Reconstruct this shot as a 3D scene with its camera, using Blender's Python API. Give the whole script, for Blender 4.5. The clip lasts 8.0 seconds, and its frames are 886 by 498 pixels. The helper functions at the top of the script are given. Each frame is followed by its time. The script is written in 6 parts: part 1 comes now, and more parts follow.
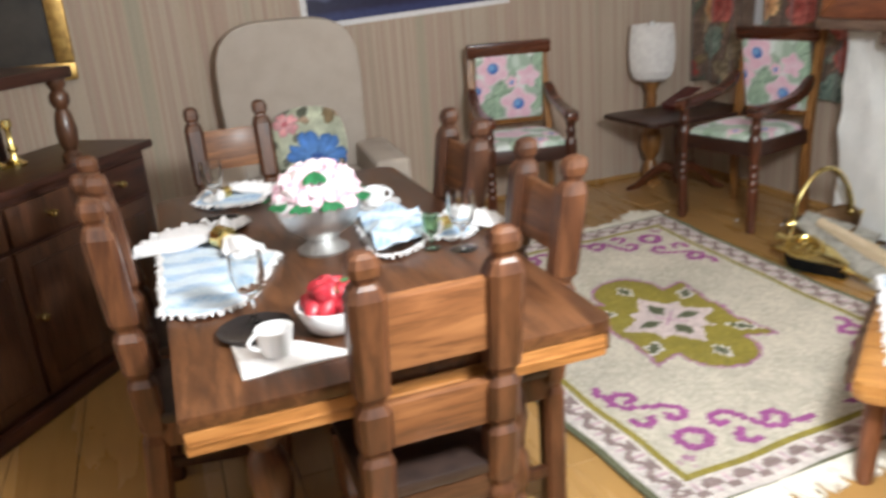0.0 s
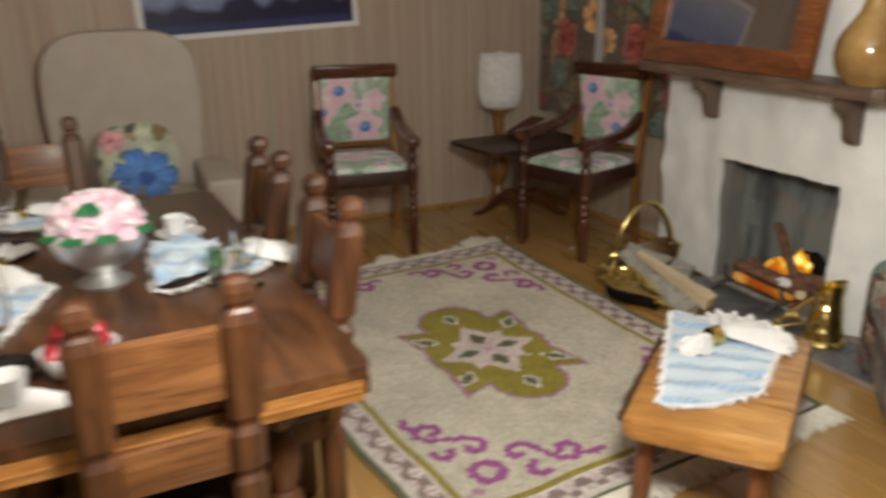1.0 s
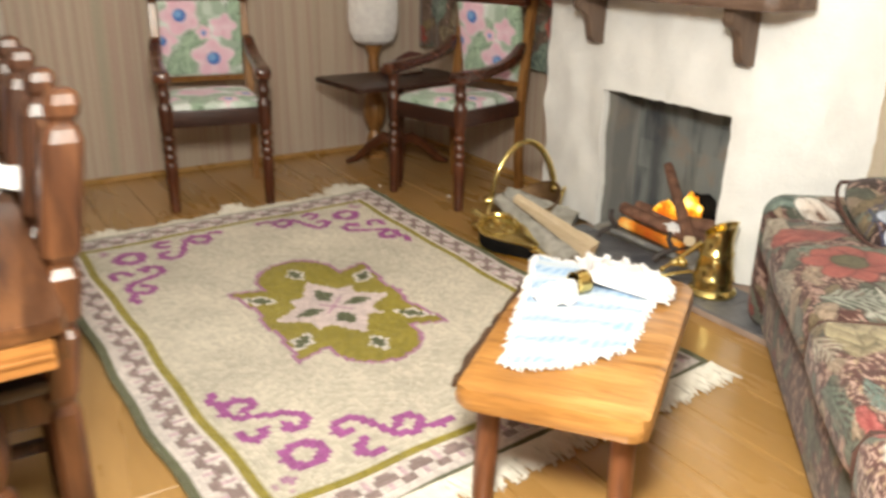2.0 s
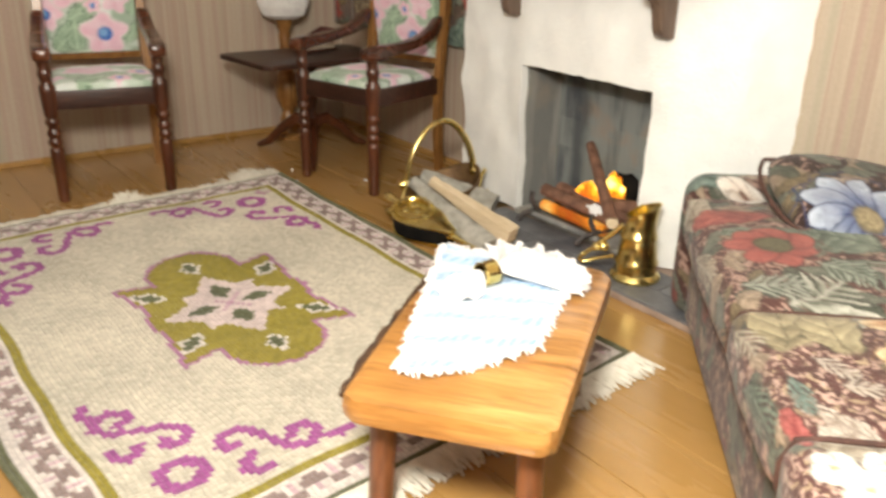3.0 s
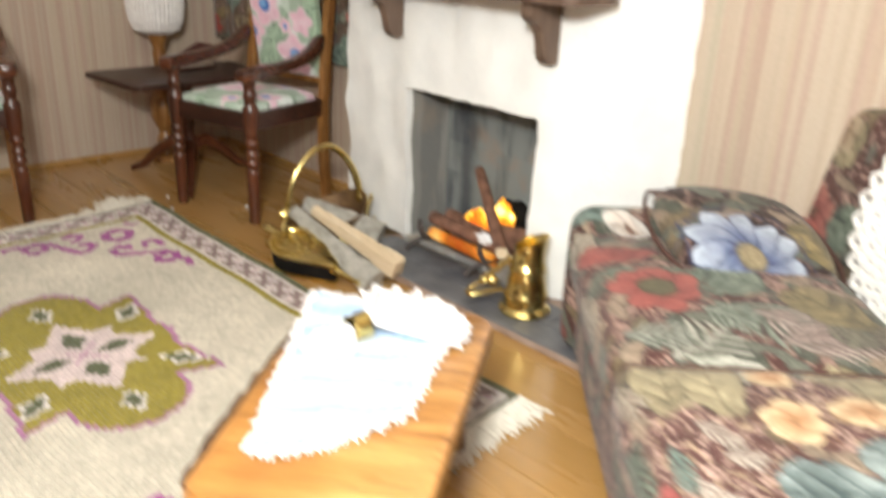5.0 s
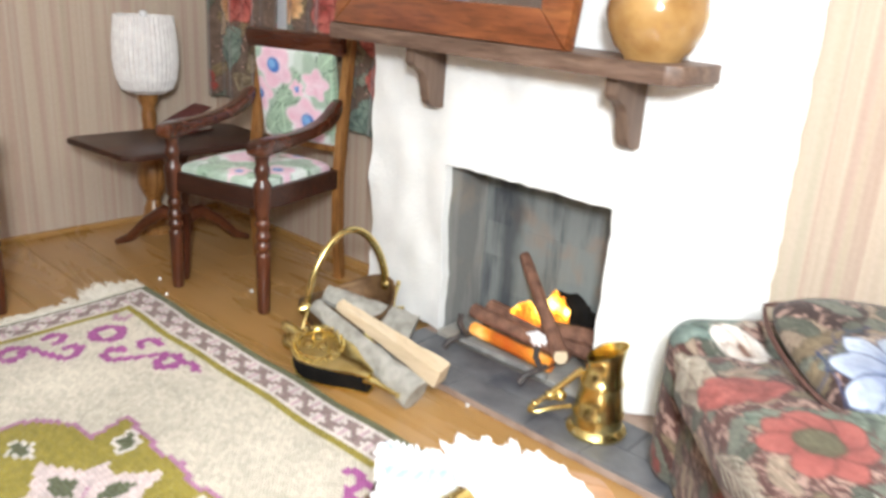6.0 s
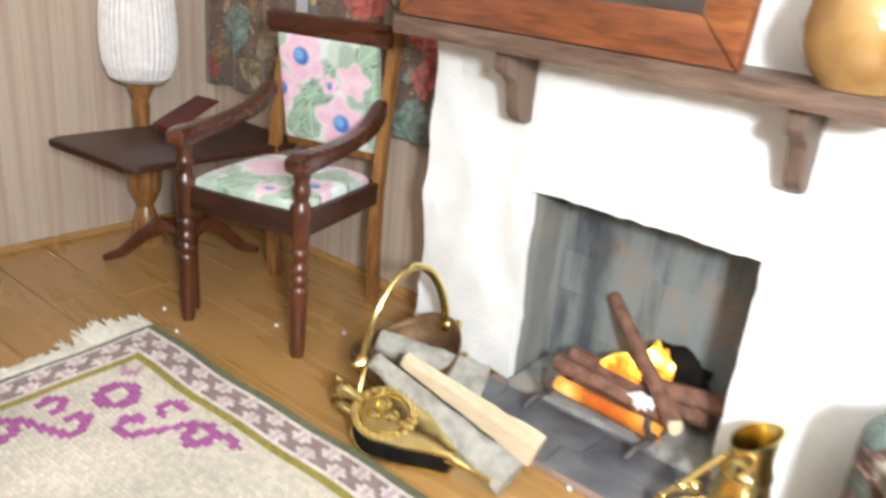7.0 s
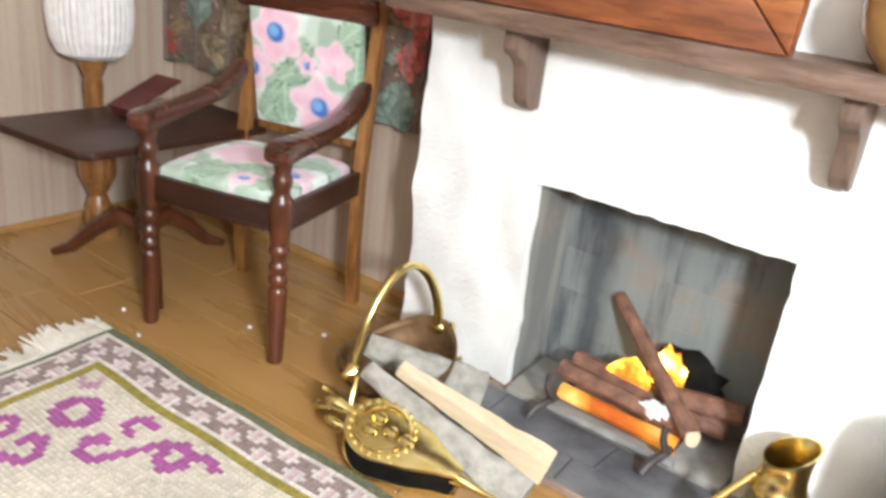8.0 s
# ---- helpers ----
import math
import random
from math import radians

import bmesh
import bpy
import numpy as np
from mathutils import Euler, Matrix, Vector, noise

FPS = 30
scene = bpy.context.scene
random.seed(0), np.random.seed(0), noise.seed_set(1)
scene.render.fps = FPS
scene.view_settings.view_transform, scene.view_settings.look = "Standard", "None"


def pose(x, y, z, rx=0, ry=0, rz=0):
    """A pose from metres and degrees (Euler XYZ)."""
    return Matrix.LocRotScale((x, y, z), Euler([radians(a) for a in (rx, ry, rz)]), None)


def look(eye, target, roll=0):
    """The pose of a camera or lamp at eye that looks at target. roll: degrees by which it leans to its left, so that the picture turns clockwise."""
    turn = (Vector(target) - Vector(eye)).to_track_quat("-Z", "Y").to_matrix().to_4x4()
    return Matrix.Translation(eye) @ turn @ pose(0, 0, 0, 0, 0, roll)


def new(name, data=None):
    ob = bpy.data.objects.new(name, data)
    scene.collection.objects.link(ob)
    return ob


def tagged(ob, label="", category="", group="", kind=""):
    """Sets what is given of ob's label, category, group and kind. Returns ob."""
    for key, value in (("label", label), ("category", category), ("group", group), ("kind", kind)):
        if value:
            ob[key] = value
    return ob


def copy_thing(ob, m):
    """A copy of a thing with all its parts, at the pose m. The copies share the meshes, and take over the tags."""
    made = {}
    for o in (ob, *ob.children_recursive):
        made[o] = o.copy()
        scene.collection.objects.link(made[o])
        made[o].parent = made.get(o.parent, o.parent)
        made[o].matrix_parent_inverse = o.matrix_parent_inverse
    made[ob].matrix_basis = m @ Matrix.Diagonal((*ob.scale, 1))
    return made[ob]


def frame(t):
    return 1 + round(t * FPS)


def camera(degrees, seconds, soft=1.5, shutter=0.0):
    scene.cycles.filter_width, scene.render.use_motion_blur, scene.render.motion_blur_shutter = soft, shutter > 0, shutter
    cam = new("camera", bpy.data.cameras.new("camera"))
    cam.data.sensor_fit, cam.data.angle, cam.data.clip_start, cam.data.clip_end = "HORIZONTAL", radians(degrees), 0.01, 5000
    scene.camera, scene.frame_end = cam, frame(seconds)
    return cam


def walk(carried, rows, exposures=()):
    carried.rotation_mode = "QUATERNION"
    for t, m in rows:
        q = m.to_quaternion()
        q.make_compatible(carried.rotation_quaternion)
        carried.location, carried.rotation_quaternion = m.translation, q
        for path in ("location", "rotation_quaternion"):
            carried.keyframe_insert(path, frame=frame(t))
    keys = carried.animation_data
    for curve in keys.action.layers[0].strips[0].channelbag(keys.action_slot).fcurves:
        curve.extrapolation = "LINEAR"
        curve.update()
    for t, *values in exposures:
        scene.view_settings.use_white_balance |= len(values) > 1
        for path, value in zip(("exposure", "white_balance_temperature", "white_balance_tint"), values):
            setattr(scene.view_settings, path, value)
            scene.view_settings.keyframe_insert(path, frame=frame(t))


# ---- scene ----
# A twelfth-scale doll's house parlour.  All lengths below are in doll's metres; U turns them into real ones.
U = 1 / 12
cam = camera(57.7, 8.0, soft=3.0, shutter=0.8)
ROWS = [
    (0, (2.684, 1.899, 1.441), (3.285, 3.689, 0.783), -4.45),
    (0.5, (2.753, 1.776, 1.509), (3.459, 3.532, 0.863), -2.31),
    (1, (2.962, 1.813, 1.496), (3.812, 3.505, 0.851), -0.69),
    (1.5, (3.207, 1.933, 1.377), (4.167, 3.558, 0.716), -0.29),
    (1.7, (3.301, 1.987, 1.298), (4.278, 3.591, 0.608), 0.20),
    (2.8, (3.585, 2.164, 1.197), (4.690, 3.651, 0.443), 1.47),
    (3, (3.613, 2.164, 1.184), (4.736, 3.636, 0.428), 1.36),
    (3.5, (3.737, 2.128, 1.143), (4.894, 3.561, 0.362), 1.45),
    (4, (3.800, 2.102, 1.150), (4.996, 3.495, 0.358), 1.89),
    (4.5, (3.848, 2.047, 1.159), (5.087, 3.402, 0.365), 1.90),
    (5, (3.796, 2.244, 1.224), (5.093, 3.576, 0.488), 2.68),
    (5.2, (3.771, 2.368, 1.244), (5.089, 3.704, 0.552), 2.58),
    (6.3, (3.921, 2.924, 1.258), (5.342, 4.183, 0.628), 4.13),
    (6.5, (3.921, 3.058, 1.261), (5.370, 4.272, 0.610), 4.66),
    (7, (3.993, 3.407, 1.293), (5.450, 4.576, 0.576), 5.53),
    (7.5, (4.072, 3.562, 1.281), (5.544, 4.706, 0.558), 5.88),
    (8, (4.058, 3.640, 1.242), (5.591, 4.690, 0.502), 7.16),
]
EXPOSURES = [(0.0, -1.15, 5750, 7), (0.5, -1.62, 6000, 7), (1.0, -1.93, 6450, 7), (1.5, -1.36, 6400, 7), (1.7, -1.18, 6500, 7), (2.8, -0.90, 6600, 7), (4.5, -0.86, 6400, 7), (5.2, -0.72, 6000, 7), (6.3, -0.2, 5600, 7), (8.0, -0.08, 5600, 7)]
walk(cam, [(t, look(Vector(e) * U, Vector(g) * U, r)) for t, e, g, r in ROWS], EXPOSURES)

# ---- light ----
world = bpy.data.worlds.new("world")
scene.world = world
world.use_nodes = True
world.node_tree.nodes["Background"].inputs[0].default_value = (1.0, 0.90, 0.78, 1)
world.node_tree.nodes["Background"].inputs[1].default_value = 0.075


def lamp(name, place, watts, radius, colour):
    data = bpy.data.lights.new(name, "POINT")
    data.energy, data.shadow_soft_size, data.color = watts, radius, colour
    ob = new(name, data)
    ob.location = Vector(place) * U
    return ob


# the small white torch that is held over the open front of the house
lamp("torch", (3.52, 2.32, 1.74), 4.15, 0.014, (1.0, 0.95, 0.86))


# ---- node helpers ----
def material(name):
    m = bpy.data.materials.new(name)
    m.use_nodes = True
    return m, m.node_tree, m.node_tree.nodes["Principled BSDF"]


def node(nt, kind, values=None):
    n = nt.nodes.new(kind)
    for k, v in (values or {}).items():
        n.inputs[k].default_value = v
    return n


def coords(nt, sx=1.0, sy=1.0, sz=1.0, space="Object"):
    tc = nt.nodes.new("ShaderNodeTexCoord")
    mp = nt.nodes.new("ShaderNodeMapping")
    mp.inputs["Scale"].default_value = (12 * sx, 12 * sy, 12 * sz)
    nt.links.new(tc.outputs[space], mp.inputs[0])
    return mp.outputs[0]


def noise_tex(nt, vec, scale, detail=4.0, rough=0.55, distort=0.0):
    n = node(nt, "ShaderNodeTexNoise", {"Scale": scale, "Detail": detail, "Roughness": rough, "Distortion": distort})
    nt.links.new(vec, n.inputs["Vector"])
    return n.outputs[0]


def ramp(nt, fac, stops):
    n = nt.nodes.new("ShaderNodeValToRGB")
    el = n.color_ramp.elements
    while len(el) < len(stops):
        el.new(0.5)
    for e, (p, c) in zip(el, stops):
        e.position, e.color = p, (*c, 1)
    nt.links.new(fac, n.inputs[0])
    return n.outputs[0]


def mix(nt, fac, a, b, mode="MIX"):
    n = nt.nodes.new("ShaderNodeMix")
    n.data_type, n.blend_type = "RGBA", mode
    for sock, v in ((n.inputs[0], fac), (n.inputs[6], a), (n.inputs[7], b)):
        if isinstance(v, (int, float)):
            sock.default_value = v
        elif isinstance(v, tuple):
            sock.default_value = (*v, 1)
        else:
            nt.links.new(v, sock)
    return n.outputs[2]


def maths(nt, op, a, b=0.0):
    n = nt.nodes.new("ShaderNodeMath")
    n.operation = op
    for sock, v in zip(n.inputs, (a, b)):
        if isinstance(v, (int, float)):
            sock.default_value = v
        else:
            nt.links.new(v, sock)
    return n.outputs[0]


def bump(nt, bsdf, height, strength, depth):
    n = node(nt, "ShaderNodeBump", {"Strength": strength, "Distance": depth * U})
    nt.links.new(height, n.inputs["Height"])
    nt.links.new(n.outputs[0], bsdf.inputs["Normal"])


def wood(name, dark, mid, light, along="z", rough=0.38, grain=1.0, coat=0.25, pore=0.6):
    """Stained wood with long grain, pores and slow colour drift."""
    m, nt, b = material(name)
    s = {"x": (0.12, 1, 1), "y": (1, 0.12, 1), "z": (1, 1, 0.12)}[along]
    v = coords(nt, *s)
    n1 = noise_tex(nt, v, 14 * grain, 6, 0.6, 1.2)
    n2 = noise_tex(nt, v, 75 * grain, 3, 0.6)
    big = noise_tex(nt, coords(nt), 3.0, 2)
    rnd = nt.nodes.new("ShaderNodeObjectInfo")
    fac = maths(nt, "ADD", maths(nt, "MULTIPLY", n1, 0.75), maths(nt, "MULTIPLY", big, 0.25))
    fac = maths(nt, "ADD", fac, maths(nt, "MULTIPLY", maths(nt, "SUBTRACT", rnd.outputs["Random"], 0.5), 0.12))
    col = ramp(nt, fac, [(0.3, dark), (0.5, mid), (0.68, light)])
    pores = ramp(nt, n2, [(0.38, (0.45, 0.4, 0.36)), (0.52, (1, 1, 1))])
    col = mix(nt, pore, col, pores, "MULTIPLY")
    nt.links.new(col, b.inputs["Base Color"])
    r = maths(nt, "ADD", rough - 0.08, maths(nt, "MULTIPLY", n1, 0.2))
    nt.links.new(r, b.inputs["Roughness"])
    b.inputs["Coat Weight"].default_value = coat
    b.inputs["Coat Roughness"].default_value = 0.22
    bump(nt, b, n2, 0.25, 0.004)
    return m


def plain(name, a, c, rough=0.6, scale=12.0, metal=0.0, relief=0.15, coat=0.0, depth=0.006):
    m, nt, b = material(name)
    v = coords(nt)
    n1 = noise_tex(nt, v, scale, 5)
    n2 = noise_tex(nt, v, scale * 9, 3)
    nt.links.new(ramp(nt, n1, [(0.35, a), (0.65, c)]), b.inputs["Base Color"])
    b.inputs["Metallic"].default_value = metal
    b.inputs["Coat Weight"].default_value = coat
    nt.links.new(maths(nt, "ADD", rough - 0.1, maths(nt, "MULTIPLY", n2, 0.2)), b.inputs["Roughness"])
    bump(nt, b, maths(nt, "ADD", n1, maths(nt, "MULTIPLY", n2, 0.5)), relief, depth)
    return m


def printed(name, rough=0.85, weave=260.0, relief=0.5, sheen=0.3):
    """Cloth that shows the print stored on the mesh, with a woven relief."""
    m, nt, b = material(name)
    at = nt.nodes.new("ShaderNodeAttribute")
    at.attribute_name = "print"
    v = coords(nt)
    n1 = noise_tex(nt, v, 6, 4)
    n2 = noise_tex(nt, v, weave, 2)
    tone = ramp(nt, maths(nt, "ADD", maths(nt, "MULTIPLY", n1, 0.4), maths(nt, "MULTIPLY", n2, 0.6)),
                [(0.3, (0.72, 0.72, 0.72)), (0.65, (1.12, 1.12, 1.12))])
    nt.links.new(mix(nt, 1.0, at.outputs[0], tone, "MULTIPLY"), b.inputs["Base Color"])
    b.inputs["Roughness"].default_value = rough
    b.inputs["Sheen Weight"].default_value = sheen
    b.inputs["Specular IOR Level"].default_value = 0.25
    bump(nt, b, n2, relief, 0.004)
    return m


# ---- materials ----
OAK_DARK = wood("dark_stained_wood", (0.028, 0.0098, 0.0042), (0.076, 0.027, 0.0105), (0.155, 0.060, 0.023), "z", 0.42, 1.0, 0.2)
OAK_DARK_X = wood("dark_stained_wood_across", (0.026, 0.011, 0.006), (0.070, 0.029, 0.014), (0.155, 0.068, 0.032), "x")
TABLE_TOP = wood("table_wood", (0.024, 0.0095, 0.004), (0.064, 0.0245, 0.0095), (0.145, 0.059, 0.022), "y", 0.34, 1.0, 0.3)
CHAIR_PANEL = wood("chair_panel_wood", (0.092, 0.034, 0.012), (0.180, 0.071, 0.025), (0.30, 0.13, 0.047), "x", 0.46, 1.0, 0.1)
GOLD_EDGE = wood("golden_edge_wood", (0.21, 0.082, 0.021), (0.36, 0.158, 0.044), (0.50, 0.245, 0.08), "x", 0.34, 0.8, 0.3)
DARK_DOOR = wood("dark_mahogany_upright", (0.028, 0.012, 0.007), (0.070, 0.029, 0.014), (0.13, 0.055, 0.026), "z", 0.34, 1.0, 0.3)
DARK_TOP = wood("dark_mahogany", (0.020, 0.007, 0.004), (0.046, 0.015, 0.008), (0.088, 0.029, 0.014), "x", 0.42, 1.0, 0.15)
MAHOGANY = wood("mahogany", (0.030, 0.009, 0.004), (0.085, 0.023, 0.009), (0.16, 0.048, 0.018), "z", 0.34, 1.0, 0.35, 0.3)
MAHOGANY_X = wood("mahogany_across", (0.028, 0.008, 0.004), (0.075, 0.020, 0.008), (0.135, 0.040, 0.016), "x", 0.24, 1.0, 0.6, 0.3)
HONEY = wood("honey_wood", (0.14, 0.056, 0.015), (0.27, 0.12, 0.032), (0.42, 0.21, 0.064), "z", 0.35)
STOOL_WOOD = wood("stool_wood", (0.17, 0.068, 0.016), (0.41, 0.19, 0.050), (0.65, 0.36, 0.12), "x", 0.28, 0.8, 0.4, 0.4)
STOOL_BARK = plain("stool_bark", (0.035, 0.016, 0.008), (0.10, 0.05, 0.024), 0.7, 30, 0.0, 0.6)
STOOL_LEG = wood("stool_leg_wood", (0.10, 0.03, 0.012), (0.18, 0.062, 0.026), (0.26, 0.10, 0.045))
BOARD = wood("floor_board", (0.36, 0.202, 0.060), (0.41, 0.232, 0.074), (0.46, 0.270, 0.094), "y", 0.26, 0.35, 0.6, 0.08)
BRACKET_WOOD = wood("bracket_wood", (0.10, 0.064, 0.045), (0.17, 0.112, 0.080), (0.24, 0.165, 0.122), "z", 0.55, 0.8, 0.05, 0.3)
SHELF_WOOD = wood("mantel_wood", (0.062, 0.037, 0.025), (0.135, 0.083, 0.058), (0.22, 0.145, 0.105), "y", 0.5, 1.0, 0.1)
FRAME_WOOD = wood("frame_wood", (0.10, 0.028, 0.010), (0.22, 0.07, 0.022), (0.34, 0.13, 0.04), "y", 0.3, 1.0, 0.5)
BLACK = plain("soot_black", (0.005, 0.005, 0.005), (0.014, 0.012, 0.011), 0.85)
BLACK.node_tree.nodes["Principled BSDF"].inputs["Specular IOR Level"].default_value = 0.12
BRASS = plain("brass", (0.76, 0.59, 0.20), (0.92, 0.78, 0.35), 0.17, 20, 1.0, 0.1)
GILT = plain("gilt", (0.34, 0.20, 0.06), (0.62, 0.40, 0.12), 0.35, 25, 0.8, 0.3)
# brass for the log basket's bowl, browned so its inner shade is in the colour
SHADED_BRASS = plain("shaded_brass", (0.11, 0.060, 0.028), (0.21, 0.125, 0.055), 0.55, 18, 0.6, 0.2)
PEWTER = plain("pewter", (0.50, 0.50, 0.50), (0.70, 0.70, 0.69), 0.5, 18, 1.0, 0.12)
PORCELAIN = plain("white_porcelain", (0.80, 0.80, 0.82), (0.86, 0.86, 0.87), 0.2, 8, 0.0, 0.03, 0.5)
SHADE = plain("lamp_shade_cloth", (0.70, 0.67, 0.66), (0.82, 0.80, 0.78), 0.85, 30)
GREY_CLOTH = plain("grey_beige_cloth", (0.47, 0.41, 0.35), (0.52, 0.46, 0.40), 0.9, 9, 0.0, 0.12)
PLASTER = plain("white_plaster", (0.84, 0.845, 0.84), (0.91, 0.91, 0.90), 0.85, 9, 0.0, 0.25, 0.0, 0.03)
CEILING = plain("ceiling_paint", (0.74, 0.72, 0.68), (0.80, 0.78, 0.75), 0.9, 5)
SLATE = plain("slate", (0.075, 0.078, 0.092), (0.165, 0.168, 0.178), 0.5, 7, 0.0, 0.5)
MORTAR = plain("hearth_joint", (0.26, 0.18, 0.14), (0.36, 0.27, 0.22), 0.8, 20)


def sooty(name, pale, dark, warm, flue=None):
    """Grey firebrick with upright smoke streaks and a few warm patches."""
    m, nt, b = material(name)
    streak = noise_tex(nt, coords(nt, 1, 1, 0.16), 9, 5, 0.6)
    patch = noise_tex(nt, coords(nt), 5, 3)
    fine = noise_tex(nt, coords(nt), 55, 3)
    rnd = nt.nodes.new("ShaderNodeObjectInfo")
    col = ramp(nt, maths(nt, "ADD", streak, maths(nt, "MULTIPLY", maths(nt, "SUBTRACT", rnd.outputs["Random"], 0.5), 0.10)), [(0.36, dark), (0.5, pale), (0.7, (pale[0] * 1.15, pale[1] * 1.15, pale[2] * 1.12))])
    col = mix(nt, ramp(nt, patch, [(0.54, (0, 0, 0)), (0.70, (0.6, 0.6, 0.6))]), col, warm)
    if flue is not None:                            # one broad smear of soot up the back, with a ragged edge
        xyz = nt.nodes.new("ShaderNodeSeparateXYZ")
        nt.links.new(coords(nt), xyz.inputs[0])
        off = maths(nt, "ABSOLUTE", maths(nt, "SUBTRACT", maths(nt, "ADD", xyz.outputs[1], maths(nt, "MULTIPLY", maths(nt, "SUBTRACT", patch, 0.5), 0.10)), flue))
        col = mix(nt, ramp(nt, off, [(0.012, (0.75, 0.75, 0.75)), (0.055, (0, 0, 0))]), col, (0.045, 0.05, 0.06))
    nt.links.new(col, b.inputs["Base Color"])
    b.inputs["Roughness"].default_value = 0.85
    bump(nt, b, maths(nt, "ADD", fine, maths(nt, "MULTIPLY", streak, 1.5)), 0.4, 0.008)
    return m


SOOT_BRICK = sooty("sooty_firebrick", (0.21, 0.225, 0.22), (0.085, 0.09, 0.10), (0.30, 0.20, 0.14), 4.475)
SOOT_SIDE = sooty("smoked_plaster", (0.30, 0.295, 0.275), (0.20, 0.20, 0.195), (0.33, 0.27, 0.21))
BARK = plain("log_bark", (0.30, 0.285, 0.245), (0.50, 0.48, 0.43), 0.8, 22, 0.0, 0.8, 0.0, 0.02)
SPLIT = wood("split_log", (0.56, 0.43, 0.27), (0.64, 0.51, 0.34), (0.70, 0.58, 0.42), "y", 0.7, 1.0, 0.0, 0.15)
BURNT = plain("fire_log", (0.11, 0.052, 0.034), (0.25, 0.125, 0.08), 0.7, 25, 0.0, 0.7)
FRINGE = plain("cream_yarn", (0.62, 0.58, 0.49), (0.74, 0.70, 0.62), 0.9, 40)
CROCHET = plain("white_thread", (0.80, 0.78, 0.75), (0.87, 0.86, 0.84), 0.9, 60)
PIPING = plain("brown_piping", (0.05, 0.022, 0.016), (0.09, 0.04, 0.03), 0.8, 40)
LEATHER = plain("dark_seat", (0.018, 0.010, 0.008), (0.04, 0.022, 0.016), 0.5, 15, 0.0, 0.2, 0.2)
BERRY = plain("red_berry", (0.26, 0.008, 0.018), (0.42, 0.022, 0.038), 0.42, 30, 0.0, 0.1, 0.3)
LEAF = plain("green_leaf", (0.01, 0.10, 0.03), (0.03, 0.20, 0.07), 0.5, 30)
ROSE = plain("pink_petal", (0.74, 0.44, 0.56), (0.86, 0.68, 0.76), 0.7, 60)
ROSE_WHITE = plain("white_petal", (0.80, 0.68, 0.73), (0.88, 0.82, 0.84), 0.7, 60)
LINEN = plain("white_linen", (0.80, 0.79, 0.80), (0.88, 0.86, 0.87), 0.9, 80, 0.0, 0.5)
OCHRE = plain("ochre_glaze", (0.27, 0.145, 0.045), (0.48, 0.30, 0.11), 0.16, 7, 0.0, 0.03, 0.6)
BOOK_RED = plain("book_cover", (0.07, 0.012, 0.012), (0.12, 0.025, 0.02), 0.5, 30)
PAGES = plain("book_pages", (0.66, 0.61, 0.50), (0.76, 0.71, 0.60), 0.8, 60)
BAR = plain("grey_bar", (0.20, 0.20, 0.20), (0.34, 0.34, 0.33), 0.5, 20, 0.3)
IRON = plain("fire_iron", (0.03, 0.026, 0.025), (0.08, 0.06, 0.055), 0.55, 20)
RUG = printed("stitched_wool", 0.95, 180, 0.6, 0.2)
SOFA = printed("printed_chintz", 0.8, 320, 0.35, 0.12)
CHINTZ = printed("printed_cotton", 0.75, 320, 0.3)
CURTAIN = printed("printed_curtain", 0.85, 300, 0.3)
CLOTH = printed("striped_linen", 0.9, 220, 0.9)
POSTER = printed("paper_print", 0.4, 50, 0.02, 0.0)


def glass(name, tint, rough=0.02):
    m, nt, b = material(name)
    b.inputs["Base Color"].default_value = (*tint, 1)
    b.inputs["Transmission Weight"].default_value = 1
    b.inputs["Roughness"].default_value = rough
    b.inputs["IOR"].default_value = 1.45
    return m


GLASS = glass("clear_glass", (0.96, 0.98, 0.98))
GREEN_GLASS = glass("green_glass", (0.42, 0.58, 0.42))


def mirror():
    m, nt, b = material("mirror_glass")
    b.inputs["Base Color"].default_value = (0.42, 0.40, 0.42, 1)
    b.inputs["Metallic"].default_value = 1
    b.inputs["Roughness"].default_value = 0.04
    return m


MIRROR = mirror()


def glow(name, colour, strength, cool=0.3, size=13):
    m, nt, b = material(name)
    v = coords(nt)
    n = noise_tex(nt, v, size, 3)
    col = ramp(nt, n, [(0.36, (0.9, 0.16, 0.01)), (0.50, colour), (0.66, (1.0, 0.80, 0.30))])
    nt.links.new(mix(nt, 0.6, col, (0.12, 0.03, 0.01)), b.inputs["Base Color"])
    nt.links.new(col, b.inputs["Emission Color"])
    hot = ramp(nt, noise_tex(nt, v, size, 2), [(0.42, (cool, cool, cool)), (0.62, (1, 1, 1))])
    nt.links.new(maths(nt, "MULTIPLY", hot, strength), b.inputs["Emission Strength"])
    b.inputs["Roughness"].default_value = 0.3
    return m


FLAME = glow("flame_glow", (1.0, 0.52, 0.03), 6.0, 0.25)
EMBER = glow("ember_glow", (1.0, 0.36, 0.03), 1.5, 0.10, 5)


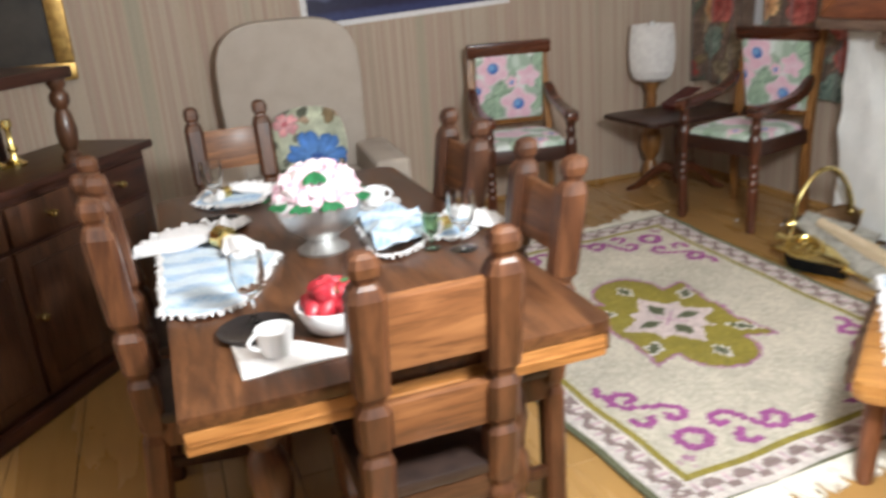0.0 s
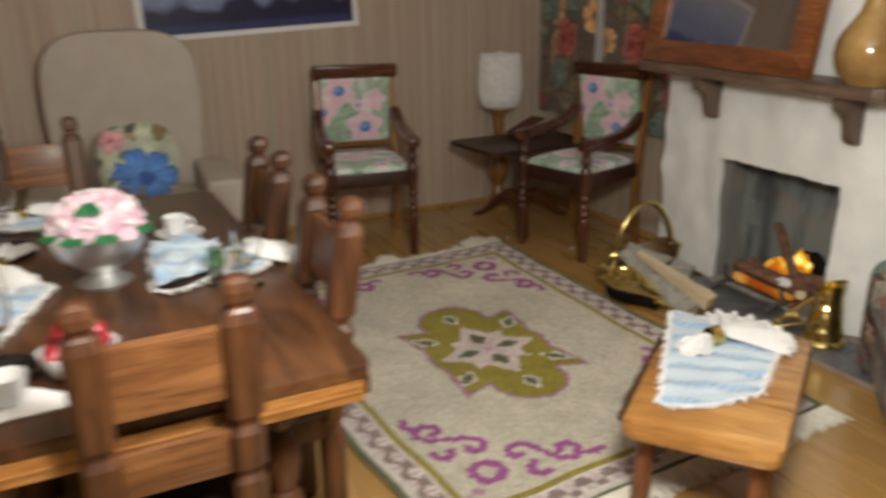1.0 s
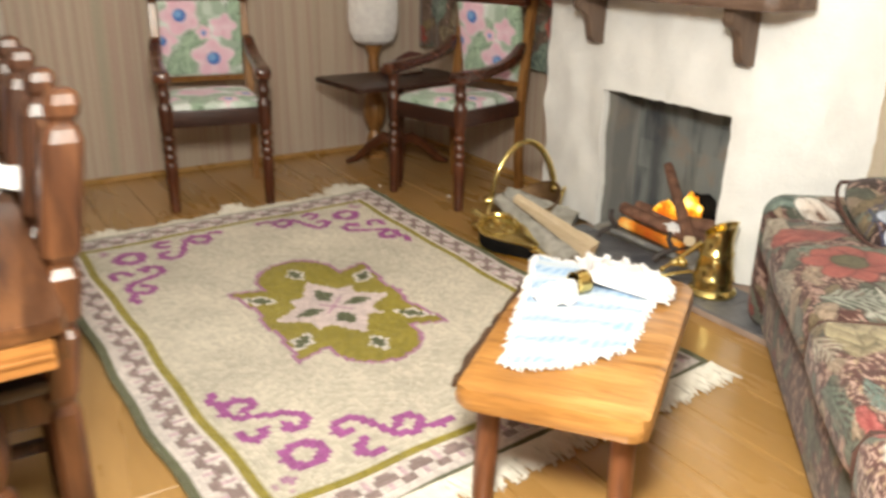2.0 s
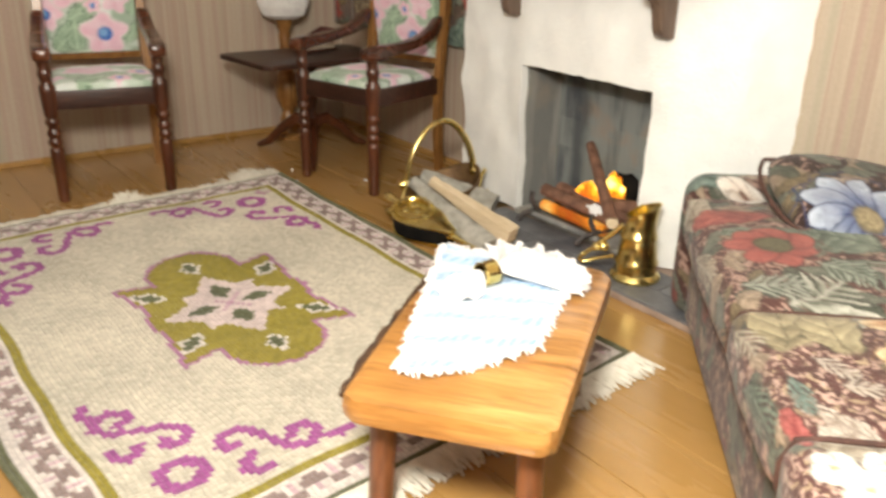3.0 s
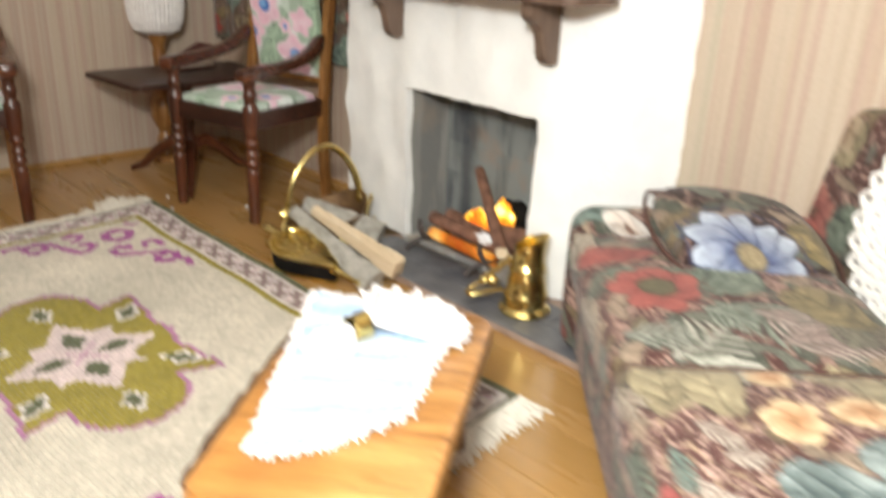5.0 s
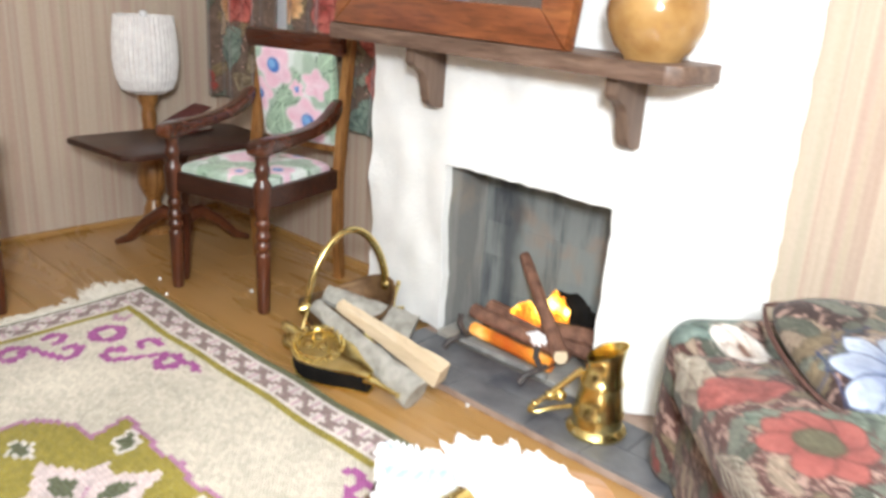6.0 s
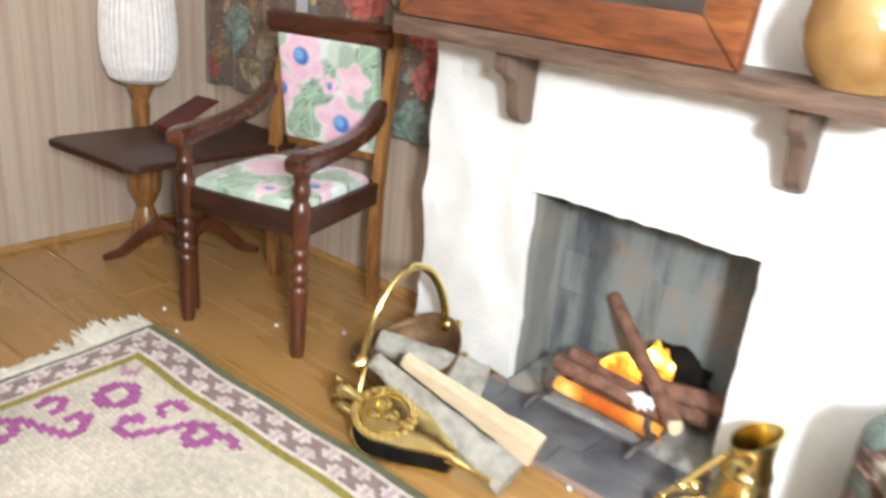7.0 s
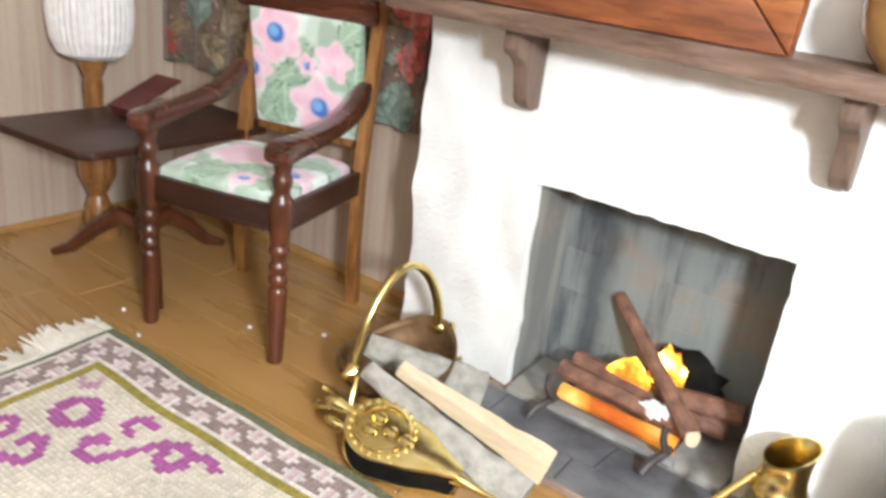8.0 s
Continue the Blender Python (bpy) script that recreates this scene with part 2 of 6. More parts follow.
def wallpaper(along):
    """Beige paper with fine upright stripes in pink, cream and grey-green."""
    m, nt, b = material("striped_wallpaper_" + along)
    one = coords(nt, *((1, 0, 0.012) if along == "x" else (0, 1, 0.012)))
    n1 = noise_tex(nt, one, 7, 2, 0.6)
    n2 = noise_tex(nt, one, 30, 3, 0.6)
    n3 = noise_tex(nt, coords(nt), 70, 3)
    col = ramp(nt, n1, [(0.30, (0.38, 0.355, 0.27)), (0.37, (0.46, 0.385, 0.30)), (0.43, (0.46, 0.345, 0.28)), (0.46, (0.51, 0.435, 0.345)), (0.52, (0.49, 0.405, 0.32)),
                        (0.55, (0.45, 0.335, 0.27)), (0.61, (0.50, 0.425, 0.335)), (0.68, (0.41, 0.375, 0.29))])
    fine = ramp(nt, n2, [(0.34, (0.90, 0.86, 0.83)), (0.5, (1, 1, 1)), (0.66, (0.97, 0.95, 0.91))])
    col = mix(nt, 1.0, col, fine, "MULTIPLY")
    col = mix(nt, 0.25, col, ramp(nt, n3, [(0.3, (0.8, 0.78, 0.76)), (0.7, (1.1, 1.1, 1.1))]), "MULTIPLY")
    nt.links.new(col, b.inputs["Base Color"])
    b.inputs["Roughness"].default_value = 0.75
    bump(nt, b, maths(nt, "ADD", n2, n3), 0.12, 0.005)
    return m


PAPER_X, PAPER_Y = wallpaper("x"), wallpaper("y")


# ---- mesh helpers: everything is drawn in doll's metres and shrunk when it becomes an object ----
def merge(bm, tmp, m=None):
    if m is not None:
        bmesh.ops.transform(tmp, matrix=m, verts=tmp.verts)
    me = bpy.data.meshes.new("tmp")
    tmp.to_mesh(me)
    tmp.free()
    bm.from_mesh(me)
    bpy.data.meshes.remove(me)
    return bm


def box(bm, x, y, z, bev=0.0, m=None, seg=2):
    t = bmesh.new()
    bmesh.ops.create_cube(t, size=1)
    for v in t.verts:
        v.co = Vector((x[0] + (v.co.x + 0.5) * (x[1] - x[0]), y[0] + (v.co.y + 0.5) * (y[1] - y[0]), z[0] + (v.co.z + 0.5) * (z[1] - z[0])))
    if bev:
        bmesh.ops.bevel(t, geom=t.edges[:], offset=bev, segments=seg, profile=0.6, affect="EDGES")
    return merge(bm, t, m)


def lathe(bm, profile, m=None, seg=20, twist=0.0):
    t = bmesh.new()
    rings = []
    for r, z in profile:
        if r < 1e-5:
            rings.append([t.verts.new((0, 0, z))])
        else:
            rings.append([t.verts.new((r * math.cos(twist + 2 * math.pi * k / seg), r * math.sin(twist + 2 * math.pi * k / seg), z)) for k in range(seg)])
    for a, b in zip(rings, rings[1:]):
        for k in range(seg):
            q = [a[k % len(a)], a[(k + 1) % len(a)], b[(k + 1) % len(b)], b[k % len(b)]]
            q = list(dict.fromkeys(q))
            if len(q) > 2:
                t.faces.new(q)
    for ring, flip in ((rings[0], True), (rings[-1], False)):
        if len(ring) > 2:
            t.faces.new(ring[::-1] if flip else ring)
    bmesh.ops.recalc_face_normals(t, faces=t.faces[:])
    return merge(bm, t, m)


def tube(bm, pts, r, seg=8, m=None, flat=1.0):
    pts = [Vector(p) for p in pts]
    rs = r if isinstance(r, (list, tuple)) else [r] * len(pts)
    t = bmesh.new()
    rings, side = [], None
    for i, p in enumerate(pts):
        d = (pts[min(i + 1, len(pts) - 1)] - pts[max(i - 1, 0)]).normalized()
        if side is None:
            side = d.orthogonal().normalized()
        side = (side - d * side.dot(d)).normalized()
        up = d.cross(side)
        rings.append([t.verts.new(p + rs[i] * (math.cos(2 * math.pi * k / seg) * side + flat * math.sin(2 * math.pi * k / seg) * up)) for k in range(seg)])
    for a, b in zip(rings, rings[1:]):
        for k in range(seg):
            t.faces.new((a[k], a[(k + 1) % seg], b[(k + 1) % seg], b[k]))
    t.faces.new(rings[0][::-1])
    t.faces.new(rings[-1])
    bmesh.ops.recalc_face_normals(t, faces=t.faces[:])
    return merge(bm, t, m)


def prism(bm, pts, depth, m=None, bev=0.0):
    """An outline in x, y raised by depth along z."""
    t = bmesh.new()
    lo = [t.verts.new((x, y, 0)) for x, y in pts]
    hi = [t.verts.new((x, y, depth)) for x, y in pts]
    t.faces.new(lo[::-1])
    t.faces.new(hi)
    for k in range(len(pts)):
        t.faces.new((lo[k], lo[(k + 1) % len(pts)], hi[(k + 1) % len(pts)], hi[k]))
    bmesh.ops.recalc_face_normals(t, faces=t.faces[:])
    if bev:
        bmesh.ops.bevel(t, geom=t.edges[:], offset=bev, segments=2, profile=0.6, affect="EDGES")
    return merge(bm, t, m)


def pillow(bm, w, d, h, e=0.3, n=28, m=None, flat=0.0, p=4, nip=0.05):
    """A stuffed cushion: two bulging sheets that meet in a seam."""
    t = bmesh.new()
    g = {}
    ts = [math.sin(math.pi / 2 * (-1 + 2 * i / n)) for i in range(n + 1)]
    for s in (1, -1):
        for i, a in enumerate(ts):
            for j, b in enumerate(ts):
                rim = i in (0, n) or j in (0, n)
                if rim and s < 0:
                    g[s, i, j] = g[1, i, j]
                    continue
                k = 0 if rim else ((1 - abs(a) ** p) * (1 - abs(b) ** p)) ** e
                k = k * (1 - flat) if s < 0 else k
                wob = 0.04 * noise.noise((a * 1.7, b * 1.7, w * 9))
                g[s, i, j] = t.verts.new((a * w / 2 * (1 - nip * b * b * abs(a)), b * d / 2 * (1 - nip * a * a * abs(b)), s * h / 2 * (k + (0 if rim else wob))))
    for s in (1, -1):
        for i in range(n):
            for j in range(n):
                q = [g[s, i, j], g[s, i + 1, j], g[s, i + 1, j + 1], g[s, i, j + 1]]
                t.faces.new(q if s > 0 else q[::-1])
    return merge(bm, t, m)


def part(name, bm, mat, parent, label="", at=None, smooth=True, paint=None):
    """Links a bmesh as one mesh object under a thing or a part."""
    if paint is not None:
        bm.verts.ensure_lookup_table()
        xyz = np.array([v.co[:] for v in bm.verts])
        colours = paint(xyz)
    for v in bm.verts:
        v.co *= U
    me = bpy.data.meshes.new(name)
    bm.to_mesh(me)
    bm.free()
    if paint is not None:
        rgba = np.ones((len(me.vertices), 4), dtype=np.float32)
        rgba[:, :3] = colours
        me.color_attributes.new("print", "FLOAT_COLOR", "POINT").data.foreach_set("color", rgba.ravel())
    me.materials.append(mat)
    if smooth:
        me.shade_smooth()
        me.set_sharp_from_angle(angle=radians(38))
    ob = new(name, me)
    ob.parent = parent
    if at is not None:
        ob.matrix_local = shrunk(at)
    if label:
        ob["label"] = label
    return ob


def shrunk(m):
    m = m.copy()
    m.translation = m.translation * U
    return m


def thing(name, label, category, at=None, group="", kind=""):
    ob = new(name)
    ob.empty_display_size = 0.01
    if at is not None:
        ob.matrix_basis = shrunk(at)
    return tagged(ob, label, category, group, kind)


def single(name, bm, mat, label, category, at=None, group="", kind="", paint=None, smooth=True):
    """A thing that is one mesh."""
    ob = part(name, bm, mat, None, "", None, smooth, paint)
    if at is not None:
        ob.matrix_basis = shrunk(at)
    return tagged(ob, label, category, group, kind)


def T(x=0, y=0, z=0, rx=0, ry=0, rz=0):
    return pose(x, y, z, rx, ry, rz)


# ---- printed cloth ----
def lin(r, g, b):
    return np.array([(c / 12.92 if c <= 0.04045 else ((c + 0.055) / 1.055) ** 2.4) for c in (r / 255, g / 255, b / 255)])


def value_noise(x, y, s, seed):
    """Smooth noise for prints, 0 to 1."""
    rng = np.random.RandomState(seed)
    tab = rng.rand(64, 64)
    u, v = x * s + 7.3, y * s + 3.1
    i, j = np.floor(u).astype(int), np.floor(v).astype(int)
    f, g = u - i, v - j
    f, g = f * f * (3 - 2 * f), g * g * (3 - 2 * g)
    a, b = tab[i % 64, j % 64], tab[(i + 1) % 64, j % 64]
    c, d = tab[i % 64, (j + 1) % 64], tab[(i + 1) % 64, (j + 1) % 64]
    return (a * (1 - f) + b * f) * (1 - g) + (c * (1 - f) + d * f) * g


def lay(col, mask, c):
    mask = np.clip(mask, 0, 1)[:, None]
    return col * (1 - mask) + mask * c


def flower(col, x, y, cx, cy, r, petals, outer, inner, heart, turn=0.0):
    """A bloom of separate notched petals round a dotted heart."""
    dx, dy = x - cx, y - cy
    near = np.hypot(dx, dy) < r * 1.25
    if not near.any():
        return col
    dx, dy, xs, ys = dx[near], dy[near], x[near], y[near]
    d, a = np.hypot(dx, dy) / r, np.arctan2(dy, dx) + turn
    ph = petals * a / (2 * math.pi)
    pick = np.floor(ph)
    f = (ph - pick - 0.5) * 2
    own = 0.5 + 0.5 * np.sin(pick * 12.9 + cx * 50)
    edge = (0.80 + 0.14 * own) * (0.58 + 0.42 * np.sqrt(np.clip(1 - f * f, 0, 1))) - 0.07 * np.exp(-(f / 0.16) ** 2) + 0.05 * (value_noise(xs, ys, 5 / r, 3) - 0.5)
    shade = np.clip(d * 1.05, 0, 1)[:, None] ** 1.3
    fold = 0.72 + 0.28 * np.clip((1 - np.abs(f)) * 3, 0, 1) - 0.10 * np.cos(f * 9) * (d > 0.3)
    wash = 0.78 + 0.44 * value_noise(xs, ys, 3.5 / r, 8)
    body = (inner * (1 - shade) + outer * shade) * (fold * wash * (0.86 + 0.22 * own))[:, None]
    part_ = lay(col[near], (edge - d + 0.03) * 16, body * 0.45)
    part_ = lay(part_, (edge - d) * 16, body)
    part_ = lay(part_, (0.25 + 0.03 * np.sin(a * 11) - d) * 14, heart * (0.65 + 0.5 * value_noise(xs, ys, 14 / r, 2))[:, None])
    col[near] = part_
    return col


def frond(col, x, y, cx, cy, length, width, turn, dark, light):
    """A toothed leaf with a pale midrib and side veins, washed unevenly."""
    dx, dy = x - cx, y - cy
    u = (dx * math.cos(turn) + dy * math.sin(turn)) / length
    v = (-dx * math.sin(turn) + dy * math.cos(turn)) / width
    near = (u > -0.05) & (u < 1.05) & (np.abs(v) < 1.4)
    if not near.any():
        return col
    u, v, xs, ys = u[near], v[near], x[near], y[near]
    v = v + 0.25 * np.sin(u * 2.6 + cx * 30)
    half = np.sqrt(np.clip(1 - (2 * u - 1) ** 2, 0, 1)) * (1.1 - 0.5 * u)
    tooth = (u * 8 - np.abs(v) * 1.1) % 1.0
    half = half * (0.78 + 0.30 * tooth)
    inside = (half - np.abs(v)) * 9 * ((u > 0) & (u < 1))
    wash = np.clip(0.15 + 0.55 * value_noise(xs, ys, 2.2 / width, 4) + 0.35 * tooth, 0, 1)[:, None]
    vein = np.maximum(np.exp(-((tooth - 0.06) / 0.07) ** 2) * 0.55, np.exp(-(v / 0.07) ** 2) * 0.8)[:, None]
    body = dark * (1 - wash) + light * wash
    body = body * (1 - vein) + (light * 1.25) * vein
    part_ = lay(col[near], (inside + 0.7) * ((u > 0) & (u < 1)), dark * 0.4)
    rim = np.clip(1 - np.abs(half - np.abs(v) - 0.16) * 8, 0, 1)[:, None] * 0.5
    body = body * (1 - rim) + light * 1.2 * rim
    col[near] = lay(part_, inside, body)
    return col


def spray(col, x, y, cx, cy, length, width, turn, dark, light, pairs=7):
    """A feathery leaf: narrow pale leaflets set in pairs along a stem."""
    dx, dy = x - cx, y - cy
    u = (dx * math.cos(turn) + dy * math.sin(turn)) / length
    v = (-dx * math.sin(turn) + dy * math.cos(turn)) / width
    near = (u > -0.1) & (u < 1.15) & (np.abs(v) < 1.2)
    if not near.any():
        return col
    u, v, xs, ys = u[near], v[near], x[near], y[near]
    v = v + 0.22 * np.sin(u * 2.4 + cx * 40)
    a = np.abs(v)
    k = (u - a * 0.42) * pairs
    f = (k - np.floor(k) - 0.5) * 2
    own = 0.5 + 0.5 * np.sin(np.floor(k) * 7.7 + np.sign(v) * 2 + cx * 90)
    reach = np.sqrt(np.clip(1 - (2 * np.clip(u - 0.1 * a, 0, 1) - 0.9) ** 2, 0, 1)) * (0.75 + 0.3 * own)
    blade = np.clip((0.86 * np.clip(reach - a, 0, 1) ** 0.35 - np.abs(f)) * 5, 0, 1) * (a < reach) * (k > -0.2) * (k < pairs)
    tone = np.clip(0.20 + 0.65 * a / np.maximum(reach, 0.05) + 0.4 * (value_noise(xs, ys, 3 / width, 6) - 0.5) + 0.25 * f, 0, 1)[:, None]
    here = lay(col[near], np.clip((reach - a) * 8, 0, 1) * (k > -0.2) * (k < pairs) * 0.55, dark * 0.5)
    here = lay(here, blade, dark * (1 - tone) + light * tone)
    col[near] = lay(here, np.exp(-(v / 0.05) ** 2) * (u > 0) * (u < 0.95) * 0.8, light * 0.8)
    return col


def broad_leaf(col, x, y, cx, cy, length, width, turn, dark, light, lobes=4):
    """A wide scalloped leaf, hollow at the stem, shaded between its veins and edged with light stitches."""
    dx, dy = x - cx, y - cy
    u = (dx * math.cos(turn) + dy * math.sin(turn)) / length
    v = (-dx * math.sin(turn) + dy * math.cos(turn)) / width
    near = (u > -0.1) & (u < 1.1) & (np.abs(v) < 1.4)
    if not near.any():
        return col
    u, v, xs, ys = u[near], v[near], x[near], y[near]
    v = v + 0.18 * np.sin(u * 3.0 + cy * 40)
    a = np.abs(v)
    k = (u + a * 0.30) * lobes + 0.15
    f = k - np.floor(k)
    half = np.clip(np.sin(math.pi * np.clip(u, 0, 1) ** 0.72), 0, 1) ** 0.62 * (0.80 + 0.26 * np.sqrt(np.clip(1 - (2 * f - 1) ** 2, 0, 1)))
    half = half + 0.10 * (value_noise(xs, ys, 7 / width, 5) - 0.5)
    inside = (half - a) * 11 * ((u > 0) & (u < 1))
    grain = value_noise(xs, ys, 9 / width, 14)
    tone = np.clip(0.15 + 0.62 * f ** 0.7 * (0.4 + 0.9 * grain) + 0.7 * (value_noise(xs, ys, 1.6 / width, 4) - 0.5), 0, 1)[:, None]
    body = dark * (1 - tone) + light * tone
    vein = np.maximum(np.exp(-((f - 0.04) / 0.05) ** 2) * 0.35, np.exp(-(v / 0.045) ** 2) * 0.7)[:, None]
    body = body * (1 - vein) + dark * 0.75 * vein
    rim = (np.clip(1 - np.abs(half - a - 0.07) * 16, 0, 1) * (0.4 + 0.6 * (value_noise(xs, ys, 20 / width, 9) > 0.45)))[:, None] * 0.5
    body = body * (1 - rim) + light * 1.18 * rim
    here = lay(col[near], (inside + 0.6) * ((u > 0) & (u < 1)), dark * 0.40)
    col[near] = lay(here, inside, body)
    return col


def bloom(col, x, y, cx, cy, r, petals, outer, inner, heart, turn=0.0, core=0.22):
    """An open flower of overlapping round petals, pale at the rim and deep in the throat."""
    dx, dy = x - cx, y - cy
    near = np.hypot(dx, dy) < r * 1.2
    if not near.any():
        return col
    dx, dy, xs, ys = dx[near], dy[near], x[near], y[near]
    here = col[near]
    rnd = np.random.RandomState(int(abs(cx * 977 + cy * 613)) % 9999)
    for k in range(petals):
        t = turn + 2 * math.pi * k / petals + rnd.uniform(-0.12, 0.12)
        l, w = r * rnd.uniform(0.88, 1.08), r * rnd.uniform(0.85, 1.05) * min(0.62, 3.0 / petals)
        u = (dx * math.cos(t) + dy * math.sin(t)) / l
        v = (-dx * math.sin(t) + dy * math.cos(t)) / w
        half = np.sqrt(np.clip(1 - (2 * np.clip(u, 0, 1) ** 1.25 - 1) ** 2, 0, 1)) * (0.92 - 0.16 * np.exp(-((u - 1) / 0.1) ** 2 - (v / 0.25) ** 2))
        inside = (half - np.abs(v)) * 7 * ((u > 0) & (u < 1))
        tone = np.clip(u * 1.25 - 0.18 + 0.25 * (value_noise(xs, ys, 6 / r, 8 + k) - 0.5) - 0.30 * np.exp(-(v / 0.10) ** 2) * (1 - u), 0, 1)[:, None]
        body = (inner * (1 - tone) + outer * tone) * (0.90 + 0.2 * value_noise(xs, ys, 14 / r, 3))[:, None]
        here = lay(here, (inside + 0.75) * (u > 0) * (u < 1.03), inner * 0.50)
        here = lay(here, inside, body)
    d = np.hypot(dx, dy) / r
    here = lay(here, (core - d + 0.03) * 14, heart * 0.45)
    here = lay(here, (core - d) * 12, heart * (0.6 + 0.6 * value_noise(xs, ys, 22 / r, 2))[:, None])
    col[near] = here
    return col


def bare(col, x, y, cx, cy, rx, ry):
    """A patch of plum-brown ground strewn with small pale flecks."""
    d = np.hypot((x - cx) / rx, (y - cy) / ry) + 0.5 * (value_noise(x, y, 22, 3) - 0.5)
    near = d < 1.1
    if not near.any():
        return col
    xs, ys = x[near], y[near]
    here = np.tile(lin(104, 62, 56), (len(xs), 1)) * (0.75 + 0.5 * value_noise(xs, ys, 45, 12))[:, None]
    speck = value_noise(xs, ys, 170, 21) * 0.6 + value_noise(xs, ys, 85, 22) * 0.4
    here = lay(here, (speck - 0.575) * 11, lin(214, 176, 158))
    here = lay(here, (value_noise(xs, ys, 120, 25) - 0.76) * 9, lin(196, 168, 132))
    col[near] = lay(col[near], (1.0 - d[near]) * 7, here)
    return col


MOTIFS = {"bare": bare, "flower": flower, "leaf": frond, "spray": spray, "broad": broad_leaf, "bloom": bloom}


def soft_block(bm, x, y, z, r, step, puff=0.0, m=None):
    """A stuffed block: rounded on every edge, its top swelling a little, fine enough to carry a print."""
    t = bmesh.new()
    lim = (x, y, z)
    mid = [0.5 * (a + b) for a, b in lim]
    hl = [0.5 * (b - a) for a, b in lim]
    inn = [h - r for h in hl]
    for axis in range(3):
        p, q = (axis + 1) % 3, (axis + 2) % 3
        nu, nv = max(4, int(2 * hl[p] / step)), max(4, int(2 * hl[q] / step))
        for s in (-1, 1):
            g = []
            for i in range(nu + 1):
                row = []
                for j in range(nv + 1):
                    c = [0, 0, 0]
                    c[axis], c[p], c[q] = s * hl[axis], hl[p] * (2 * i / nu - 1), hl[q] * (2 * j / nv - 1)
                    core = Vector([max(-k, min(k, w)) for k, w in zip(inn, c)])
                    d = Vector(c) - core
                    w = core + d.normalized() * r
                    a, b_, k = w.x / hl[0], w.y / hl[1], w.z / hl[2]
                    if k > 0:
                        w.z += puff * k * (1 - a * a) * (1 - b_ * b_)
                    w.y -= puff * 0.5 * (1 - a * a) * (b_ < -0.5) * (1 - k * k)
                    w += 0.10 * puff * Vector(noise.noise_vector((w + Vector(mid)) * 9))
                    row.append(t.verts.new(w + Vector(mid)))
                g.append(row)
            for i in range(nu):
                for j in range(nv):
                    f = (g[i][j], g[i + 1][j], g[i + 1][j + 1], g[i][j + 1])
                    t.faces.new(f if s > 0 else f[::-1])
    bmesh.ops.remove_doubles(t, verts=t.verts[:], dist=step * 0.05)
    return merge(bm, t, m)


# ---- the room ----
BACK, SIDE, LEFT, FRONT, TOP = 6.53, 6.13, 1.40, 1.55, 2.5

b = bmesh.new()
box(b, (LEFT - 0.1, SIDE + 0.1), (BACK, BACK + 0.1), (0, TOP))
single("wall_north", b, PAPER_X, "beige striped wallpaper on the back wall", "wall", kind="structure")

b = bmesh.new()                                   # the chimney wall, with the window opening behind the curtains
WIN = (5.45, 6.15, 0.72, 1.75)
box(b, (SIDE, SIDE + 0.1), (FRONT, WIN[0]), (0, TOP))
box(b, (SIDE, SIDE + 0.1), (WIN[1], BACK), (0, TOP))
box(b, (SIDE, SIDE + 0.1), (WIN[0], WIN[1]), (0, WIN[2]))
box(b, (SIDE, SIDE + 0.1), (WIN[0], WIN[1]), (WIN[3], TOP))
single("wall_east", b, PAPER_Y, "beige and pink striped wallpaper beside the chimney", "wall", kind="structure")

b = bmesh.new()
box(b, (LEFT - 0.1, LEFT), (FRONT, BACK), (0, TOP))
single("wall_west", b, PAPER_Y, "beige striped wallpaper on the side wall", "wall", kind="structure")

b = bmesh.new()
box(b, (LEFT - 0.1, SIDE + 0.1), (FRONT, BACK + 0.1), (TOP, TOP + 0.08))
single("ceiling", b, CEILING, "plain white painted ceiling", "ceiling", kind="structure")

b = bmesh.new()
box(b, (LEFT - 0.1, SIDE + 0.1), (FRONT - 0.4, BACK + 0.1), (-0.08, -0.016))
floor = single("floor", b, BLACK, "honey-coloured varnished wooden floor boards", "floor", kind="structure")

b = bmesh.new()
box(b, (LEFT, SIDE - 0.02), (BACK - 0.018, BACK), (0, 0.028), 0.004)
single("baseboard", b, BOARD, "thin wooden skirting strip along the wall", "skirting", kind="structure")
b = bmesh.new()
box(b, (SIDE - 0.018, SIDE), (5.14, BACK - 0.018), (0, 0.028), 0.004)
single("baseboard", b, BOARD, "thin wooden skirting strip along the wall", "skirting", kind="structure")

# window behind the curtains
win = thing("window_1", "small white window half hidden by floral curtains", "window", T(SIDE, 5.8, 0), kind="structure")
b = bmesh.new()
box(b, (0.0, 0.05), (-0.35, 0.35), (0.72, 0.76))
box(b, (0.0, 0.05), (-0.35, 0.35), (1.71, 1.75))
box(b, (0.0, 0.05), (-0.35, -0.31), (0.76, 1.71))
box(b, (0.0, 0.05), (0.31, 0.35), (0.76, 1.71))
box(b, (0.0, 0.05), (-0.02, 0.02), (0.76, 1.71))
part("window_frame", b, PORCELAIN, win, smooth=False)
for y0, y1 in ((-0.31, -0.02), (0.02, 0.31)):
    b = bmesh.new()
    box(b, (0.02, 0.028), (y0, y1), (0.76, 1.71))
    part("pane", b, LINEN, win, "white net behind the pane")

# ---- fireplace ----
OPEN_Y, OPEN_Z, FACE = (3.937, 4.604), 0.652, 5.86
fire = thing("fireplace", "white rough-plastered chimney breast with an open hearth", "fireplace", T(0, 0, 0), kind="structure")


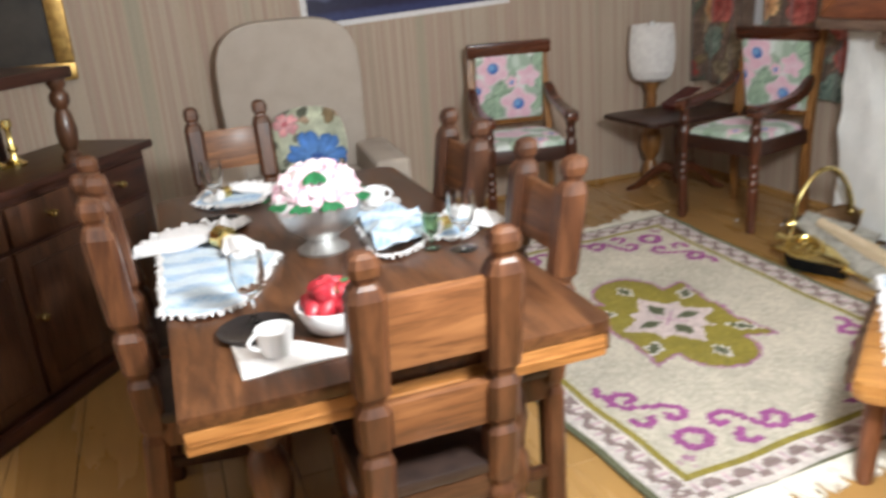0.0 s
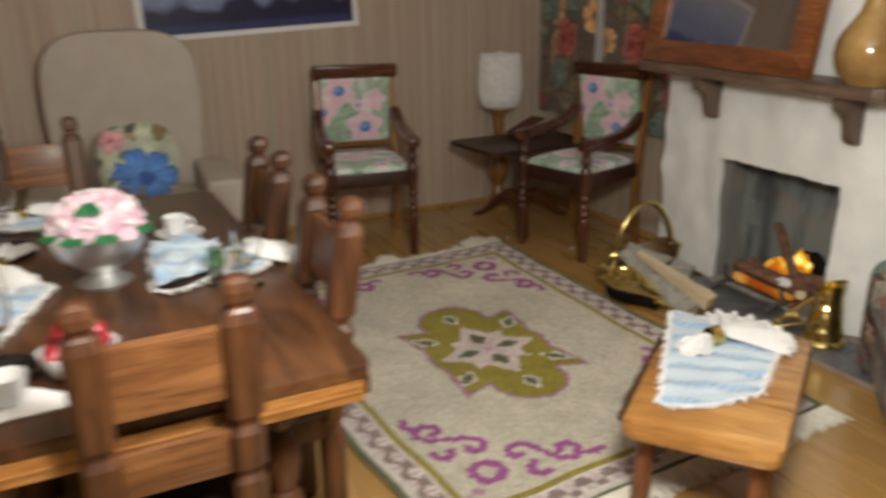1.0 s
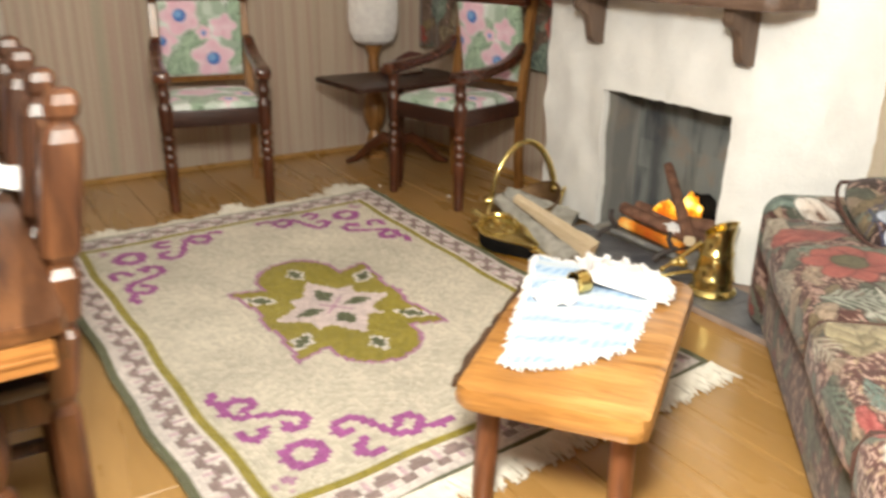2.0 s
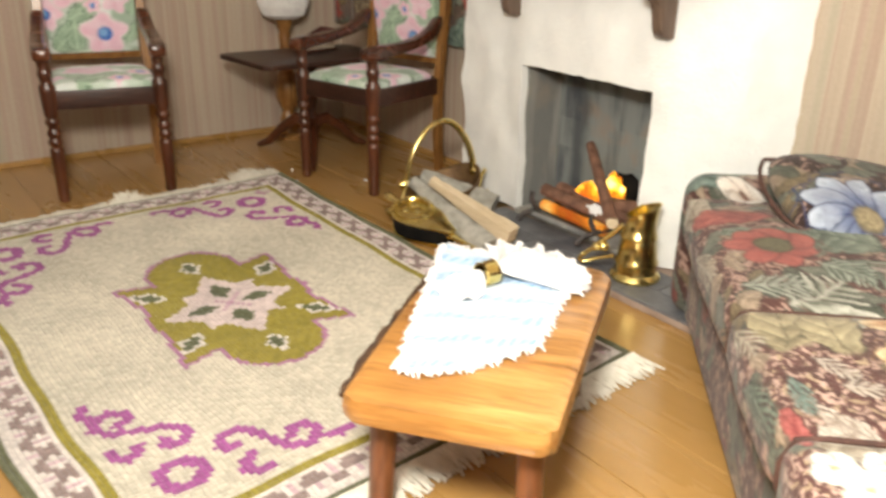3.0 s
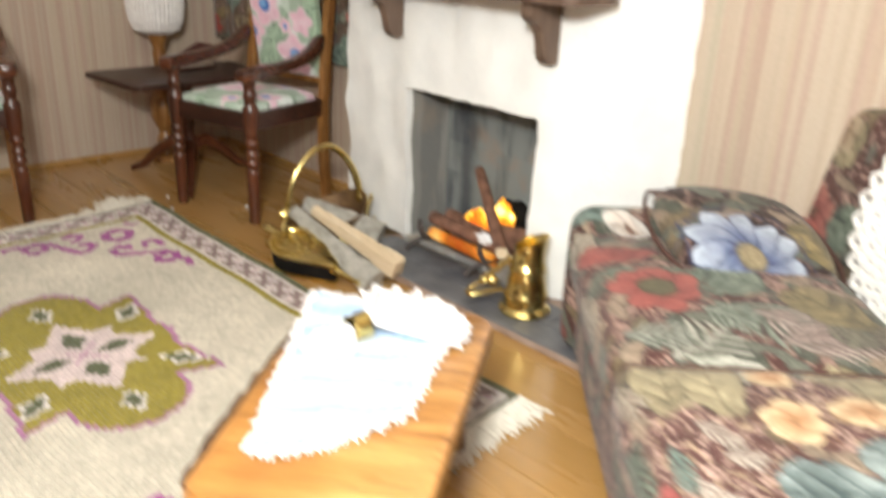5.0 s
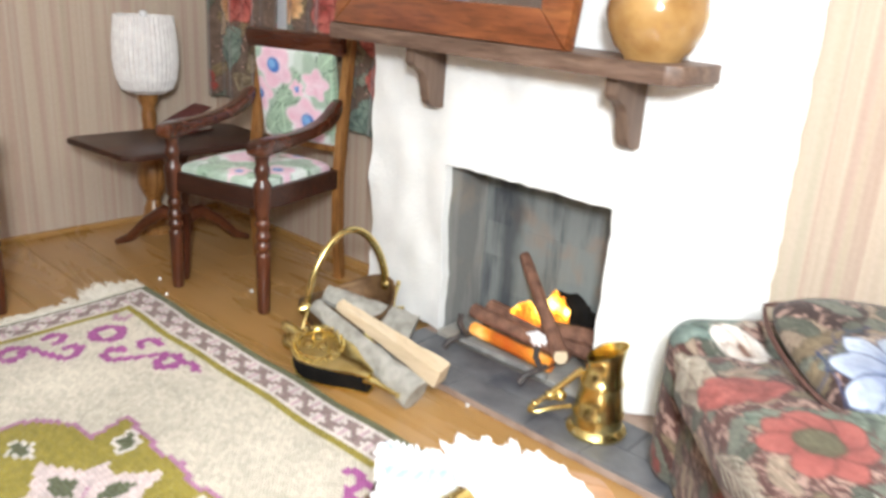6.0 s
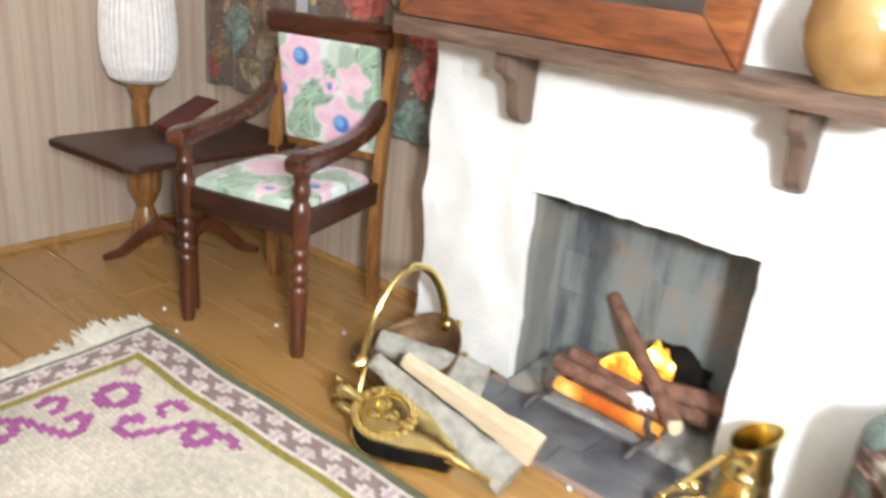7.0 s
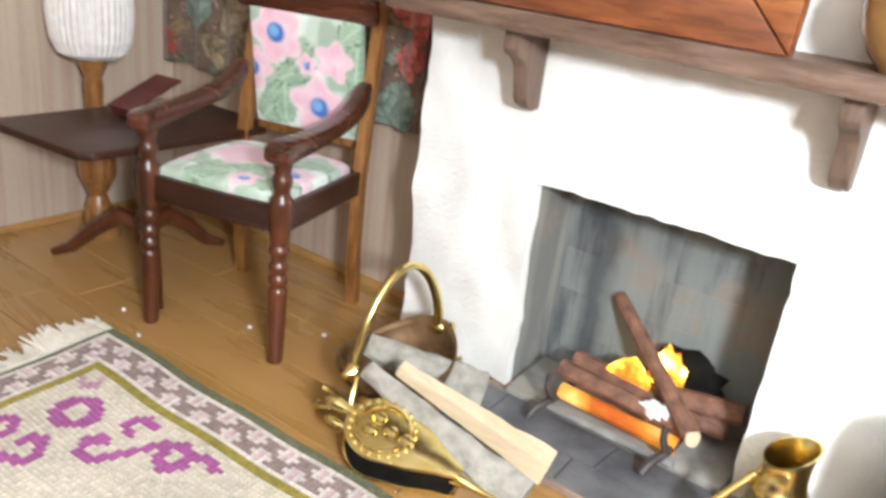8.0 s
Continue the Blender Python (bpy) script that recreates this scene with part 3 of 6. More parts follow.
def chimney():
    """The plaster skin follows its plan from wall to wall, with the hearth opening left out."""
    plan = [(6.13, 5.055), (5.94, 5.05), (5.89, 5.02), (5.87, 4.69), (FACE, OPEN_Y[1]), (FACE, OPEN_Y[0]), (5.87, 3.85), (5.99, 3.66), (6.13, 3.55)]
    pts, step = [], 0.035
    for (ax, ay), (bx, by) in zip(plan, plan[1:]):
        n = max(1, round(math.hypot(bx - ax, by - ay) / step))
        pts += [(ax + (bx - ax) * k / n, ay + (by - ay) * k / n) for k in range(n)]
    pts.append(plan[-1])
    zs = [0.03 + (OPEN_Z - 0.03) * k / 18 for k in range(19)] + [OPEN_Z + (2.5 - OPEN_Z) * k / 50 for k in range(1, 51)]
    bm = bmesh.new()
    g = {}
    for i, (x, y) in enumerate(pts):
        for j, z in enumerate(zs):
            w = 0.016 * noise.noise((x * 6, y * 6, z * 4)) + 0.012 * noise.noise((x * 19, y * 19, z * 9))
            e = 0.010 * noise.noise((y * 23, z * 23, 5))
            g[i, j] = bm.verts.new((x + (w if 0 < i < len(pts) - 1 else 0), y + e, z + 0.010 * noise.noise((y * 25, z * 11, 2)) * (0 < j)))
    for i in range(len(pts) - 1):
        ya, yb = pts[i][1], pts[i + 1][1]
        for j in range(len(zs) - 1):
            if zs[j + 1] <= OPEN_Z + 1e-6 and max(ya, yb) <= OPEN_Y[1] + 1e-6 and min(ya, yb) >= OPEN_Y[0] - 1e-6:
                continue
            bm.faces.new((g[i, j], g[i + 1, j], g[i + 1, j + 1], g[i, j + 1]))
    # the thickness of the plaster round the opening
    rim = [e for e in bm.edges if e.is_boundary and all(OPEN_Y[0] - 0.02 < v.co.y < OPEN_Y[1] + 0.02 and v.co.z < OPEN_Z + 0.02 for v in e.verts)
           and all(v.co.x < 5.90 for v in e.verts)]
    ex = bmesh.ops.extrude_edge_only(bm, edges=rim)
    for v in ex["geom"]:
        if isinstance(v, bmesh.types.BMVert):
            v.co.x += 0.034
    bmesh.ops.recalc_face_normals(bm, faces=bm.faces[:])
    return bm


part("chimney_breast", chimney(), PLASTER, fire, "rough white plaster")
b = bmesh.new()
box(b, (5.89, 6.12), (4.609, 4.634), (0.03, 0.70))
box(b, (5.89, 6.12), (3.907, 3.932), (0.03, 0.70))
box(b, (5.89, 6.12), (3.932, 4.609), (0.672, 0.70))
part("firebox", b, SOOT_SIDE, fire, "smoke-grey painted firebox", smooth=False)
b = bmesh.new()
box(b, (6.098, 6.12), (3.932, 4.609), (0.03, 0.672))
part("fireback", b, SOOT_BRICK, fire, "dark mortar behind the bricks", smooth=False)
brng = random.Random(9)
for row in range(5):
    z0 = 0.034 + row * 0.128
    y = 3.934 - (0.11 if row % 2 else 0)
    while y < 4.60:
        a, c = max(y, 3.934), min(y + 0.2197, 4.607)
        if c - a > 0.02:
            b = bmesh.new()
            box(b, (6.092 + brng.uniform(-0.0004, 0.0004), 6.11), (a, c), (z0, z0 + 0.1277), 0.0005, seg=1)
            part("brick", b, SOOT_BRICK, fire, smooth=False)
        y += 0.22
b = bmesh.new()
box(b, (5.59, 6.12), (3.33, 4.66), (0.0, 0.024), 0.004)
part("hearth_bed", b, MORTAR, fire, smooth=False)

rng = random.Random(3)
y = 3.33
for row, (x0, x1) in enumerate(((5.592, 5.70), (5.705, 5.838))):
    y = 3.335 - (0.12 if row % 2 else 0)
    skew = 0.0
    while y < 4.65:
        w = rng.uniform(0.14, 0.34)
        a, c = max(y, 3.335), min(y + w, 4.655)
        if c - a > 0.03:
            b = bmesh.new()
            q = [rng.uniform(-0.012, 0.012) for _ in range(2)]
            prism(b, [(x0, a), (x1, a + (skew if a > 3.34 else 0)), (x1, c - 0.004 + q[1]), (x0, c - 0.004)], 0.010 + rng.uniform(0, 0.002), T(0, 0, 0.022), 0.002)
            skew = q[1]
            part("slate_tile", b, SLATE, fire, smooth=False)
        y += w

b = bmesh.new()
prism(b, [(5.845, 3.955), (6.088, 3.938), (6.088, 4.602), (5.842, 4.585), (5.848, 4.45), (5.840, 4.30), (5.847, 4.12)], 0.022, T(0, 0, 0.0245), 0.005)
part("firebox_floor", b, SOOT_SIDE, fire, "raised grey slab under the fire")

# mantelshelf on two shaped brackets
shelf = thing("mantelshelf", "brown wooden mantelshelf on two shaped brackets", "shelf", T(0, 0, 1.04))
b = bmesh.new()
prism(b, [(5.66, 3.725), (5.69, 3.69), (5.875, 3.685), (5.875, 5.03), (5.69, 5.03), (5.66, 5.0)], 0.05, None, 0.008)
part("board", b, SHELF_WOOD, shelf)
for y in (3.90, 4.655):
    b = bmesh.new()
    side = [(0, 0), (-0.15, 0), (-0.152, -0.045), (-0.140, -0.060), (-0.112, -0.072), (-0.092, -0.092), (-0.080, -0.130), (-0.072, -0.170), (-0.060, -0.188), (-0.030, -0.202), (0.0, -0.200)]
    prism(b, side, 0.042, T(5.862, y + 0.021, 0) @ T(0, 0, 0, 90, 0, 0), 0.005)
    part("bracket", b, BRACKET_WOOD, shelf)

# mirror in a wide wooden frame, leaning on the chimney
mir = thing("framed_mirror", "mirror in a wide red-brown wooden frame leaning on the mantelshelf", "mirror", T(5.670, 4.505, 1.091, 0, 10, 0))
W, H, F = 0.96, 0.78, 0.105
for nm, pts in (("rail", [(-W / 2, 0), (W / 2, 0), (W / 2 - F, F), (-W / 2 + F, F)]),
                ("rail", [(-W / 2, H), (-W / 2 + F, H - F), (W / 2 - F, H - F), (W / 2, H)]),
                ("stile", [(-W / 2, 0), (-W / 2 + F, F), (-W / 2 + F, H - F), (-W / 2, H)]),
                ("stile", [(W / 2, 0), (W / 2, H), (W / 2 - F, H - F), (W / 2 - F, F)])):
    b = bmesh.new()
    prism(b, pts, 0.05, T(0.04, 0, 0) @ Matrix(((0, 0, -1, 0), (-1, 0, 0, 0), (0, 1, 0, 0), (0, 0, 0, 1))), 0.012)
    part(nm, b, FRAME_WOOD, mir)
b = bmesh.new()
box(b, (0.012, 0.03), (-W / 2 + F - 0.01, W / 2 - F + 0.01), (F - 0.01, H - F + 0.01))
part("mirror_plate", b, MIRROR, mir, "dim reflecting glass", smooth=False)

b = bmesh.new()
lathe(b, [(0, 0), (0.072, 0), (0.078, 0.010), (0.100, 0.032), (0.120, 0.072), (0.127, 0.112), (0.121, 0.155), (0.102, 0.195), (0.076, 0.230), (0.056, 0.262),
          (0.043, 0.30), (0.038, 0.34), (0.041, 0.385), (0.050, 0.40), (0.044, 0.40), (0.031, 0.35), (0, 0.34)], seg=40)
single("vase", b, OCHRE, "round ochre glazed stoneware vase on the mantelshelf", "vase", T(5.745, 3.815, 1.091))

# ---- the fire: iron dogs, logs and lit flames ----
grate = thing("log_fire", "model log fire with glowing orange flames and crossed logs", "fire", T(5.935, 4.245, 0.047))


def log(p, q, r0, r1, mat_, name="log", parent=None, label=""):
    bm = bmesh.new()
    p, q = Vector(p), Vector(q)
    n = 9
    pts = [p.lerp(q, k / n) + 0.1 * r0 * Vector((noise.noise((k * 0.9, r0 * 90, 1)), noise.noise((k * 0.9, 4, r0 * 70)), noise.noise((k * 0.9, 9, r1 * 80)))) for k in range(n + 1)]
    tube(bm, pts, [(r0 + (r1 - r0) * k / n) * (1 + 0.12 * noise.noise((k * 1.3, r0 * 50, 3))) for k in range(n + 1)], 9)
    return part(name, bm, mat_, parent, label)


log((-0.06, 0.20, 0.115), (-0.03, -0.19, 0.075), 0.026, 0.024, BURNT, "log", grate)
log((0.03, 0.20, 0.10), (0.05, -0.24, 0.075), 0.032, 0.03, BURNT, "log", grate, "charred dark log")
log((0.145, 0.155, 0.285), (-0.075, -0.185, 0.095), 0.020, 0.026, BURNT, "log", grate, "log leaning across the flames")
log((0.04, -0.05, 0.10), (0.06, -0.27, 0.13), 0.035, 0.03, BURNT, "log", grate, "charred purple-brown log")
b = bmesh.new()
lathe(b, [(0, 0), (0.024, 0), (0.024, 0.004), (0, 0.004)], T(-0.0775, -0.1905, 0.0905, 72, 0, -30), 14)
part("cut_end", b, SPLIT, grate, "pale sawn log end")
log((-0.085, 0.175, 0.062), (-0.075, -0.16, 0.045), 0.022, 0.024, EMBER, "ember", grate, "log glowing orange from within")
b = bmesh.new()
tube(b, [(-0.135, 0.20, 0.030), (-0.13, 0.0, 0.026), (-0.125, -0.175, 0.024)], 0.012, 8)
part("grate_bar", b, BAR, grate, "grey bar along the front of the fire")
for fx, cy, cz, big, pts in ((0.040, 0.030, 0.125, 1.08, [(-0.075, -0.035), (-0.066, 0.002), (-0.034, 0.036), (-0.002, 0.052), (0.022, 0.032), (0.050, -0.006), (0.072, -0.048)]),
                             (0.100, -0.045, 0.160, 1.1, [(-0.048, -0.050), (-0.050, 0.010), (-0.028, 0.030), (-0.012, 0.062), (0.004, 0.040), (0.018, 0.050), (0.026, 0.022), (0.046, 0.010), (0.044, -0.035), (0.006, -0.056)])):
    b = bmesh.new()
    prism(b, [(x * big, y * big) for x, y in pts], 0.022, T(fx, cy, cz) @ Matrix(((0, 0, -1, 0), (-1, 0, 0, 0), (0, 1, 0, 0), (0, 0, 0, 1))), 0.006)
    part("flame", b, FLAME, grate, "glowing yellow flame")
for y in (0.18, -0.15):
    b = bmesh.new()
    tube(b, [(-0.19, y + 0.03, 0.004), (-0.17, y + 0.02, 0.03), (-0.12, y, 0.045), (0.10, y, 0.045), (0.14, y, 0.004)], 0.011, 8)
    tube(b, [(-0.12, y, 0.045), (-0.14, y + 0.01, 0.09), (-0.13, y + 0.015, 0.12)], 0.010, 8)
    part("fire_dog", b, IRON, grate, "bent dark iron fire dog")
b = bmesh.new()
t = bmesh.new()
bmesh.ops.create_icosphere(t, subdivisions=3, radius=1)
for v in t.verts:
    v.co = Vector((0.118, -0.085, 0.125)) + Vector((v.co.x * 0.025, v.co.y * 0.105, v.co.z * 0.085)) * (1 + 0.5 * noise.noise(v.co * 2.5) + 0.25 * noise.noise(v.co * 7))
merge(b, t)
part("coal", b, BLACK, grate, "black burnt coal")
b = bmesh.new()
t = bmesh.new()
bmesh.ops.create_icosphere(t, subdivisions=3, radius=1)
for v in t.verts:
    v.co = Vector((-0.045, -0.075, 0.095)) + Vector((v.co.x * 0.02, v.co.y * 0.045, v.co.z * 0.028)) * (1 + 0.4 * noise.noise(v.co * 3))
merge(b, t)
part("ash", b, PORCELAIN, grate, "white crumpled ash paper")

# ---- rug ----
RUG_AT = T(4.492, 4.487, 0.0, 0, 0, 3.2)
RW, RL, ST, HEM = 0.784, 1.05, 0.0135, 0.012


def rug_lie(x, y):
    """How the cloth lies: flat in front, its far end drawn in and standing a finger's width off the boards."""
    t = np.clip((y + 0.2) / 1.25, 0, 1)
    return x, y - 0.030 * np.clip(y, 0, 1.2), 0.045 * t * t * (3 - 2 * t)


def rug_bend(bm):
    for v in bm.verts:
        _, y, z = rug_lie(v.co.x, v.co.y)
        v.co.y, v.co.z = float(y), v.co.z + float(z)
    return bm


def rug_colours(a, c):
    """The needlework chart: colours stitch by stitch, from the stitch's place on the rug."""
    cream, pink, white = lin(198, 190, 174), lin(204, 182, 182), lin(212, 202, 196)
    olive, moss, plum, brown = lin(146, 133, 54), lin(92, 96, 70), lin(156, 84, 142), lin(122, 104, 98)
    dark = lin(72, 82, 56)
    A, C = np.abs(a), np.abs(c)
    d = np.minimum(RW - HEM - A, RL - C)
    col = np.tile(cream, (len(a), 1))
    sx = np.where(RW - HEM - A < RL - C, c, a)
    k = np.round(sx / 0.0135).astype(int)
    j = np.round(d / 0.0135).astype(int)
    band = (d > 0.025) & (d < 0.128)
    col[band] = brown * 0.8 + pink * 0.2
    for low, shift in ((4, 0), (7, 4)):               # two staggered rows of brown florets with pink hearts
        p, q = (k + shift) % 8 - 4, j - low
        spot = band & (np.abs(p) + np.abs(q) <= 2) & (np.abs(q) <= 1)
        col[spot] = white
        col[spot & (p == 0)] = pink * 0.8 + plum * 0.2
    col[(d > 0.016) & (d < 0.036)] = white
    col[(d > 0.112) & (d < 0.128)] = white
    col[(d >= 0.128) & (d < 0.152)] = olive
    col[d <= 0.016] = lin(104, 104, 78)
    # corner scrolls
    X, Y = 0.635 - A, 0.91 - C                                   # distances from the inner corner, along each side
    ring = np.hypot(X - 0.152, Y - 0.150)
    col[(ring > 0.030) & (ring < 0.066)] = plum
    strokes = [[(.30, .17), (.27, .168), (.262, .195), (.285, .225), (.325, .23), (.352, .195), (.372, .14), (.395, .085), (.435, .06), (.475, .08), (.487, .115), (.465, .145), (.43, .14), (.42, .115)],
               [(.475, .075), (.515, .055), (.55, .065)], [(.31, .115), (.28, .10), (.272, .07), (.295, .048), (.325, .055)]]
    for P, Q in ((X, Y), (Y, X)):
        for line in strokes:
            for (ax, ay), (bx, by) in zip(line, line[1:]):
                k = np.clip(((P - ax) * (bx - ax) + (Q - ay) * (by - ay)) / ((bx - ax) ** 2 + (by - ay) ** 2), 0, 1)
                col[np.hypot(P - ax - k * (bx - ax), Q - ay - k * (by - ay)) < 0.0145] = plum
    bud = np.abs(X - Y)
    col[(np.abs(X + Y - 0.14) < 0.02) & (bud < 0.03)] = plum * 0.7 + cream * 0.3
    col[(np.abs(X + Y - 0.10) < 0.015) & (np.abs(bud - 0.03) < 0.012)] = plum * 0.5 + cream * 0.5
    # centre medallion: blunt points to the corners, round lobes to the ends
    m, k = (a + 0.0) * 1.06, (c + 0.04) * 1.06
    M, K = np.abs(m), np.abs(k)
    size = 0.17 - np.hypot(M * 1.02, K - 0.30)
    size = np.maximum(size, np.minimum(0.282 + 0.32 * (M - 0.2) - K, (0.264 + 0.13 * (K - 0.1)) - M))
    size = np.maximum(size, 0.125 - np.hypot(M - 0.158, K * 0.95))
    col[size > -0.010] = plum * 0.8 + cream * 0.2
    col[size > 0.006] = olive
    star = np.maximum(0.225 - (K * 0.9 + M * 1.45), 0.215 - (M * 0.9 + K * 1.45))
    d1, d2 = (M + K) / math.sqrt(2), np.abs(M - K) / math.sqrt(2)
    star = np.maximum(star, 0.195 - (d1 + d2 * 1.5))
    col[star > 0] = pink * 0.6 + white * 0.4
    col[np.maximum(0.064 - (np.abs(M - 0.100) + K * 1.8), 0.064 - (np.abs(K - 0.104) + M * 1.6)) > 0] = moss
    col[(np.minimum(np.abs(m - k), np.abs(m + k)) < 0.010) & (M < 0.05)] = plum * 0.5 + pink * 0.5
    tip = np.abs(M - 0.222 + K - 0.192) / math.sqrt(2) * 0.85 + np.abs(M - 0.222 - K + 0.192) / math.sqrt(2) * 1.6
    col[tip < 0.068] = white
    col[tip < 0.045] = moss
    lobe = np.abs(K - 0.337) * 0.9 + M * 1.6
    col[lobe < 0.062] = white
    col[lobe < 0.042] = moss
    return col


def rug_mesh():
    nx, ny = int(2 * RW / ST), int(2 * RL / ST)
    r = np.random.RandomState(5)
    gx, gy = np.meshgrid(np.arange(nx + 1), np.arange(ny + 1), indexing="ij")
    corner = np.stack([-RW + gx * ST, -RL + gy * ST, np.full(gx.shape, 0.010)], -1).reshape(-1, 3)
    cx, cy = np.meshgrid(np.arange(nx), np.arange(ny), indexing="ij")
    top = np.stack([-RW + (cx + 0.5) * ST, -RL + (cy + 0.5) * ST, 0.0145 + 0.002 * r.rand(nx, ny)], -1).reshape(-1, 3)
    wave = lambda v: 0.003 * np.sin(v[:, 0] * 5.1) * np.sin(v[:, 1] * 3.7)
    corner[:, 2] += wave(corner) + 0.003
    top[:, 2] += wave(top) + 0.003
    soil = 0.86 + 0.22 * value_noise(top[:, 0], top[:, 1], 3.3, 12) + 0.08 * value_noise(top[:, 0], top[:, 1], 14, 13)
    chart = rug_colours(top[:, 0], top[:, 1]) * (0.86 + 0.28 * r.rand(nx * ny, 1)) * soil[:, None]
    for v in (corner, top):                        # the weave is pulled a little out of true
        x, y = v[:, 0].copy(), v[:, 1].copy()
        v[:, 0] += 0.006 * np.sin(y * 6.3 + 0.7) + 0.003 * np.sin(y * 17)
        v[:, 1] += 0.006 * np.sin(x * 7.1 + 2.0) + 0.003 * np.sin(x * 19)
        _, v[:, 1], rise = rug_lie(v[:, 0], v[:, 1])
        v[:, 2] += rise
    verts, faces, cols = [], [], []
    i0 = (cx * (ny + 1) + cy).ravel()
    n0 = len(corner)
    quad = np.stack([i0, i0 + ny + 1, i0 + ny + 2, i0 + 1], -1)
    mid = n0 + np.arange(nx * ny)
    tri = np.concatenate([np.stack([quad[:, k], quad[:, (k + 1) % 4], mid], -1) for k in range(4)])
    me = bpy.data.meshes.new("stitched_face")
    allv = np.concatenate([corner, top]) * U
    me.from_pydata(allv.tolist(), [], tri.tolist())
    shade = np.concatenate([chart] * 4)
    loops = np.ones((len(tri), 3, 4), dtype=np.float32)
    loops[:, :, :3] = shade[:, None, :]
    # each stitch's outer corners are coloured darker, as painted shade between stitches
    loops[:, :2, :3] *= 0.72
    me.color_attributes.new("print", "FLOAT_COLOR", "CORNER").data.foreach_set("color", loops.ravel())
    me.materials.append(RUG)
    return me


rug = thing("rug", "cream needlework rug with olive medallion, plum scrolls and fringed ends", "rug", RUG_AT)
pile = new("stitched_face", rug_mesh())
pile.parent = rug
b = bmesh.new()
for k in range(12):
    y0, y1 = (-RL + 0.008 + (2 * RL - 0.016) * q / 12 for q in (k, k + 1))
    box(b, (-RW + 0.008, RW - 0.008), (y0, y1), (0.0, 0.0095))
part("backing", rug_bend(b), plain("rug_edge", (0.10, 0.10, 0.06), (0.16, 0.16, 0.10), 0.95, 60), rug)
rng = random.Random(8)
for end, nm in ((-1, "fringe"), (1, "fringe")):
    b = bmesh.new()
    x = -RW
    while x < RW:
        l = rng.uniform(0.075, 0.11) if end < 0 else (rng.uniform(0.06, 0.11) if x > 0.5 else rng.uniform(0.03, 0.06))
        dx = rng.uniform(-0.03, 0.03)
        lift = rng.uniform(0.004, 0.012)
        w = rng.uniform(0.0045, 0.0075)
        curl = 0.0 if end < 0 else max(0.0, 0.022 * math.sin(x * 9 + 1.2) + 0.018 * math.sin(x * 23)) + 0.004
        tube(b, [(x, end * RL, 0.010), (x + dx * 0.4, end * (RL + l * 0.5), lift + 0.4 * curl), (x + dx, end * (RL + l), 0.005 + curl)], [w, w, w * 0.5], 5)
        x += 0.0055
    box(b, (-RW, RW), (min(end * RL, end * (RL + 0.05)), max(end * RL, end * (RL + 0.05))), (0.001, 0.006))
    part(nm, rug_bend(b), FRINGE, rug, "fringe of cream yarn")


# ---- dining table and chairs ----
TZ, TL = 0.70, 0.86
table = thing("dining_table", "long dark-stained wooden dining table with turned legs", "table", T(3.075, 4.145, 0))
b = bmesh.new()
prism(b, [(-0.462, -TL), (0.425, -TL), (0.448, -TL + 0.012), (0.456, -TL + 0.035), (0.456, TL - 0.05), (0.44, TL - 0.015), (0.40, TL), (-0.40, TL), (-0.44, TL - 0.015), (-0.462, TL - 0.05)], 0.03, T(0, 0, TZ - 0.03), 0.004)
part("tabletop", b, TABLE_TOP, table)
for y0, y1 in ((-TL - 0.002, -TL + 0.02), (TL - 0.06, TL - 0.04)):
    b = bmesh.new()
    box(b, (-0.456, 0.432), (y0, y1), (TZ - 0.082, TZ - 0.031), 0.006)
    box(b, (-0.45, 0.428), (y0 - 0.004, y1), (TZ - 0.062, TZ - 0.054), 0.003)
    part("apron", b, GOLD_EDGE, table, "golden moulded edge board")
for x0, x1 in ((-0.455, -0.435), (0.435, 0.455)):
    b = bmesh.new()
    box(b, (x0, x1), (-TL + 0.022, TL - 0.062), (TZ - 0.082, TZ - 0.031), 0.006)
    part("apron", b, TABLE_TOP, table)
LEG = [(0.036, 0), (0.04, 0.03), (0.04, 0.12), (0.026, 0.135), (0.042, 0.16), (0.05, 0.20), (0.046, 0.25), (0.03, 0.275), (0.04, 0.30), (0.05, 0.36), (0.046, 0.42),
       (0.03, 0.45), (0.044, 0.47), (0.044, 0.50), (0.044, TZ - 0.031)]
for x in (-0.30, 0.30):
    for y in (-0.60, 0.60):
        b = bmesh.new()
        lathe(b, LEG, T(x, y, 0), 14)
        part("leg", b, OAK_DARK, table, "turned bulbous leg")
b = bmesh.new()
box(b, (-0.03, 0.03), (-0.57, 0.57), (0.09, 0.15), 0.006)
box(b, (-0.29, 0.29), (-0.63, -0.57), (0.07, 0.13), 0.006)
box(b, (-0.29, 0.29), (0.57, 0.63), (0.07, 0.13), 0.006)
part("stretcher", b, OAK_DARK, table)


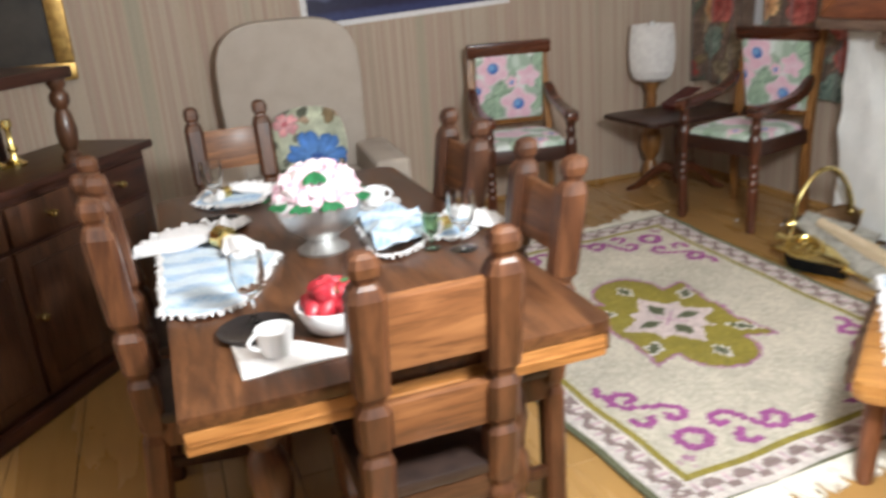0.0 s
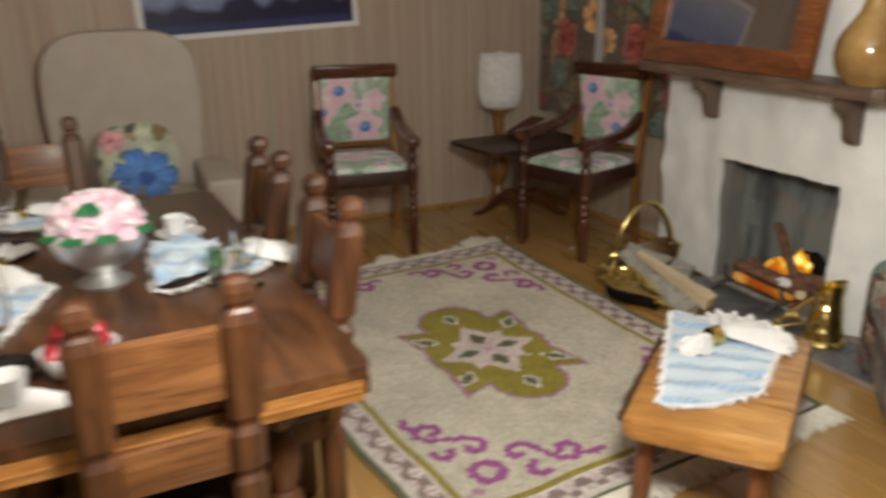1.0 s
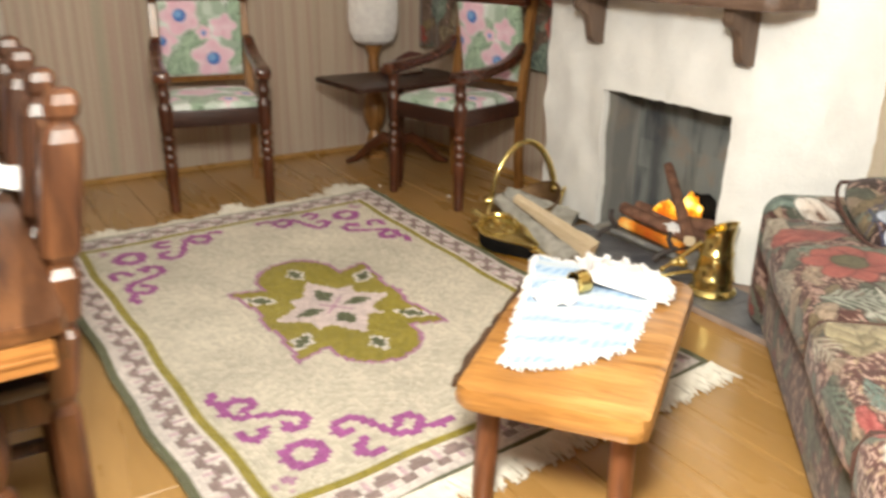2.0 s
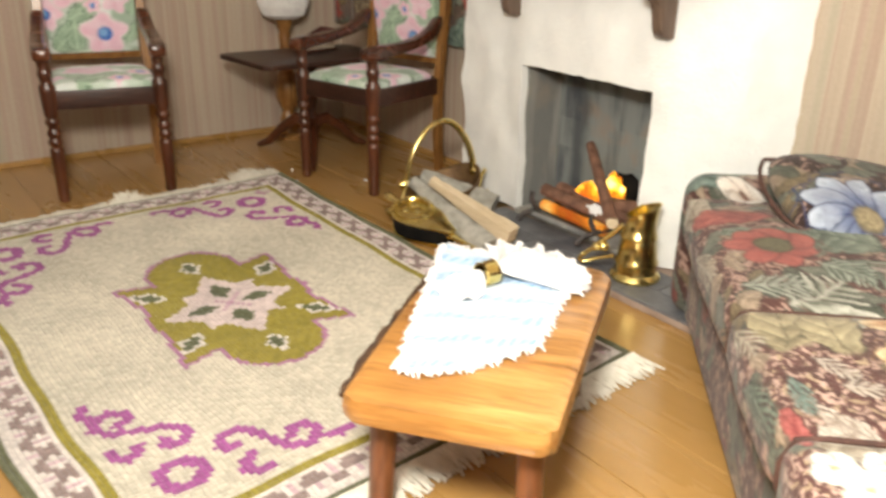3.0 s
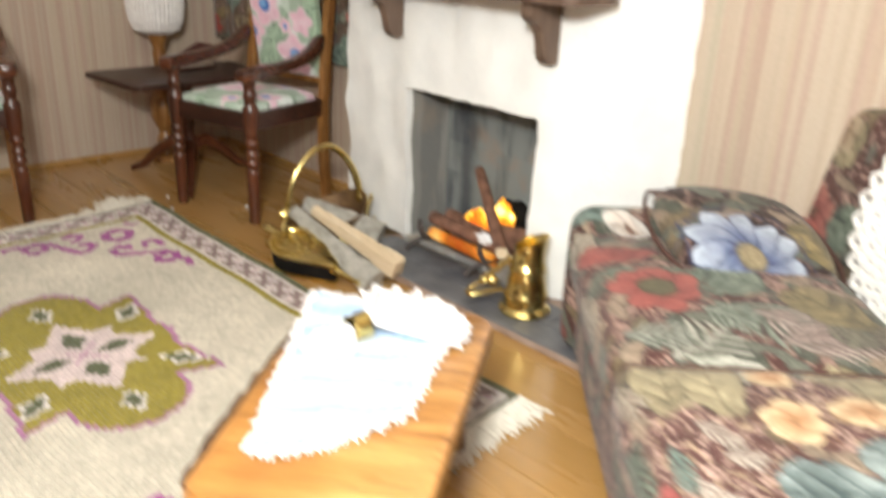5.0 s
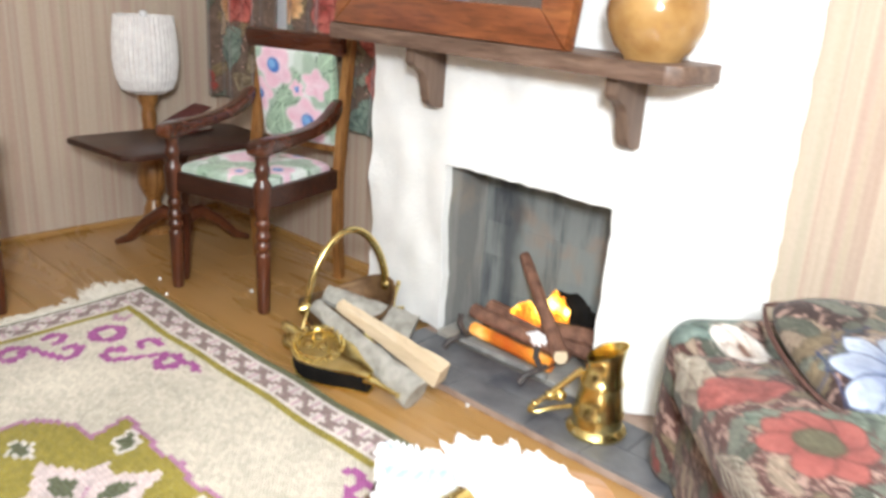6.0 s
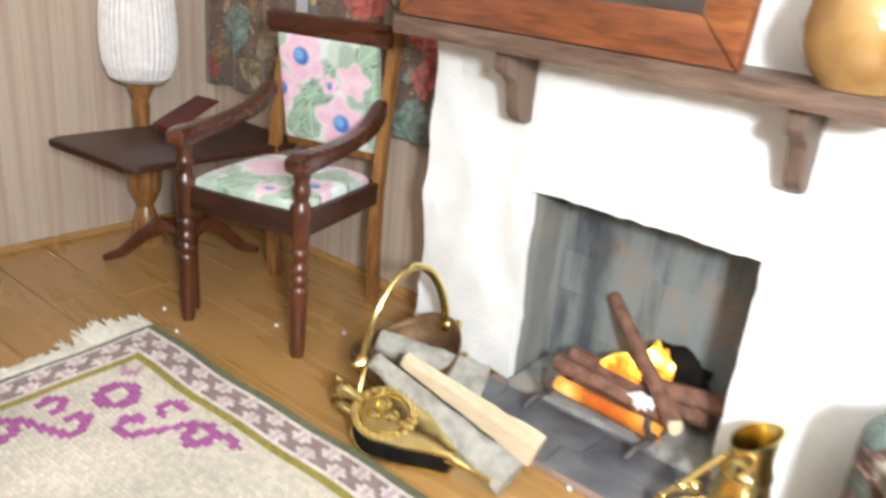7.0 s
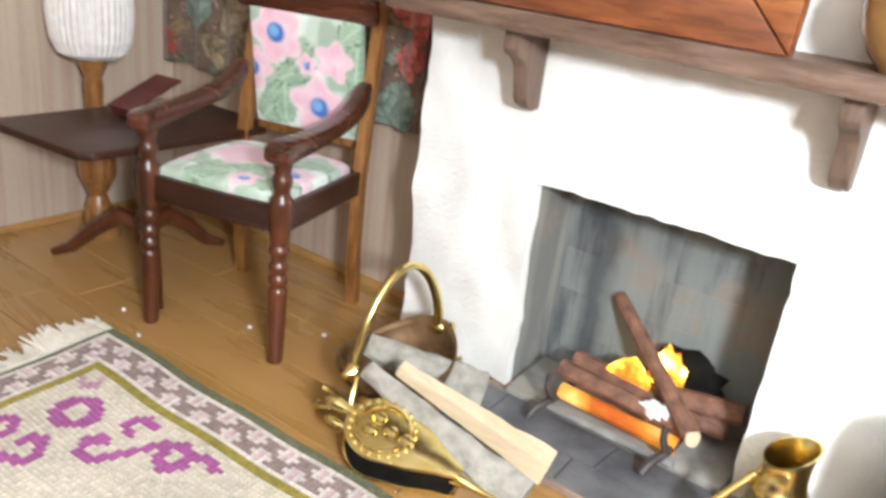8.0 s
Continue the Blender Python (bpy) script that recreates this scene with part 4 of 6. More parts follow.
def dining_chair(at):
    """Back at y = 0, seat towards +y; the back leans away."""
    ch = thing("dining_chair", "dark-stained wooden dining chair with chunky turned posts and panel back", "chair", at, "chairs round the dining table")
    post = [(0.026, 0), (0.031, 0.02), (0.032, 0.37), (0.025, 0.388), (0.025, 0.394), (0.034, 0.412), (0.036, 0.53), (0.026, 0.545), (0.026, 0.552), (0.036, 0.567), (0.036, 0.65),
            (0.025, 0.668), (0.025, 0.676), (0.036, 0.694), (0.038, 0.90), (0.030, 0.922), (0.022, 0.930), (0.022, 0.936), (0.029, 0.946), (0.031, 0.965), (0.026, 0.982), (0.014, 0.99)]
    for x in (-0.135, 0.135):
        b = bmesh.new()
        t = bmesh.new()
        rings = []
        for r, z in post:
            rings.append([t.verts.new((r * 1.12 * math.cos(radians(q + e)), r * 1.12 * math.sin(radians(q + e)) - max(0, z - 0.42) * 0.15, z)) for q in (0, 90, 180, 270) for e in (-32, 32)])
        for p, q in zip(rings, rings[1:]):
            for k in range(8):
                t.faces.new((p[k], p[(k + 1) % 8], q[(k + 1) % 8], q[k]))
        t.faces.new(rings[0][::-1])
        t.faces.new(rings[-1])
        merge(b, t, T(x, 0, 0))
        part("post", b, OAK_DARK, ch, "chamfered and notched back post", smooth=False)
    for z0, z1, nm in ((0.735, 0.89, "back_panel"), (0.555, 0.66, "back_rail")):
        b = bmesh.new()
        sl = T(0, -(0.5 * (z0 + z1) - 0.42) * 0.15, 0.5 * (z0 + z1), 8.5, 0, 0)
        t = bmesh.new()
        box(t, (-0.115, 0.115), (-0.012, 0.012), (-(z1 - z0) / 2, (z1 - z0) / 2), 0.004)
        for v in t.verts:
            if nm == "back_panel" and v.co.z > 0:
                v.co.z += 0.012 * math.cos(v.co.x * 12)
        merge(b, t, sl)
        part(nm, b, CHAIR_PANEL, ch, "lighter wooden panel")
    b = bmesh.new()
    box(b, (-0.165, 0.165), (-0.02, 0.33), (0.425, 0.455), 0.010)
    part("seat", b, LEATHER, ch, "near-black wooden seat")
    b = bmesh.new()
    box(b, (-0.15, 0.15), (-0.012, 0.012), (0.36, 0.424), 0.004)
    part("apron", b, OAK_DARK_X, ch)
    b = bmesh.new()
    box(b, (-0.15, 0.15), (0.295, 0.315), (0.36, 0.424), 0.004)
    part("apron", b, OAK_DARK_X, ch)
    for x in (-0.145, 0.145):
        b = bmesh.new()
        box(b, (x - 0.012, x + 0.012), (0.012, 0.295), (0.36, 0.424), 0.004)
        part("side_rail", b, OAK_DARK, ch)
        b = bmesh.new()
        box(b, (x - 0.012, x + 0.012), (0.02, 0.29), (0.12, 0.15), 0.004)
        part("stretcher", b, OAK_DARK, ch)
        b = bmesh.new()
        lathe(b, [(0.024, 0), (0.028, 0.02), (0.03, 0.10), (0.02, 0.12), (0.032, 0.15), (0.032, 0.22), (0.02, 0.24), (0.032, 0.27), (0.032, 0.424)], T(x * 0.97, 0.30, 0), 8, math.pi / 8)
        part("leg", b, OAK_DARK, ch, "turned front leg")
    return ch


chair = dining_chair(T(3.102, 3.275, 0, 0, 0, 0))
for at in (T(3.525, 3.735, 0, 0, 0, 90), T(3.53, 4.35, 0, 0, 0, 90), T(2.50, 3.915, 0.027, 0, 0, -90) @ T(0, 0, 0, -5, 0, 0), T(2.535, 4.37, 0, 0, 0, -90), T(2.935, 5.185, 0, 0, 0, 180)):
    copy_thing(chair, shrunk(at))


# ---- upholstered armchairs ----
def pansy(col, x, y, cx, cy, r, turn=0.0, blue=True):
    """A soft pink flower of round lobes about a blue eye, as if painted with a wet brush."""
    dx, dy = x - cx, y - cy
    d, a = np.hypot(dx, dy) / r, np.arctan2(dy, dx) + turn
    edge = 0.84 + 0.12 * np.cos(a * 5) + 0.12 * (value_noise(x, y, 3 / r, 5) - 0.5)
    wash = value_noise(x, y, 4 / r, 17)[:, None]
    pink = lin(244, 218, 230) * (1 - wash) + lin(234, 188, 208) * wash
    col = lay(col, (edge - d) * 9, pink)
    col = lay(col, np.exp(-((edge - d - 0.10) / 0.06) ** 2) * 0.45, lin(248, 232, 238))
    if blue:
        col = lay(col, (0.31 - d) * 16, lin(72, 118, 196))
        col = lay(col, (0.20 - np.hypot(dx + 0.06 * r, dy - 0.05 * r) / r) * 14, lin(128, 176, 226))
    return col


def pad_print(seed, spots, fronds, half_w, half_h, flat):
    """Pink flowers among green leaves; places run from -1 to 1 across and up the pad."""
    def paint(v):
        x = v[:, 0]
        y = v[:, 1] if flat else (v[:, 2] - 0.755) / 0.985
        col = np.tile(lin(172, 192, 174), (len(v), 1))
        col = lay(col, (value_noise(x, y, 20, seed) - 0.45) * 5, lin(206, 220, 208))
        col = lay(col, (value_noise(x, y, 13, seed + 5) - 0.50) * 6, lin(232, 238, 234))
        for u, w, l, wd, a in fronds:
            col = frond(col, x, y, u * half_w, w * half_h, l, wd, radians(a), lin(112, 142, 114), lin(178, 202, 178))
        for u, w, r, blue in spots:
            col = pansy(col, x, y, u * half_w, w * half_h, r, u * 5 + w * 3, blue)
        return col
    return paint


def armchair(at, seed):
    """Faces -y; beaded front legs, swept arms, printed seat and back."""
    ac = thing("armchair", "mahogany open armchair with printed floral seat and back", "chair", at, "floral armchairs")
    W, D = 0.225, 0.235
    for s in (-1, 1):
        b = bmesh.new()                             # back posts, raked
        tube(b, [(s * W, D + 0.02, 0), (s * W, D, 0.20), (s * W, D, 0.45), (s * W * 0.99, D + 0.035, 0.75), (s * W * 0.98, D + 0.075, 1.0)], 0.026, 4)
        part("back_post", b, HONEY, ac, "reddish brown back post")
        beads = [(0.020, 0), (0.0235, 0.012), (0.028, 0.225), (0.028, 0.236), (0.021, 0.245)]
        for z in (0.268, 0.306, 0.356):
            beads += [(0.0215, z - 0.018), (0.027, z - 0.010), (0.0295, z), (0.027, z + 0.010), (0.0215, z + 0.018)]
        beads += [(0.027, 0.385), (0.029, 0.40), (0.0335, 0.485), (0.0335, 0.505), (0.023, 0.520), (0.023, 0.535)]
        beads += [(0.027, 0.545), (0.029, 0.557), (0.027, 0.569), (0.0225, 0.580), (0.026, 0.60), (0.028, 0.63)]
        b = bmesh.new()
        lathe(b, beads, T(s * W, -D + 0.005, 0), 14)
        part("front_leg", b, MAHOGANY, ac, "beaded turned front leg")
        b = bmesh.new()                             # flat arm sweeps down from the back post and ends blunt over the leg
        sweep = [(-D - 0.052, 0.652, 0.632, 0.014), (-D - 0.046, 0.663, 0.620, 0.028), (-D - 0.030, 0.669, 0.612, 0.036), (-D, 0.673, 0.611, 0.038), (-0.17, 0.674, 0.618, 0.036), (-0.08, 0.676, 0.628, 0.034),
                 (0.02, 0.685, 0.640, 0.032), (0.10, 0.703, 0.653, 0.031), (0.155, 0.728, 0.668, 0.031), (0.195, 0.757, 0.690, 0.030), (0.218, 0.770, 0.712, 0.026), (0.232, 0.768, 0.732, 0.016)]
        t = bmesh.new()
        rings = []
        for y, top, low, half in sweep:
            out, mid, tall = s * (W + 0.012 * math.cos((y + 0.02) * 6)), 0.5 * (top + low), 0.5 * (top - low)
            rings.append([t.verts.new((out + half * math.copysign(abs(math.cos(q)) ** 0.45, math.cos(q)), y, mid + tall * math.copysign(abs(math.sin(q)) ** 0.55, math.sin(q)))) for q in (2 * math.pi * (k + 0.5) / 16 for k in range(16))])
        for p, q in zip(rings, rings[1:]):
            for k in range(16):
                t.faces.new((p[k], p[(k + 1) % 16], q[(k + 1) % 16], q[k]))
        t.faces.new(rings[0])
        t.faces.new(rings[-1])
        bmesh.ops.recalc_face_normals(t, faces=t.faces[:])
        merge(b, t)
        part("arm", b, MAHOGANY_X, ac, "flat swept arm")
        b = bmesh.new()
        box(b, (s * W - 0.013, s * W + 0.013), (-D + 0.03, D - 0.02), (0.405, 0.483), 0.005)
        part("seat_rail", b, DARK_TOP, ac)
    for y in (-D + 0.008, D - 0.005):
        b = bmesh.new()
        box(b, (-W + 0.02, W - 0.02), (y - 0.013, y + 0.013), (0.405, 0.483), 0.005)
        part("seat_rail", b, DARK_TOP, ac)
    b = bmesh.new()
    pillow(b, 2 * W - 0.02, 2 * D - 0.03, 0.085, 0.22, 72, T(0, -0.005, 0.483))
    part("seat", b, CHINTZ, ac, "seat pad in pink, blue and green floral print", paint=pad_print(seed, ((-0.25, 0.05, 0.125, False), (0.72, -0.30, 0.075, True), (0.30, 0.72, 0.085, True), (-0.80, 0.75, 0.07, True), (0.85, 0.80, 0.075, False), (0.30, -0.75, 0.055, True), (-0.9, -0.5, 0.06, False)), (
        (-0.9, -0.2, 0.16, 0.045, -40), (-0.2, -0.3, 0.15, 0.05, -100), (0.1, -0.2, 0.16, 0.05, -60), (0.35, 0.1, 0.14, 0.045, 10), (-0.6, 0.3, 0.12, 0.04, 120), (0.1, 0.4, 0.14, 0.04, 60), (-0.5, -0.9, 0.14, 0.045, 20), (0.6, -0.9, 0.14, 0.04, 60)), W, D, True))
    rake = T(0, D + 0.03, 0.755, 10, 0, 0)
    b = bmesh.new()
    pillow(b, 2 * W - 0.052, 0.385, 0.05, 0.16, 72, rake @ T(0, -0.005, 0, 90, 0, 0), 0.0, 8, 0.0)
    part("backrest", b, CHINTZ, ac, "back pad in pink, blue and green floral print", paint=pad_print(seed + 1, ((0.55, 0.30, 0.075, False), (-0.50, 0.62, 0.115, True), (-0.98, -0.05, 0.085, True), (0.06, 0.16, 0.045, True), (0.26, -0.55, 0.120, True)), (
        (0.95, -0.1, 0.20, 0.05, 95), (-0.9, -0.9, 0.18, 0.06, 50), (-0.5, -0.2, 0.16, 0.05, 20), (-0.2, 0.0, 0.12, 0.04, 60), (0.75, 0.6, 0.14, 0.05, 50), (-0.3, -0.95, 0.14, 0.05, 100), (0.8, -0.8, 0.12, 0.04, 70)), W - 0.026, 0.19, False))
    b = bmesh.new()
    box(b, (-W + 0.02, W - 0.02), (-0.012, 0.024), (-0.225, -0.175), 0.006, rake)
    part("back_rail", b, HONEY, ac)
    b = bmesh.new()
    t = bmesh.new()
    box(t, (-W - 0.022, W + 0.022), (-0.02, 0.026), (0.185, 0.265), 0.018)
    merge(b, t, rake)
    part("top_rail", b, MAHOGANY_X, ac, "dark top rail")
    return ac


armchair(T(5.667, 5.455, 0, 0, 0, -75), 21)
armchair(T(4.585, 6.02, 0, 0, 0, -12), 40)

# ---- side table and standing lamp in the corner ----
lt = thing("side_table", "small mahogany side table on a tripod pedestal", "table", T(5.60, 5.95, 0))
b = bmesh.new()
prism(b, [(-0.32, -0.235), (0.32, -0.235), (0.37, -0.19), (0.37, 0.20), (0.32, 0.24), (-0.35, 0.24), (-0.392, 0.215), (-0.355, -0.20)], 0.026, T(0, 0, 0.505), 0.006)
part("tabletop", b, DARK_TOP, lt)
b = bmesh.new()
lathe(b, [(0.03, 0.09), (0.045, 0.12), (0.04, 0.20), (0.026, 0.24), (0.038, 0.30), (0.042, 0.36), (0.026, 0.42), (0.04, 0.47), (0.05, 0.505)], None, 20)
part("pedestal", b, MAHOGANY, lt, "turned dark pedestal")
for a in (122, 242, 2):
    b = bmesh.new()
    c, s = math.cos(radians(a)), math.sin(radians(a))
    tube(b, [(c * r, s * r, z) for r, z in ((0.02, 0.17), (0.09, 0.19), (0.18, 0.13), (0.27, 0.045), (0.34, 0.014))], [0.036, 0.032, 0.027, 0.022, 0.015], 8)
    part("foot", b, MAHOGANY, lt, "curved dark foot")

lp = thing("standing_lamp", "lamp with turned yellow-brown wooden column and white pleated shade", "lamp", T(5.655, 6.33, 0.0))
b = bmesh.new()
lathe(b, [(0.075, 0), (0.078, 0.02), (0.05, 0.035), (0.055, 0.06), (0.045, 0.12), (0.03, 0.16), (0.05, 0.20), (0.066, 0.24), (0.068, 0.31), (0.052, 0.36), (0.034, 0.40), (0.03, 0.52), (0.034, 0.57),
          (0.028, 0.60), (0.046, 0.64), (0.05, 0.665), (0.03, 0.675), (0.012, 0.68), (0.012, 0.80)], None, 22)
part("column", b, HONEY, lp, "turned yellow-brown column")
b = bmesh.new()
t = bmesh.new()
n = 80
wall = ((0.080, 0.672), (0.112, 0.690), (0.132, 0.735), (0.142, 0.81), (0.140, 0.90), (0.128, 1.015), (0.122, 1.015), (0.134, 0.90), (0.136, 0.81), (0.126, 0.735), (0.106, 0.694), (0.076, 0.676))
rings = [[t.verts.new(((r + 0.0022 * math.sin(math.pi * k)) * math.cos(2 * math.pi * k / n) + 0.0028 * math.cos(math.pi * k) * math.cos(2 * math.pi * k / n),
                       (r + 0.0028 * math.cos(math.pi * k)) * math.sin(2 * math.pi * k / n), z + 0.003 * noise.noise((k * 0.4, r * 20, 1)))) for k in range(n)] for r, z in wall]
for p, q in zip(rings, rings[1:] + rings[:1]):
    for k in range(n):
        t.faces.new((p[k], p[(k + 1) % n], q[(k + 1) % n], q[k]))
bmesh.ops.recalc_face_normals(t, faces=t.faces[:])
merge(b, t)
part("shade", b, SHADE, lp, "white pleated cloth shade", smooth=False)
b = bmesh.new()
lathe(b, [(0, 0.99), (0.118, 0.99), (0.118, 0.996), (0.02, 1.0), (0.014, 1.012), (0.018, 1.022), (0.014, 1.034), (0, 1.038)], None, 24)
part("finial", b, PORCELAIN, lp, "white cap and knob on the shade")

bk = thing("open_book", "small red-brown book standing half open on the side table", "book", T(5.615, 6.05, 0.532, 0, 0, 8))
b = bmesh.new()
box(b, (-0.02, 0.19), (-0.055, 0.055), (0.0, 0.007), 0.002)
box(b, (-0.03, 0.20), (-0.060, 0.060), (0.0, 0.008), 0.002, T(-0.01, 0, 0.032, 0, -21, 0))
box(b, (-0.028, -0.020), (-0.055, 0.055), (0.0, 0.034), 0.002)
part("cover", b, BOOK_RED, bk)
b = bmesh.new()
box(b, (-0.016, 0.18), (-0.050, 0.050), (0.007, 0.028), 0.004)
part("page_block", b, PAGES, bk, "cream page block")

# ---- curtains ----
def big_floral(seed, n_flower, n_leaf, span, size=1.0, ground=(76, 46, 41), fleck_at=0.62, dim=1.0, picks=(0, 1, 2, 3)):
    """Large blooms and leaves on a dark flecked ground."""
    r = np.random.RandomState(seed)
    kinds = [(lin(172, 84, 74), lin(134, 54, 48), lin(98, 86, 56)), (lin(176, 186, 210), lin(96, 112, 160), lin(140, 124, 92)),
             (lin(226, 190, 142), lin(206, 142, 84), lin(150, 100, 56)), (lin(226, 212, 196), lin(204, 178, 156), lin(170, 130, 92))]
    kinds = [tuple(c * dim for c in k) for k in kinds]
    leaves = [(lin(42, 48, 42), lin(104, 108, 92)), (lin(66, 56, 40), lin(142, 122, 90)), (lin(58, 64, 58), lin(130, 132, 116)), (lin(78, 60, 50), lin(184, 160, 134))]
    leafs = [(r.uniform(*span[0]), r.uniform(*span[1]), size * r.uniform(0.09, 0.20), r.uniform(0, 6.28), r.randint(4), r.uniform(0.2, 0.36)) for _ in range(n_leaf)]
    blooms = [(r.uniform(*span[0]), r.uniform(*span[1]), size * r.uniform(0.05, 0.10), picks[r.randint(len(picks))], r.uniform(0, 6)) for _ in range(n_flower)]

    def paint(x, y, extra=()):
        x, y = (x + 0.022 * (value_noise(x, y, 9, seed + 7) - 0.5) + 0.010 * (value_noise(x, y, 31, seed + 8) - 0.5) + 0.005 * (value_noise(x, y, 90, seed + 4) - 0.5),
                y + 0.022 * (value_noise(x, y, 9, seed + 9) - 0.5) + 0.010 * (value_noise(x, y, 31, seed + 6) - 0.5) + 0.005 * (value_noise(x, y, 90, seed + 3) - 0.5))
        col = np.tile(lin(*ground), (len(x), 1)) * (0.75 + 0.5 * value_noise(x, y, 30, seed))[:, None]
        fleck = value_noise(x, y, 140, seed) * 0.55 + value_noise(x, y, 62, seed + 1) * 0.45
        col = lay(col, (fleck - fleck_at) * 10, lin(190, 152, 136))
        for cx, cy, l, a, k, w in leafs:
            col = frond(col, x, y, cx, cy, l, l * w, a, *leaves[k])
        for cx, cy, s, k, a in blooms:
            col = flower(col, x, y, cx, cy, s, 5 + k % 2, *kinds[k], a)
        for kind, args in extra:
            col = MOTIFS[kind](col, x, y, *args)
        return col * (0.80 + 0.26 * value_noise(x, y, 70, seed + 2) + 0.20 * value_noise(x, y, 24, seed + 5))[:, None]
    return paint


ROSE_RED = (lin(192, 108, 96), lin(140, 58, 54), lin(120, 60, 50))
DULL_LEAF = (lin(74, 90, 82), lin(146, 160, 146))
BUFF_LEAF = (lin(96, 82, 62), lin(168, 152, 124))


def curtain(y0, y1, seed, sprigs):
    """Almost flat, with shallow folds; sprigs are kind, place across and up, size and turn."""
    bm = bmesh.new()
    n, m = 110, 190
    g = []
    for i in range(n + 1):
        y = y0 + (y1 - y0) * i / n
        row = []
        for j in range(m + 1):
            z = 0.615 + 1.2 * j / m
            ph = y * 30 + 1.0 * math.sin(z * 2.1 + seed)
            fold = 0.012 * math.sin(ph) + 0.005 * math.sin(ph * 2.3 + 1)
            row.append(bm.verts.new((SIDE - 0.05 + fold, y + 0.004 * math.cos(ph), z + 0.006 * math.sin(y * 20))))
        g.append(row)
    for i in range(n):
        for j in range(m):
            bm.faces.new((g[i][j], g[i][j + 1], g[i + 1][j + 1], g[i + 1][j]))
    f = big_floral(seed, 6, 60, ((y0 - 0.1, y1), (0.5, 1.9)), 1.2, (106, 88, 76), 0.74, 0.95, (0, 2))
    extra = []
    for kind, y, z, size, turn in sprigs:
        if kind == "rose":
            extra += [("bloom", (y, z, size, 6, *ROSE_RED, turn, 0.16)), ("bloom", (y + 0.1 * size, z, size * 0.55, 5, *ROSE_RED, turn + 0.6, 0.2))]
        else:
            extra.append(("broad", (y, z, size, size * 0.36, radians(turn), *(DULL_LEAF if kind == "leaf" else BUFF_LEAF))))
    ob = single("curtain", bm, CURTAIN, "curtain printed with large red flowers and grey-green leaves", "curtain", None, "window curtains", paint=lambda v: f(v[:, 1], v[:, 2], extra))
    sol = ob.modifiers.new("thickness", "SOLIDIFY")
    sol.thickness = 0.004 * U
    return ob


curtain(5.93, 6.515, 3, (("buff", 6.05, 0.95, 0.22, -60), ("buff", 6.02, 0.80, 0.20, -100), ("leaf", 6.30, 0.98, 0.24, -90), ("buff", 6.12, 0.68, 0.16, 20), ("leaf", 6.42, 1.20, 0.22, 100), ("rose", 6.22, 1.10, 0.13, 0.3),
                          ("rose", 6.28, 1.52, 0.13, 1.0), ("leaf", 6.10, 1.30, 0.24, 60), ("buff", 6.40, 1.35, 0.22, 130), ("rose", 6.02, 1.62, 0.10, 0.0)))
curtain(5.17, 5.83, 11, (("leaf", 5.24, 0.76, 0.20, -70), ("leaf", 5.34, 0.72, 0.18, -110), ("rose", 5.25, 0.84, 0.06, 0.2), ("buff", 5.34, 0.90, 0.20, 60), ("rose", 5.24, 1.02, 0.10, 0.8), ("leaf", 5.50, 0.80, 0.24, 30),
                          ("rose", 5.55, 1.10, 0.12, 0.5), ("buff", 5.62, 0.85, 0.20, -60), ("leaf", 5.40, 1.25, 0.24, 80), ("rose", 5.66, 1.45, 0.12, 0.0), ("buff", 5.40, 1.50, 0.22, 20)))

# ---- picture on the back wall ----
pic = thing("poster", "unframed landscape print of blue mountains with a white border", "picture", T(4.15, BACK - 0.004, 1.19, 0, -2.3, 0))


def landscape(v):
    x, z = v[:, 0], v[:, 2]
    col = np.tile(lin(150, 160, 190), (len(v), 1))
    col = lay(col, (z - 0.55) * 3, lin(206, 204, 214))
    ridge = 0.36 + 0.22 * value_noise(x, x * 0, 4, 5) + 0.05 * value_noise(x, x * 0, 18, 6)
    col = lay(col, (ridge - z) * 40, lin(86, 96, 148))
    col = lay(col, (ridge - 0.12 - z + 0.1 * value_noise(x, z, 9, 3)) * 20, lin(60, 62, 108))
    col = lay(col, (0.26 - z + 0.12 * value_noise(x, z, 7, 9)) * 12, lin(132, 140, 178))
    col = lay(col, (0.16 - z + 0.10 * value_noise(x, z, 11, 2)) * 18, lin(44, 42, 70))
    col = lay(col, (0.09 - z) * 30, lin(60, 66, 110))
    return col


b = bmesh.new()
box(b, (-0.63, 0.63), (-0.004, 0.0), (0.0, 0.86))
part("paper", b, LINEN, pic, "white paper border", smooth=False)
b = bmesh.new()
t = bmesh.new()
bmesh.ops.create_grid(t, x_segments=160, y_segments=110, size=0.5)
for v in t.verts:
    v.co = Vector((v.co.x * 1.19, -0.0055, 0.43 + v.co.y * 0.80))
merge(b, t)
part("print", b, POSTER, pic, "blue mountain landscape print", paint=landscape)

